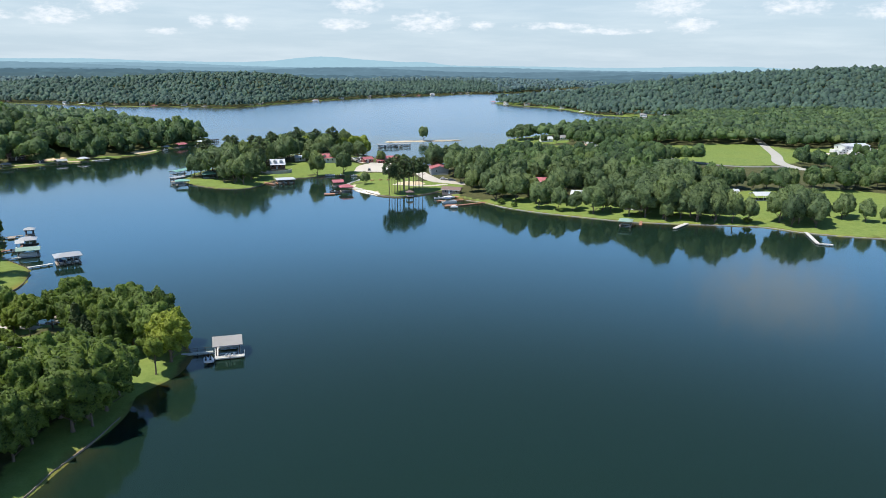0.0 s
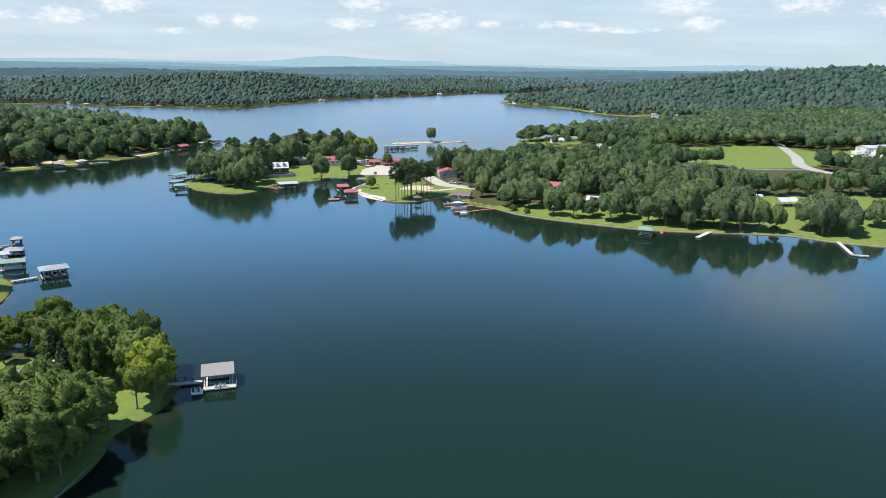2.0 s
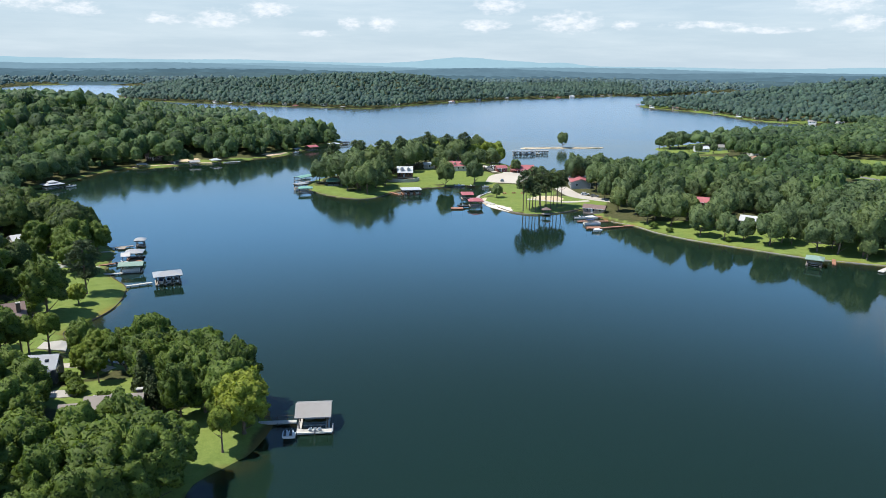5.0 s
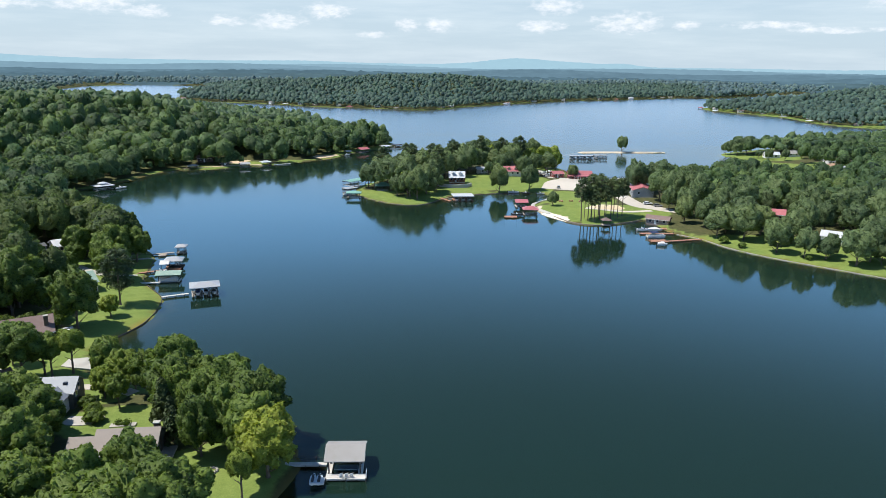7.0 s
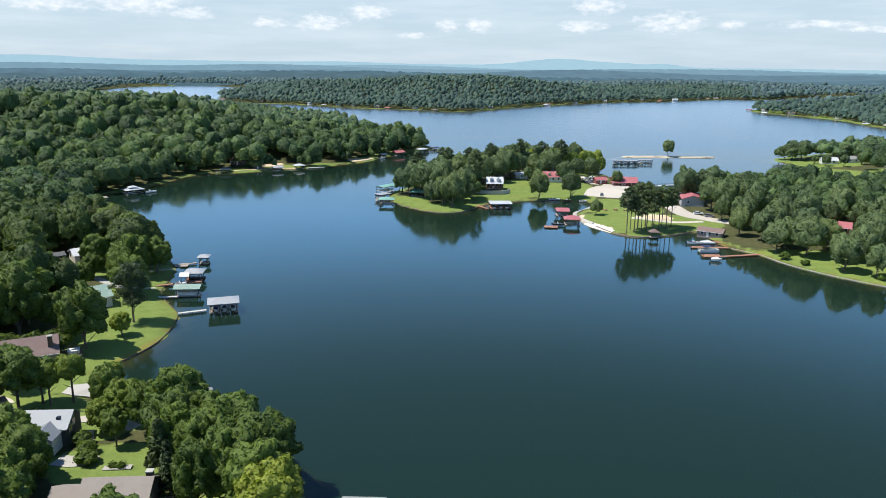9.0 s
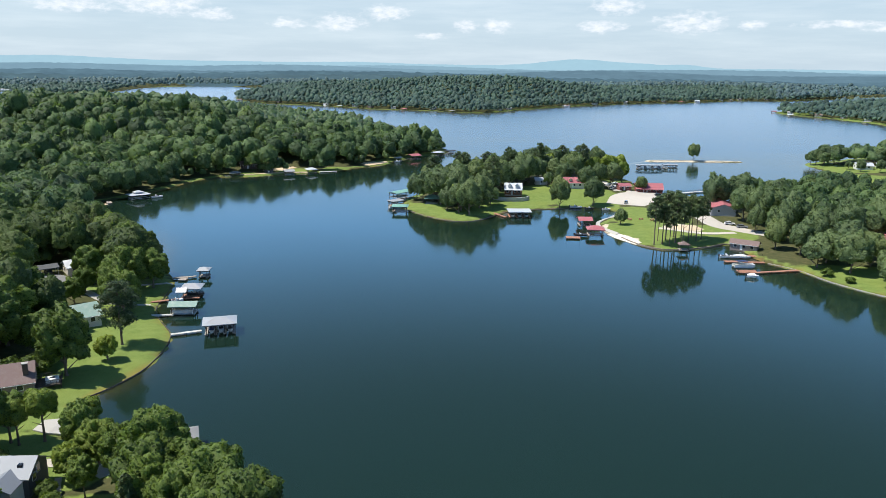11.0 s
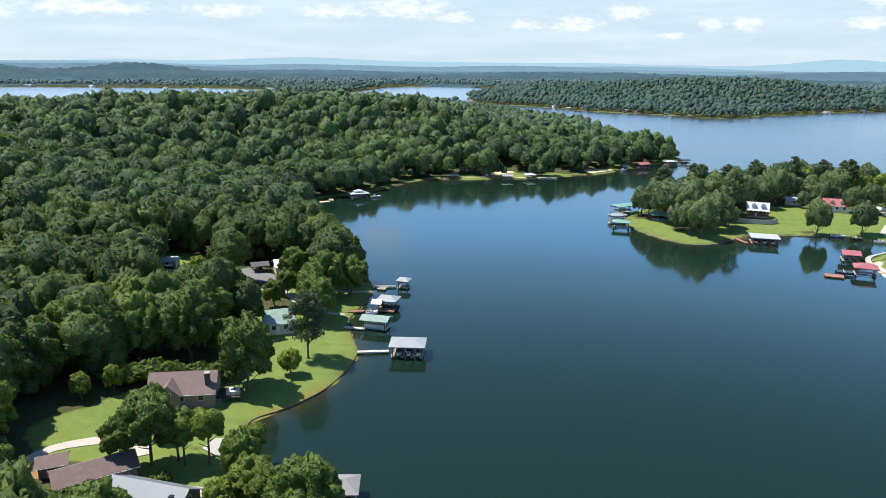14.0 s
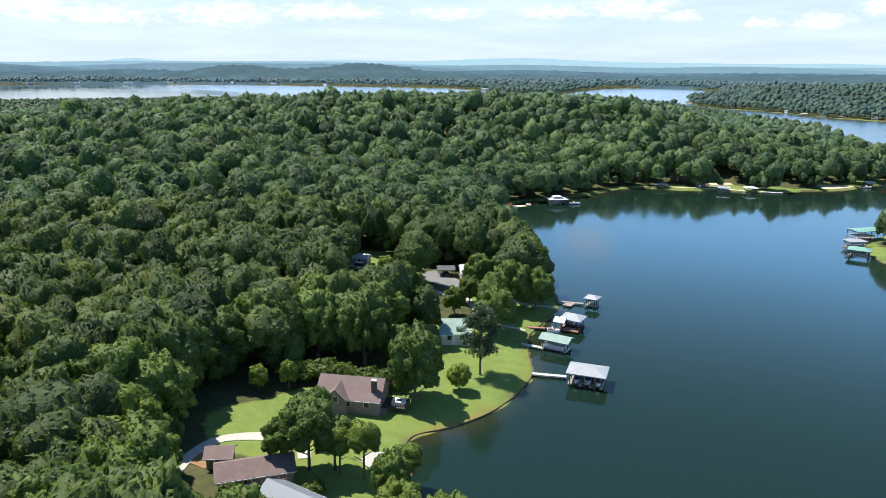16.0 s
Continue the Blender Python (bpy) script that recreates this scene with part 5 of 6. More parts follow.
def boat(x, y, turn, l=6.0, w=2.2, hull=None, cover=None, z=0.1, label="white motor boat in its slip"):
    ob = thing("motor_boat", pose(x, y, z, 0, 0, turn), label, "boat", "boats")
    part("hull", hull_mesh(l, w, .95), hull or M_GEL, ob)
    pit = bmesh.new()
    box(pit, -l * .42, l * .12, -w * .36, w * .36, .9, 1.0)
    part("cockpit", pit, M_DARK, ob)
    if cover:
        part("cover", shell([(-l * .45, -w * .45, 1.02), (l * .3, -w * .4, 1.05), (l * .3, w * .4, 1.05), (-l * .45, w * .45, 1.02), (-l * .3, 0, 1.5), (l * .1, 0, 1.7)],
                            ((0, 1, 5, 4), (1, 2, 5), (2, 3, 4, 5), (3, 0, 4), (3, 2, 1, 0))), cover, ob, "fabric boat cover")
    else:
        part("windscreen", shell([(l * .1, -w * .38, 1.0), (l * .1, w * .38, 1.0), (l * .02, w * .33, 1.5), (l * .02, -w * .33, 1.5), (l * .13, -w * .38, 1.0), (l * .13, w * .38, 1.0), (l * .05, w * .33, 1.5), (l * .05, -w * .33, 1.5)],
                                 ((0, 1, 2, 3), (7, 6, 5, 4), (0, 3, 7, 4), (1, 5, 6, 2), (3, 2, 6, 7), (4, 5, 1, 0))), M_GLASS, ob)
        for s in (-1, 1):
            part("seat", box(one_box(-l * .12, l * .0, s * w * .2 - .25, s * w * .2 + .25, 1.0, 1.25), -l * .14, -l * .1, s * w * .2 - .25, s * w * .2 + .25, 1.0, 1.7), M_WHITE, ob)
    mo = one_box(-l * .5 - .55, -l * .5, -.25, .25, .6, 1.35)
    box(mo, -l * .5 - .4, -l * .5 - .15, -.1, .1, -.5, .6)
    part("outboard_motor", mo, M_DARK, ob)
    return ob


def pontoon(x, y, turn, l=7.0, w=2.5, z=0.25, top=None, label="pontoon boat with railings and a canopy"):
    ob = thing("pontoon_boat", pose(x, y, z, 0, 0, turn), label, "boat", "boats")
    for s in (-1, 1):
        bm = bmesh.new()
        tube(bm, (-l / 2, s * w * .36, 0), (l * .42, s * w * .36, 0), .32, .32, 8)
        tube(bm, (l * .42, s * w * .36, 0), (l * .52, s * w * .36, .2), .32, .05, 8)
        part("float", bm, M_STEEL, ob)
    part("deck", one_box(-l / 2, l / 2, -w / 2, w / 2, .32, .44), M_PALEDECK, ob)
    for x0, y0, x1, y1 in ((-l / 2, -w / 2, l / 2, -w / 2), (-l / 2, w / 2, l / 2, w / 2), (l / 2, -w / 2, l / 2, w / 2)):
        part("side_panel", one_box(min(x0, x1) - .03, max(x0, x1) + .03, min(y0, y1) - .03, max(y0, y1) + .03, .44, 1.2), M_WHITE, ob)
    for s in (-1, 1):
        part("bench", box(one_box(-l * .45, l * .1, s * w * .33 - .25, s * w * .33 + .25, .44, .85), -l * .45, l * .1, s * w * .45 - .08, s * w * .45 + .06, .85, 1.25), M_CREAM, ob)
    cn = one_box(-l * .35, l * .12, -w * .46, w * .46, 2.35, 2.43)
    part("canopy", cn, top or M_NAVY, ob)
    posts_under(ob, [(-l * .33, -w * .44), (-l * .33, w * .44), (l * .1, -w * .44), (l * .1, w * .44)], .44, 2.36, .03, M_STEEL)
    return ob


def jet_ski(x, y, turn, z=.75):
    ob = thing("jet_ski", pose(x, y, z, 0, 0, turn), "white and black jet ski on a float", "jet ski", "jet skis")
    part("hull", hull_mesh(3.0, 1.1, .5), M_GEL, ob)
    part("seat", box(one_box(-1.2, .1, -.22, .22, .5, .85), -.1, .25, -.18, .18, .6, 1.05), M_DARK, ob)
    part("handlebar", box(one_box(.2, .3, -.4, .4, 1.02, 1.09), .2, .4, -.12, .12, .5, 1.04), M_DARK, ob)
    return ob


def car(x, y, turn, paint, label, big=1.0):
    ob = thing("car", pose(x, y, spot(x, y) + .05, 0, 0, turn), label, "car", "parked cars")
    l, w = 4.6 * big, 1.85 * big
    part("body", shell([(-l / 2, -w / 2, .35), (l / 2, -w / 2, .35), (l / 2, w / 2, .35), (-l / 2, w / 2, .35), (-l / 2 + .05, -w / 2, .95), (l / 2 - .15, -w / 2 + .05, .8), (l / 2 - .15, w / 2 - .05, .8), (-l / 2 + .05, w / 2, .95)],
                       ((3, 2, 1, 0), (4, 5, 6, 7), (0, 1, 5, 4), (1, 2, 6, 5), (2, 3, 7, 6), (3, 0, 4, 7))), paint, ob)
    part("cabin", shell([(-l * .45, -w * .46, .9), (l * .22, -w * .46, .85), (l * .22, w * .46, .85), (-l * .45, w * .46, .9), (-l * .36, -w * .38, 1.5 * big), (l * .06, -w * .38, 1.5 * big), (l * .06, w * .38, 1.5 * big), (-l * .36, w * .38, 1.5 * big)],
                        ((3, 2, 1, 0), (4, 5, 6, 7), (0, 1, 5, 4), (1, 2, 6, 5), (2, 3, 7, 6), (3, 0, 4, 7))), M_GLASS, ob)
    part("roof_panel", one_box(-l * .35, l * .05, -w * .38, w * .38, 1.5 * big, 1.54 * big), paint, ob)
    for sx in (-.31, .31):
        for s in (-1, 1):
            bm = bmesh.new()
            tube(bm, (sx * l, s * w * .5 - s * .1, .33), (sx * l, s * w * .5 + s * .04, .33), .33, .33, 10)
            part("wheel", bm, M_DARK, ob)
    return ob


def caravan(x, y, turn, l=8.0):
    ob = thing("caravan", pose(x, y, spot(x, y), 0, 0, turn), "white caravan parked on pale gravel", "caravan", "parked caravans")
    part("body", one_box(-l / 2, l / 2, -1.25, 1.25, .6, 3.1), M_WHITE, ob)
    part("roof_pod", one_box(-1, .4, -.5, .5, 3.1, 3.35), M_WHITE, ob)
    for u in (-.25, .2):
        window(ob, u * l, -1.25, 2.0, 1.2, .7, "s", M_STEEL)
    for s in (-1, 1):
        bm = bmesh.new()
        tube(bm, (0, s * 1.1, .4), (0, s * 1.3, .4), .4, .4, 10)
        part("wheel", bm, M_DARK, ob)
    part("drawbar", one_box(l / 2, l / 2 + 1.2, -.08, .08, .5, .6), M_DARK, ob)
    return ob


def line_points(points, gap=2.0):
    """Evenly spaced places on a rounded open line."""
    p = np.array(points, float)
    ext = np.vstack([2 * p[0] - p[1], p, 2 * p[-1] - p[-2]])
    out = []
    for k in range(1, len(ext) - 2):
        a, b, c, d = ext[k - 1], ext[k], ext[k + 1], ext[k + 2]
        n = max(2, int(np.hypot(*(c - b)) / gap))
        for j in range(n):
            u = j / n
            out.append(0.5 * (2 * b + (c - a) * u + (2 * a - 5 * b + 4 * c - d) * u * u + (3 * b - a - 3 * c + d) * u ** 3))
    out.append(p[-1])
    return np.array(out)


def strip(name, points, width, material, label, lift=0.09, gap=1.6, across=3, category="path"):
    """Road or path laid on the ground."""
    p = line_points(points, gap)
    t = np.gradient(p, axis=0)
    t /= np.linalg.norm(t, axis=1)[:, None] + 1e-9
    nrm = np.stack([-t[:, 1], t[:, 0]], -1)
    wid = np.interp(np.linspace(0, 1, len(p)), np.linspace(0, 1, len(np.atleast_1d(width))), np.atleast_1d(width))
    cols = np.linspace(-.5, .5, across + 1)
    v = p[:, None] + nrm[:, None] * (cols[None, :] * wid[:, None])[..., None]
    z = np.maximum(land_height(v[..., 0], v[..., 1]), 0.02) + lift
    top = np.concatenate([v, z[..., None]], -1)
    n, m = top.shape[:2]
    low = top.copy()
    low[..., 2] -= 0.35
    i = np.arange(n * m).reshape(n, m)
    f = [np.stack([i[:-1, :-1], i[:-1, 1:], i[1:, 1:], i[1:, :-1]], -1).reshape(-1, 4)]
    for c in (0, m - 1):
        f.append(np.stack([i[:-1, c], i[1:, c], i[1:, c] + n * m, i[:-1, c] + n * m], -1))
    for r in (0, n - 1):
        f.append(np.stack([i[r, :-1], i[r, 1:], i[r, 1:] + n * m, i[r, :-1] + n * m], -1))
    ob = mesh_object(name, np.concatenate([top.reshape(-1, 3), low.reshape(-1, 3)]), np.concatenate(f), material, smooth_shade=False)
    return tagged(ob, label, category, kind="structure")


def seawall(points, label, material=None, thick=0.35, top=0.85):
    p = line_points(points, 1.5)
    t = np.gradient(p, axis=0)
    t /= np.linalg.norm(t, axis=1)[:, None] + 1e-9
    nrm = np.stack([-t[:, 1], t[:, 0]], -1)
    rows = []
    for s, z in ((-.5, -1.0), (-.5, top), (.5, top), (.5, -1.0)):
        rows.append(np.concatenate([p + nrm * s * thick, np.full((len(p), 1), z)], -1))
    v, n = np.concatenate(rows), len(p)
    i = np.arange(n - 1)
    f = np.concatenate([np.stack([i + a * n, i + 1 + a * n, i + 1 + b * n, i + b * n], -1) for a, b in ((0, 1), (1, 2), (2, 3))])
    ob = mesh_object("seawall", v, f, material or M_WALL, smooth_shade=False)
    return tagged(ob, label, "seawall", kind="structure")


# ---- shore walls, paths, roads ----
seawall(((-82, 60), (-70, 98), (-68, 112), (-66, 122), (-65, 132)), "low timber seawall along the near lawn", M_WALL, .18, .4)
seawall(((-130, 194), (-136, 200), (-135, 208), (-135, 218), (-138, 228), (-142, 236), (-146, 241), (-154, 247), (-160, 252), (-164, 257), (-168, 265), (-174, 276)), "dark timber seawall round the rounded lawn", M_POST, .15, .36)
seawall(((-160, 437), (-155, 428), (-150, 421), (-134, 410), (-120, 406), (-112, 411), (-107, 426), (-104, 436), (-96, 445), (-88, 451), (-79, 457), (-69, 465)), "low stone edge along the wooded point", top=.32)
seawall(((-44, 401), (-35, 390), (-26, 386), (-18, 389), (-9, 397), (-2, 405), (3, 403)), "dark low timber wall under the pines", top=.6)
seawall(((12, 379), (22, 372), (31, 360), (43, 350), (59, 341), (81, 330), (91, 327), (108, 324), (131, 322), (146, 319), (159, 309), (175, 302), (190, 298), (260, 282)), "low wall along the opposite bank", M_STONE, top=.34)
strip("pavement", ((-50, 455), (-54, 440), (-57.5, 429), (-55.5, 418), (-51, 411), (-46, 405)), 1.8, M_CONCRETE, "curved white concrete walk beside the cove", .35)
strip("beach", ((-50, 407), (-45, 402), (-41, 398), (-36, 392)), (3, 5, 5, 2.5), M_SAND, "small beach of white sand", .12)
strip("sand_court", ((-26, 421), (-20, 424), (-13, 428)), (5, 9, 6), M_TAN_SAND, "tan sand volleyball court", .1)
strip("car_park", ((-50, 474), (-47, 492), (-44, 510), (-47, 522)), (20, 26, 24, 14), M_GRAVEL, "pale gravel car park by the marina", .12, 3, 6)
strip("road", ((-34, 514), (-20, 480), (-8, 440), (4, 430), (16, 424)), (6, 6, 7, 9, 6), M_GRAVEL, "gravel lane between the pines and the shed", .1)
strip("road", ((-30, 420), (-12, 418), (2, 424)), 3, M_GRAVEL, "worn gravel path over the grass", .1)
strip("road", ((-72, 548), (-64, 530), (-58, 515)), 5, M_GRAVEL, "gravel drive between the cottages", .1)
strip("road", ((330, 760), (300, 690), (286, 640), (268, 580), (250, 536), (246, 510), (252, 488), (290, 470), (360, 455)), (7, 7, 7, 7.5, 8, 9, 9, 8, 7), M_CONCRETE, "worn pale country road past the meadow", .15, 4)
strip("road", ((130, 590), (160, 560), (200, 512), (246, 506)), 5, M_ASPHALT, "narrow road behind the trees", .12, 4)
strip("yard", ((318, 588), (345, 598), (380, 612)), (22, 30, 26), M_GRAVEL, "pale gravel caravan yard", .15, 4, 5)
strip("pavement", ((-139, 179), (-143, 180), (-149, 177), (-153, 169), (-151, 163), (-146, 158)), (2.4, 2.7, 2.9, 2.4, 2.2, 2.2), M_GRAVEL, "curved white driveway round a grass oval", .12)
strip("bare_earth", ((-150, 163), (-147, 165), (-144.5, 167)), (5, 6, 3), M_CLAY, "bare orange earth beside the long house", .1)
strip("pavement", ((-134, 189), (-131, 190), (-128.5, 191.5)), (4, 6, 6), M_CONCRETE, "white concrete boat ramp at the cove", .25)
strip("bare_earth", ((-130, 194), (-127.5, 193.4), (-125.5, 192)), (2.5, 3.5, 2), M_CLAY, "orange mud at the head of the cove", .08)
strip("pavement", ((-112, 165), (-109, 165.5), (-106.5, 166.5)), (3.5, 4, 3), M_CONCRETE, "pale concrete patio beside the house", .14)
strip("pavement", ((-106, 168), (-109, 170.5), (-112, 173), (-115, 176)), 1.1, M_GRAVEL, "curving garden path of pale gravel", .12)
strip("road", ((-136, 168), (-128, 173), (-121, 179), (-114, 181), (-108, 180)), 3, M_GRAVEL, "grey gravel drive behind the cove", .1)
strip("pavement", ((-204, 252), (-193, 257), (-183, 254), (-176, 252)), 2.6, M_CONCRETE, "white concrete drive between cottages", .14)
strip("pavement", ((-176, 252), (-170, 254), (-164.5, 257)), 1.2, M_CONCRETE, "narrow pale path to the dock", .14)
strip("pavement", ((-190, 270), (-182, 270), (-175, 277)), 1.4, M_CONCRETE, "narrow pale path over the lawn", .14)
strip("car_park", ((-222, 262), (-212, 262), (-203, 263)), (8, 10, 8), M_ASPHALT, "grey parking place before the carport", .14)
strip("road", ((-250, 232), (-236, 246), (-222, 258)), 4, M_GRAVEL, "woodland drive", .1)
strip("pavement", ((-301, 478), (-297, 484), (-289, 490), (-279, 501), (-270, 508), (-262, 514)), (2, 2, 1.6, 2, 2.4, 2), M_TAN_SAND, "tan path along the far cove bank", .2)
strip("bare_earth", ((-290, 505), (-283, 515), (-278, 525)), (4, 7, 5), M_TAN_SAND, "bare tan bank under the trees", .2)
strip("bare_earth", ((-240, 560), (-238, 572), (-235, 584)), (4, 8, 4), M_TAN_SAND, "dry grass slope by the water", .2)
strip("beach", ((-303, 362), (-303, 370), (-300, 378)), (4, 5, 3), M_TAN_SAND, "small strip of bare shore", .12)
strip("spit_path", ((-52, 676), (-30, 686), (-8, 692), (13, 698.5)), 2.4, M_CONCRETE, "pale causeway of the sand spit", .15)

# ---- nearest boat dock ----
AX = 17.0
dock = boathouse(-53.4, 167.0, AX, 6.4, 6.4, M_GREY_ROOF, "grey-roofed boat dock with white L-shaped deck", 3.3, 1.2, "gable", M_PALEDECK, 1, .35, 1.2, .9)
planks(dock, -3.2, 3.9, -4.9, -3.25, .62, M_PALEDECK)
posts_under(dock, [(-3.1, -4.8), (0.4, -4.8), (3.8, -4.8), (3.8, -3.3)], -4.5, .7)
rail(dock, 3.85, -4.85, 3.85, -3.3, .62, M_WHITE, 2)
planks(dock, -5.6, -3.25, -6.1, -4.2, .5, M_WHITE, "y", .8, "float")
D0 = pose(-53.4, 167.0, 0, 0, 0, AX)
gangway(-64.0, 163.9, -56.8, 166.1, 1.1, M_PALEDECK, "white plank gangway with a post railing", True)
for u in (-5.2, -4.1):
    p = D0 @ Vector((u, -5.2, 0))
    jet_ski(p.x, p.y, AX + 90, .5)
for u in (-.6, .3, 1.2):
    p = D0 @ Vector((u, -4.2, 0))
    ch = thing("deck_chair", pose(p.x, p.y, .62, 0, 0, AX + 200), "white slatted deck chair on the dock", "chair", "deck chairs")
    part("seat", one_box(-.28, .28, -.3, .3, .32, .38), M_WHITE, ch)
    part("backrest", shell([(-.28, .28, .35), (.28, .28, .35), (.28, .5, 1.0), (-.28, .5, 1.0), (-.28, .33, .33), (.28, .33, .33), (.28, .55, .98), (-.28, .55, .98)],
                           ((0, 1, 2, 3), (7, 6, 5, 4), (0, 4, 5, 1), (2, 6, 7, 3), (1, 5, 6, 2), (0, 3, 7, 4))), M_WHITE, ch)
    for sx in (-.24, .24):
        for sy in (-.25, .25):
            part("leg", one_box(sx - .03, sx + .03, sy - .03, sy + .03, 0, .33), M_WHITE, ch)

# ---- docks below the cottages ----
boathouse(-134.0, 246.8, 35, 8.0, 6.0, M_PALE_METAL, "wide pale-roofed boathouse with three slips", 3.3, .9, "hip", M_DECK, 3, .5)
gangway(-144.2, 239.2, -138.4, 244.6, 1.2, M_PALEDECK, "pale plank gangway to the wide boathouse")
for k, (u, c) in enumerate(((-2.4, M_NAVY), (0, None), (2.4, M_DARK))):
    p = pose(-134.0, 247.2, 0, 0, 0, 35) @ Vector((u, -.8, 0))
    boat(p.x, p.y, 35 - 90, 4.8, 1.7, M_GEL, c, .35, "motor boat lifted in its slip")
boathouse(-152.8, 255.4, 24, 7.0, 4.2, M_PALE_GREEN, "green-roofed boathouse over a white pontoon boat", 3.1, .7, "gable", M_PALEDECK, 1, .55)
gangway(-159.6, 249.4, -154.0, 252.2, 1.2, M_PALEDECK, "white plank gangway to the green boathouse")
pontoon(-153.0, 254.8, 24, 6.0, 2.1, .3, M_WHITE, "white pontoon boat under the green roof")
dk = boathouse(-161.2, 269.8, 24, 5.4, 5.0, M_PALE_METAL, "pale-roofed boathouse with a reddish deck", 3.2, 1.0, "hip", M_REDDECK, 1, .5)
planks(dk, -2.6, 2.9, -4.1, -2.55, .62, M_REDDECK)
part("porch_roof", gable_roof(2.6, 2.4, 2.9, .9, .3), M_PALE_METAL, dk).location = (-2.3, -3.3, 0)
posts_under(dk, [(-3.4, -4.0), (-1.3, -4.0)], -4, 2.9, .09)
gangway(-168.4, 258.2, -161.6, 265.2, 1.2, M_REDDECK, "reddish plank walk along the seawall dock")
boat(-159.9, 269.8, 24, 5.0, 1.9, M_DARK, None, .4, "dark boat under the pale roof")
boat(-161.2, 262.6, 50, 3.6, 1.5, M_GEL, None, .1, "small white dinghy tied at the walk")
boathouse(-170.8, 288.0, 24, 3.4, 3.8, M_PALE_METAL, "small hip-roofed swim dock with a bench", 2.9, .8, "hip", M_DECK, 1, .4, 3.2)
gangway(-179.0, 281.6, -173.0, 286.6, 1.1, M_DECK, "grey plank gangway to the swim dock")
flt = thing("swim_float", pose(-175.2, 282.6, 0, 0, 0, 24), "square wooden platform beside the gangway", "platform")
planks(flt, -1.3, 1.3, -1.7, 1.7, .55, M_DECK)
posts_under(flt, [(-1.2, -1.6), (1.2, -1.6)], -3, .5)
# in the cove
boathouse(-107.8, 191.2, 40, 3.6, 4.0, M_TAN_ROOF, "small tan-roofed boat shelter in the cove", 2.9, 1.0, "gable", M_DECK, 1, .4)
boathouse(-102.6, 192.4, 40, 5.6, 5.2, M_GREY_ROOF, "grey hip-roofed boathouse in the cove", 3.0, 1.1, "hip", M_DECK, 1, .5)
gangway(-108.5, 184.5, -104.6, 188.2, 1.1, M_DECK, "plank gangway to the cove boathouse")

# ---- houses of the near bank ----
h2 = house(-153.2, 196.8, 45, 13, 8.6, 3.0, 2.9, M_TAUPE, M_BROWN_ROOF, "taupe house with a brown shingle roof and cross gable", chimney=(5.2, -2.6, 6.4))
cg = part("gable_wall", gable_walls(4.6, 4.2, 3.2, 1.9), M_TAUPE, h2)
cg.matrix_local = pose(-2.2, -3.2, 0, 0, 0, 90)
cr = part("gable_roof", gable_roof(4.9, 4.3, 3.25, 2.0, .45), M_BROWN_ROOF, h2)
cr.matrix_local = pose(-2.2, -3.0, 0, 0, 0, 90)
window(h2, -2.2, -5.55, 3.0, 1.0, 1.1, "s")
deck = thing("garden_deck", pose(-147.0, 203.4, spot(-147, 203.4), 0, 0, 45), "raised dark timber deck with railings and steps", "deck")
planks(deck, -2.6, 2.6, -2.4, 2.4, 1.0, M_POST)
for a in ((-2.6, -2.4, 2.6, -2.4), (2.6, -2.4, 2.6, 2.4), (-2.6, 2.4, 2.6, 2.4)):
    rail(deck, *a, 1.0, M_POST, 5)
posts_under(deck, [(-2.4, -2.2), (2.4, -2.2), (2.4, 2.2), (-2.4, 2.2)], -1, 1.0)
for k in range(4):
    part("step", one_box(-2.5, -1.2, -2.75 - k * .32, -2.43 - k * .32, .72 - k * .22, .8 - k * .22), M_DECK, deck)
tub = thing("hot_tub", pose(-146.2, 203.6, spot(-147, 203.4) + 1.0, 0, 0, 45), "white square hot tub on the deck", "hot tub")
part("shell", box(one_box(-1.3, 1.3, -1.1, 1.1, 0, .8), -1.35, 1.35, -1.15, 1.15, .8, .9), M_WHITE, tub)
part("basin", one_box(-.5, .5, -.4, .4, .9, .93), M_DARK, tub)
house(-137.6, 169.2, 72, 12.4, 5.8, 2.2, 1.4, M_TAUPE, M_BROWN_ROOF, "long low house with a purple-brown shingle roof", windows=4)
shed = house(-145.0, 165.8, 60, 4.2, 3.6, 2.3, .9, M_TAUPE, M_BROWN_ROOF, "small brown-roofed shed beside the long house", "shed", windows=1)
wh = house(-121.4, 170.2, 22, 13.0, 6.2, 3.0, 1.9, M_SLATE, M_GALV, "slate-grey house with a pale metal roof", z=2.0)
wing = part("wing_wall", gable_walls(4.6, 4.4, 2.5, 1.0), M_WHITE, wh)
wing.matrix_local = pose(3.4, -4.6, 0, 0, 0, 90)
wr = part("wing_roof", gable_roof(5.0, 4.5, 2.55, 1.1, .4), M_GALV, wh)
wr.matrix_local = pose(3.4, -4.5, 0, 0, 0, 90)
part("skylight", one_box(4.4, 5.1, -1.9, -1.1, 3.6, 4.2), M_GLASS, wh)
window(wh, 6.5, .2, 2.6, 1.0, 1.5, "e")
bw = house(-90.4, 157.0, 22, 10, 8, 3.0, 2.4, M_SLATE, M_TAUPE_ROOF, "garden house with a grey-brown shingle roof", chimney=(4.6, .6, 5.9))
lw = part("wing_wall", gable_walls(5.0, 6.4, 2.6, 1.6), M_SLATE, bw)
lw.location = (-7.2, -.6, 0)
lr = part("wing_roof", gable_roof(5.0, 6.5, 2.65, 1.75, .4), M_TAUPE_ROOF, bw)
lr.location = (-7.2, -.6, 0)
rail(bw, 5.2, -3.6, 7.4, -3.6, .4, M_WHITE, 3)
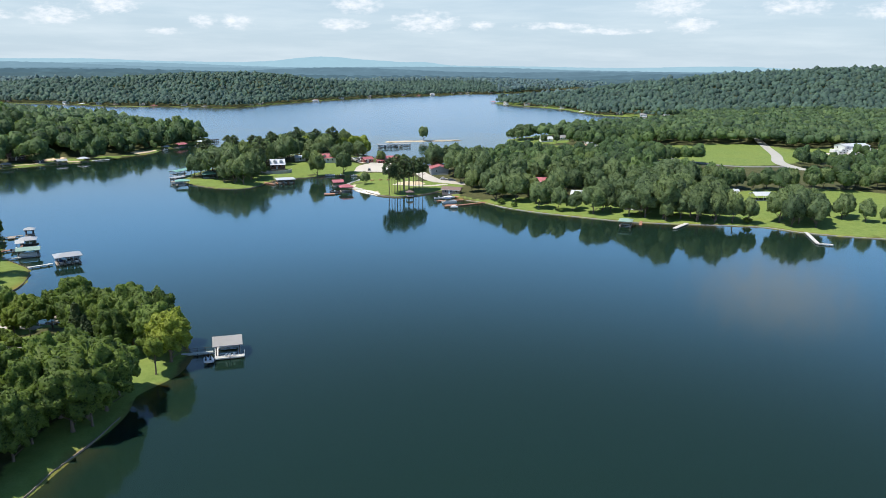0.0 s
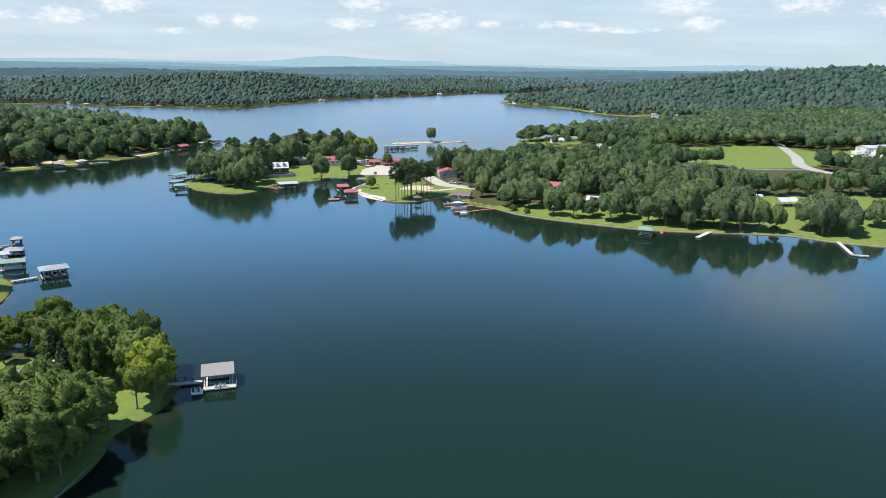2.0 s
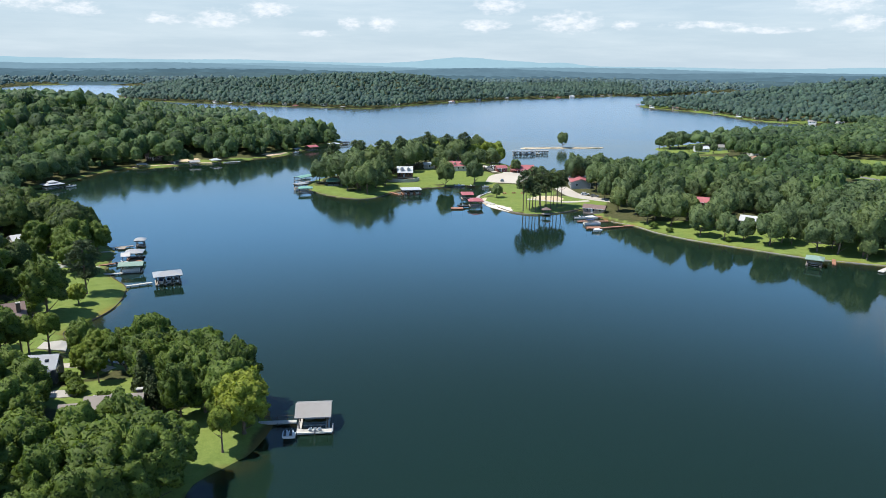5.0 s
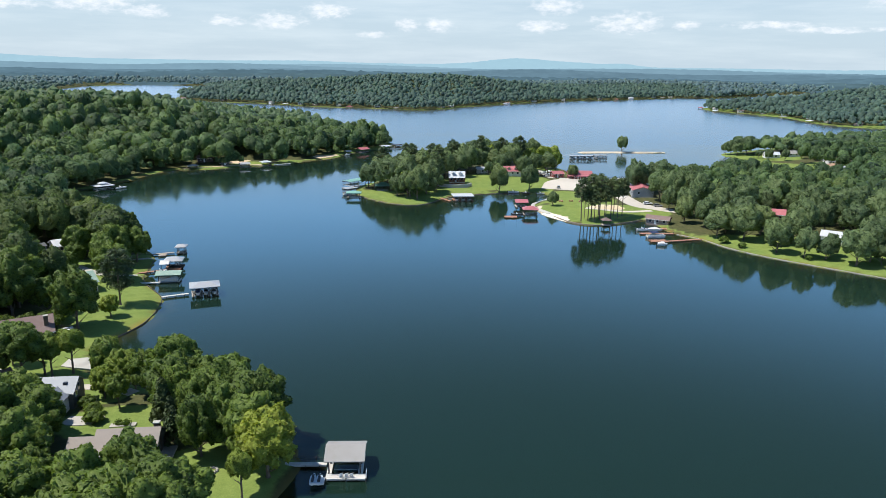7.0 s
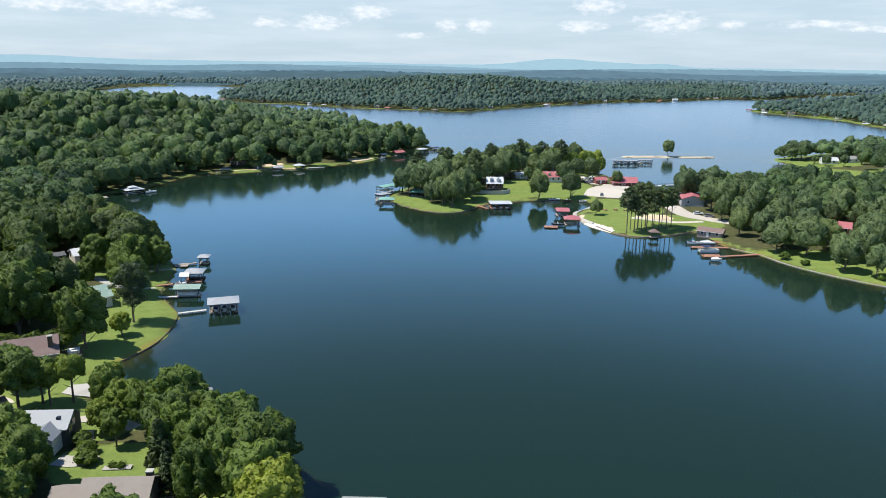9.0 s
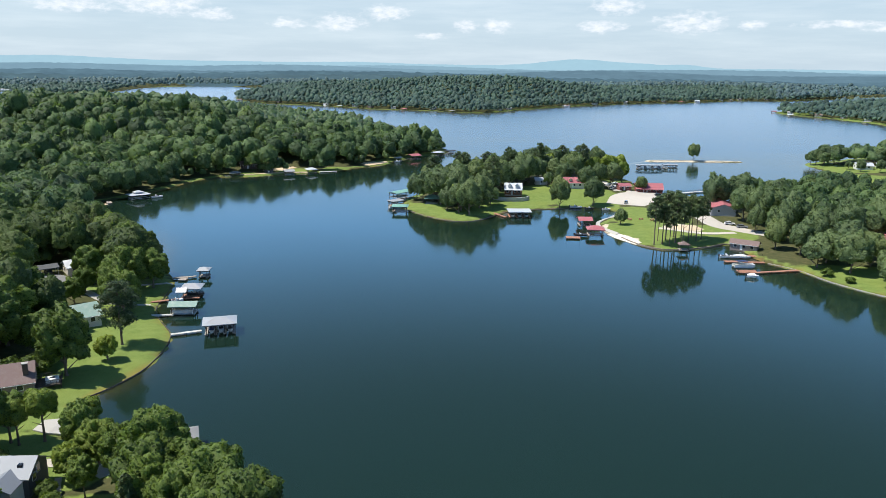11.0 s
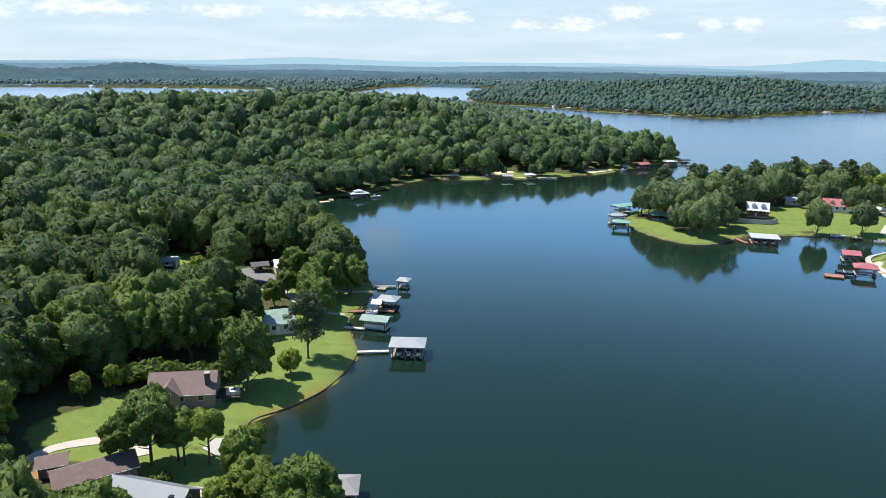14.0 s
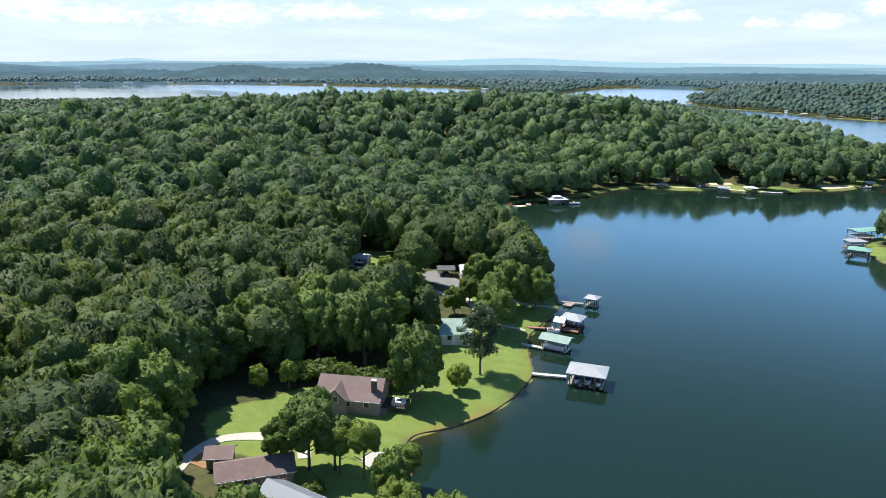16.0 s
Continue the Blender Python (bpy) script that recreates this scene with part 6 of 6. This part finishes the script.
planks(bw, 5.1, 7.5, -3.7, 2.0, .4, M_DECK)
house(-170.6, 236.0, -32, 7.2, 9.5, 3.0, 2.2, M_CREAM, M_PALE_GREEN, "cream cottage with a faded green metal roof", windows=2).rotation_euler.z += radians(90)
house(-209.0, 273.5, 58, 10.5, 8, 3.0, 1.6, M_CREAM, M_WHITE_METAL, "cream house under a white metal roof")
cp = thing("carport", pose(-216.5, 266.5, spot(-216.5, 266.5), 0, 0, 58), "dark arched carport over a parking place", "carport")
part("roof", gable_roof(5.5, 5.0, 2.5, .8, .3), M_SLATE, cp)
posts_under(cp, [(-2.6, -2.3), (2.6, -2.3), (-2.6, 2.3), (2.6, 2.3)], -.5, 2.4, .08, M_STEEL)
car(-216.5, 266.5, 150, M_DARK, "dark car under the carport")
car(-234.0, 244.5, 40, M_WHITE, "white van in a woodland clearing", 1.25)
car(-229.0, 241.0, 40, M_SILVER, "silver car in a woodland clearing")
house(-239.5, 247.0, 40, 6, 4, 2.3, .9, M_GREYWALL, M_PALE_METAL, "small grey shed in a clearing", "shed", windows=1)
bed = thing("flower_bed", pose(-100, 166.6, spot(-100, 166.6), 0, 0, 25), "pale raised flower bed in the lawn", "flower bed")
part("edging", one_box(-2.4, 2.4, -.7, .7, -.2, .25), M_STONE, bed)
v, f = crown_arrays(91, 1.0, 2.0, .2, 8, 160, .22)
pl = mesh_object("plants", v * np.array([1.0, .32, 1.0]), f, M_LEAF, smooth_shade=False)
pl.parent = bed
ring = thing("fire_pit", pose(-74.5, 157.5, spot(-74.5, 157.5), 0, 0, 0), "low ring of pale stones on the lawn", "fire pit")
for k in range(10):
    a = k * .628
    part("stone", one_box(.8 * math.cos(a) - .2, .8 * math.cos(a) + .2, .8 * math.sin(a) - .2, .8 * math.sin(a) + .2, -.1, .3), M_STONE, ring)

# ---- wooded point across the water ----
h1 = house(-110.2, 473.5, 16, 9, 7.5, 3.2, 2.8, M_LOG, M_WHITE_METAL, "brown log house with a white metal roof and dormers", windows=4, lift=1.2)
for u in (-2.0, 2.0):
    dm = part("dormer", gable_walls(2.4, 1.7, 5.3, .6, 4.4), M_WHITE, h1)
    dm.matrix_local = pose(u, -2.4, 0, 0, 0, 90)
    dr = part("dormer_roof", gable_roof(2.5, 1.8, 5.32, .7, .25), M_WHITE_METAL, h1)
    dr.matrix_local = pose(u, -2.3, 0, 0, 0, 90)
part("porch_roof", shell([(-4.8, -6.0, 2.9), (4.8, -6.0, 2.9), (4.8, -3.9, 3.35), (-4.8, -3.9, 3.35), (-4.8, -6.0, 2.75), (4.8, -6.0, 2.75), (4.8, -3.9, 3.2), (-4.8, -3.9, 3.2)],
                         ((0, 1, 2, 3), (7, 6, 5, 4), (0, 4, 5, 1), (1, 5, 6, 2), (3, 2, 6, 7), (0, 3, 7, 4))), M_WHITE_METAL, h1)
posts_under(h1, [(u, -5.8) for u in (-4.5, -1.6, 1.6, 4.5)], -1, 2.8, .12, M_LOG)
planks(h1, -4.6, 4.6, -6.0, -3.8, .1, M_DECK)
seawall(((-120, 461), (-114, 459), (-107, 459.5), (-101.5, 463), (-100, 468)), "curved pale stone terrace wall", M_CONCRETE, .6, 3.4)
house(-104, 517, 20, 7, 5, 2.6, 1.2, M_CREAM, M_WHITE_METAL, "small cream shed with a white roof", "shed", windows=1)
rh = house(-84, 512, 22, 11, 8.5, 3.2, 2.6, M_CREAM, M_RED_METAL, "cream house with a red metal roof and dormers")
for u in (-2.2, 2.2):
    dm = part("dormer", gable_walls(2.2, 1.5, 4.9, .6, 4.0), M_CREAM, rh)
    dm.matrix_local = pose(u, -2.5, 0, 0, 0, 90)
    dr = part("dormer_roof", gable_roof(2.3, 1.6, 4.92, .7, .2), M_RED_METAL, rh)
    dr.matrix_local = pose(u, -2.4, 0, 0, 0, 90)
house(-79, 562, 60, 11, 7, 2.6, 1.8, M_CREAM, M_TAN_ROOF, "cottage with a pale tan roof")
house(-90, 540, 10, 9, 7, 2.8, 2.0, M_GREYWALL, M_GREY_ROOF, "grey cottage among trees")
gz = thing("pavilion", pose(-145, 440, spot(-145, 440), 0, 0, 20), "open garden pavilion with a green roof", "pavilion")
part("roof", hip_roof(7, 6, 2.8, 1.6, .6), M_GREEN_METAL, gz)
posts_under(gz, [(u, v) for u in (-3.3, 0, 3.3) for v in (-2.8, 2.8)], -.4, 2.8, .12)
part("floor_slab", one_box(-3.5, 3.5, -3, 3, -.4, .12), M_CONCRETE, gz)
lb = house(-42, 525, 12, 15, 8, 3.0, 2.0, M_REDWALL, M_RED_METAL, "long red-roofed marina building with a porch", windows=5)
part("porch_roof", shell([(-7.8, -7.2, 2.3), (7.8, -7.2, 2.3), (7.8, -4.2, 2.8), (-7.8, -4.2, 2.8), (-7.8, -7.2, 2.15), (7.8, -7.2, 2.15), (7.8, -4.2, 2.65), (-7.8, -4.2, 2.65)],
                         ((0, 1, 2, 3), (7, 6, 5, 4), (0, 4, 5, 1), (1, 5, 6, 2), (3, 2, 6, 7), (0, 3, 7, 4))), M_RED_METAL, lb)
posts_under(lb, [(u, -7.0) for u in (-7.4, -3.7, 0, 3.7, 7.4)], -1, 2.2, .1, M_WHITE)
house(-56, 522, 30, 7, 5.5, 2.5, 1.3, M_REDWALL, M_RED_METAL, "small red-roofed shop beside the marina", windows=2)
house(-3.5, 463, 96, 18, 11, 3.6, 1.8, M_GREYWALL, M_RED_METAL, "grey metal shed with a red roof", "storage_shed", windows=4)
house(4.6, 398.5, -14, 10.2, 5.0, 2.4, 1.2, M_TAUPE, M_BROWN_ROOF, "low brown-roofed boat shed at the water", "boat_shed", windows=3, z=.4)
boathouse(-95.6, 428.6, 22, 10.5, 8.4, M_WHITE_METAL, "flat white-roofed boat dock with three slips", 2.9, .2, "flat", M_REDDECK, 3, .4)
gangway(-109.6, 430.6, -100.6, 422.6, 1.6, M_REDDECK, "reddish gangway to the white dock")
for u in (-3.3, 0, 3.3):
    p = pose(-95.6, 428.6, 0, 0, 0, 22) @ Vector((u, -.6, 0))
    boat(p.x, p.y, 22 - 90, 6, 2.2, M_GEL, M_DARK if u else None, .3, "motor boat under the white roof")
boathouse(-153.6, 417.8, 20, 7.2, 5.4, M_GREEN_METAL, "green-roofed boathouse off the point", 3.0, .9, "hip", M_DECK, 1, .5)
two = boathouse(-165.0, 447.0, 70, 14, 6.0, M_GREEN_METAL, "two-storey boat dock with green and grey roofs", 4.9, .5, "gable", M_DECK, 2, .4)
planks(two, -6.8, 2, -2.9, 2.9, 2.7, M_PALEDECK)
rail(two, -6.8, -2.9, 2, -2.9, 2.7, M_WHITE, 6)
boathouse(-161.5, 431.0, 60, 7, 5.0, M_PALE_METAL, "grey-roofed boat shelter beside the green docks", 2.8, .3, "flat", M_DECK, 1, .3)
pontoon(-159.0, 424.0, 40, 6.5, 2.4, .25, M_DARK, "pontoon boat with a dark canopy by the point")
boathouse(-62.8, 420.6, 18, 5.8, 6.6, M_RED_METAL, "red-roofed boathouse with dark sides", 3.1, 1.0, "gable", M_DECK, 2, .4)
boathouse(-55.2, 401.8, 14, 6.8, 5.8, M_RED_METAL, "red-roofed boathouse beside the beach", 3.2, 1.3, "hip", M_DECK, 1, .5)
wf = thing("swim_platform", pose(-63.2, 392.5, 0, 0, 0, 14), "low brown wooden swim platform", "platform")
planks(wf, -3, 3, -2, 2, .55, M_REDDECK)
posts_under(wf, [(-2.8, -1.8), (2.8, -1.8), (2.8, 1.8), (-2.8, 1.8)], -4, .6)
boat(-60.6, 397.5, 10, 5.5, 2.1, M_DARK, None, .1, "dark boat beside the swim platform")
boat(-73.5, 461.0, 10, 6.0, 2.2, M_GEL, None, .05, "white boat moored by the lawn")
boat(-66.0, 459.5, 25, 4.6, 1.9, M_DARK, None, .05, "dark boat moored by the lawn")
boat(-58.0, 460.5, 15, 4.2, 1.6, M_GEL, None, .05, "small white boat at the cove's end")
for k, (bx, by, a) in enumerate(((-62, 520, 70), (-61, 527, 70), (-59.5, 533, 75), (-63, 538, 60), (-57, 528, 70), (-66, 531, 65), (-55, 535, 70))):
    boat(bx, by, a, 6.4, 2.3, M_GEL, M_WHITE if k % 2 else None, spot(bx, by) + .35, "white boat stored on the marina yard")
for cx, cy, a, p in ((-35, 508, 20, M_DARK), (0, 438, 10, M_WHITE), (5, 434, 10, M_SILVER), (-50, 478, 100, M_SILVER)):
    car(cx, cy, a, p, "parked car on pale gravel")
for tx, ty in ((-44, 436), (-39, 438), (-34, 437)):
    tb = thing("picnic_table", pose(tx, ty, spot(tx, ty), 0, 0, 25), "brown wooden picnic table on the lawn", "table", "picnic tables")
    part("tabletop", one_box(-.95, .95, -.4, .4, .72, .78), M_REDDECK, tb)
    for s in (-1, 1):
        part("bench", one_box(-.95, .95, s * .75 - .14, s * .75 + .14, .42, .47), M_REDDECK, tb)
        part("leg", one_box(s * .65 - .05, s * .65 + .05, -.75, .75, -.1, .72), M_REDDECK, tb)
gb = thing("lakeside_gazebo", pose(-18.5, 387.8, .5, 0, 0, 20), "small open hut with a shingle roof at the water", "gazebo")
part("roof", hip_roof(3.4, 3.0, 2.4, 1.1, .4, .1), M_BROWN_ROOF, gb)
posts_under(gb, [(-1.5, -1.3), (1.5, -1.3), (1.5, 1.3), (-1.5, 1.3)], -1.5, 2.4, .1)
planks(gb, -1.8, 1.8, -1.6, 1.6, .25, M_DECK)
mar = boathouse(-49, 630, 18, 18, 5, M_PALE_METAL, "long marina dock under white and dark roofs", 2.8, .2, "flat", M_DECK, 6, .3)
mar2 = boathouse(-35, 640, 18, 10, 4.5, M_GREYWALL, "open marina pier with dark roof", 2.6, .2, "flat", M_DECK, 4, .3)
for u in range(5):
    boat(-56 + u * 4.6, 628.5 + u * 1.6, -72, 5.8, 2.1, M_GEL, M_NAVY if u % 2 else None, .2, "motor boat in a marina slip")
gangway(-28, 524, -10, 541, 2.0, M_PALEDECK, "pale marina pier with mooring arches", True)
# cove between the pines and the opposite bank
gangway(21.5, 371.5, 5.0, 361.5, 1.5, M_REDDECK, "reddish gangway with dark pilings")
for cx, cy, a, w, d in ((6.5, 387.5, 18, 9, 2), (4.0, 363.5, 20, 7, 3.5), (-1, 376, 18, 5, 2.4), (7, 378, 18, 8, 1.6)):
    pf = thing("floating_dock", pose(cx, cy, 0, 0, 0, a), "brown floating dock beside the boat shed", "platform", "floating docks")
    planks(pf, -w / 2, w / 2, -d / 2, d / 2, .5, M_REDDECK)
    posts_under(pf, [(-w / 2 + .2, 0), (w / 2 - .2, 0)], -4, 1.2)
pontoon(3.0, 370.0, 20, 7.5, 2.6, .25, M_NAVY, "pontoon boat with a navy canopy")
boat(3.0, 384.0, 8, 6.4, 2.3, M_GEL, M_GEL, .05, "white covered boat beside the shed")
boat(5.5, 357.0, 10, 4.0, 1.8, M_GEL, M_GEL, .05, "small white boat off the gangway")
boat(-2.0, 382.5, 10, 6.0, 2.2, M_GEL, None, .05, "white motor boat at the floating dock")

# ---- opposite bank and meadow ----
boathouse(83.0, 319.0, -20, 5.4, 6.0, M_PALE_GREEN, "faded green-roofed boathouse on the opposite bank", 2.9, .9, "hip", M_DECK, 1, .4)
gangway(92.5, 328, 90, 319.5, 1.3, M_REDDECK, "short brown pier on the opposite bank")
gangway(113.5, 325.5, 103.5, 313.5, 1.9, M_PALEDECK, "white plank pier on the opposite bank")
gangway(160.0, 308.5, 154.6, 287.0, 1.5, M_PALEDECK, "white pier with a short end arm")
gangway(154.6, 287.0, 160.0, 285.6, 1.5, M_PALEDECK, "white arm of the meadow pier")
pv = thing("pavilion", pose(168, 375, spot(168, 375), 0, 0, 5), "white-roofed open picnic pavilion in the meadow", "pavilion")
part("roof", gable_roof(9, 6.5, 3.0, 1.3, .5), M_WHITE_METAL, pv)
posts_under(pv, [(u, v) for u in (-4.2, 0, 4.2) for v in (-3, 3)], -.4, 3.0, .1, M_WHITE)
part("floor_slab", one_box(-4.6, 4.6, -3.3, 3.3, -.4, .1), M_CONCRETE, pv)
for u in (-2.4, .2, 2.4):
    tb = thing("picnic_table", pose(168 + u, 375, spot(168, 375) + .1, 0, 0, 90), "dark picnic table under the pavilion", "table", "picnic tables")
    part("tabletop", one_box(-.95, .95, -.4, .4, .72, .78), M_POST, tb)
    for s in (-1, 1):
        part("bench", one_box(-.95, .95, s * .75 - .14, s * .75 + .14, .42, .47), M_POST, tb)
        part("leg", one_box(s * .65 - .05, s * .65 + .05, -.75, .75, 0, .72), M_POST, tb)
house(161, 392, 0, 3, 2.4, 2.0, .7, M_WHITE, M_WHITE_METAL, "tiny white well house in the meadow", "shed", windows=0, door=True)
house(73.5, 375, -18, 11, 6, 2.8, 1.6, M_WHITE, M_WHITE_METAL, "white lake cottage among the trees")
house(56, 414, -10, 9, 7, 2.8, 1.8, M_REDWALL, M_RED_METAL, "dark red cottage in the wood")
house(95, 352, -15, 9, 6, 2.6, 1.6, M_SLATE, M_BROWN_ROOF, "dark cottage under trees")
for hx, hy, a, r in ((96, 680, 10, M_WHITE_METAL), (112, 688, 20, M_GREY_ROOF), (131, 640, 30, M_WHITE_METAL), (128, 590, 10, M_WHITE_METAL), (146, 628, 15, M_GREY_ROOF), (160, 636, 5, M_WHITE_METAL), (120, 604, 40, M_TAN_ROOF)):
    house(hx, hy, a, 11, 7, 2.6, 1.8, M_WHITE, r, "white cottage beyond the meadow", windows=2)
for k in range(9):
    caravan(326 + (k % 5) * 11, 590 + (k // 5) * 12 + (k % 5) * 3.5, 20 + 70 * (k % 2), 8.5)
house(352, 622, 15, 26, 12, 4.0, 1.6, M_WHITE, M_WHITE_METAL, "long white storage building by the yard", "storage_shed", windows=5)

# ---- bank under the hill ----
house(-303, 507, 40, 10, 7, 2.8, 1.8, M_BRICK, M_BROWN_ROOF, "brick house half hidden by trees")
house(-284, 502, 45, 5, 4, 2.4, 1.2, M_SLATE, M_GREY_ROOF, "small dark hut above the path", "shed", windows=1)
boathouse(-296.5, 482.5, 40, 6.0, 5.0, M_GREY_ROOF, "grey hip-roofed boat dock in the cove", 2.6, .9, "hip", M_DECK, 1, .6)
tier = boathouse(-296.5, 396.5, 62, 9.0, 7.0, M_WHITE_METAL, "white two-tier roofed boat dock", 2.6, .6, "hip", M_PALEDECK, 1, .7)
part("upper_roof", hip_roof(4.2, 3.4, 3.7, .8, .4), M_WHITE_METAL, tier)
posts_under(tier, [(-2, -1.6), (2, -1.6), (2, 1.6), (-2, 1.6)], 2.7, 3.8, .1, M_WHITE)
boat(-289.5, 402.5, 62, 6.2, 2.2, M_GEL, None, .05, "white boat beside the two-tier dock")
pontoon(-298.0, 366.0, 65, 6.0, 2.3, .25, M_REDPAINT, "pontoon boat with a red canopy")
gangway(-303, 382, -298.5, 378.5, 2.4, M_DECK, "short grey jetty in the cove")
boathouse(-269.5, 503.5, 42, 6.4, 5.2, M_GREYWALL, "dark-roofed boathouse at the path's end", 2.6, .9, "gable", M_DECK, 1, .4)
boathouse(-259.8, 515.5, 48, 6.0, 5.2, M_WHITE_METAL, "white-roofed boathouse on the bank", 2.8, 1.0, "hip", M_DECK, 1, .6)
gangway(-255.8, 519.5, -246.5, 527.0, 2.0, M_PALEDECK, "white pier along the bank")
boathouse(-225.0, 613.0, 64, 9.0, 6.5, M_RED_METAL, "red-roofed boathouse near the headland", 3.0, 1.2, "gable", M_DECK, 2, .5)
boathouse(-215.0, 641.0, 64, 8.0, 6.0, M_WHITE_METAL, "white-roofed boathouse at the headland", 2.9, .9, "hip", M_DECK, 2, .5)
boathouse(-231.5, 597.0, 60, 5.0, 4.0, M_PALE_METAL, "small pale-roofed boat shelter", 2.6, .7, "gable", M_DECK, 1, .4)
boathouse(-211.0, 659.0, 64, 9.0, 4.5, M_DARK, "dark-roofed pier at the headland", 2.4, .3, "flat", M_DECK, 3, .3)
boat(-229.0, 590.0, 60, 5.5, 2.0, M_GEL, None, .05, "white boat near the small shelter")

# ---- far banks ----
FAR_HOUSES = ((-640, 1232), (-575, 1216), (-545, 1212), (-500, 1206), (-430, 1206), (-330, 1240), (-318, 1262), (-250, 1420), (-215, 1520), (-165, 1600), (-95, 1690), (-30, 1745), (20, 1850), (60, 1898), (120, 1930),
              (116, 1380), (125, 1440), (150, 1330), (180, 1300), (205, 1262), (228, 1200), (236, 1130), (262, 1092), (290, 1060), (320, 1050), (360, 1040), (-760, 1272), (-860, 1292), (-960, 1330), (-1100, 1372), (-1250, 1412))
for k, (hx, hy) in enumerate(FAR_HOUSES):
    hm = (M_WHITE, M_CREAM, M_TAUPE, M_WHITE)[k % 4]
    house(hx, hy, (k * 37) % 60 - 30, 8 + k % 3, 6.5, 3.0, 1.8, hm, (M_GREY_ROOF, M_WHITE_METAL, M_BROWN_ROOF, M_GREY_ROOF, M_PALE_METAL)[k % 5], "small lake house on the far bank", "lake_house", windows=2)
for k, (hx, hy) in enumerate(((-1480, 1435), (-1530, 1425), (-1590, 1400), (-1700, 1370), (-1420, 1440), (-1800, 1330), (-1900, 1275), (-2060, 1150), (-2200, 1040), (-2290, 940), (-2380, 780), (-2415, 660), (-2440, 520), (-2455, 400))):
    house(hx, hy, k * 25, 18 + 6 * (k % 3), 11, 4.0, 1.6, M_WHITE, M_WHITE_METAL, "low white building beside the water", "waterside_hall", windows=4)
for k, (hx, hy, a) in enumerate(((-600, 1207, 90), (-470, 1180, 80), (-385, 1170, 70), (-250, 1400, 20), (-60, 1695, 50), (40, 1845, 60), (112, 1330, 200), (95, 1420, 180), (195, 1218, 210), (215, 1140, 180))):
    boathouse(hx, hy, a, 8, 7, (M_WHITE_METAL, M_RED_METAL, M_GREY_ROOF)[k % 3], "small roofed boat dock on the far bank", 3.0, 1.0, "hip", M_DECK, 1, .5)
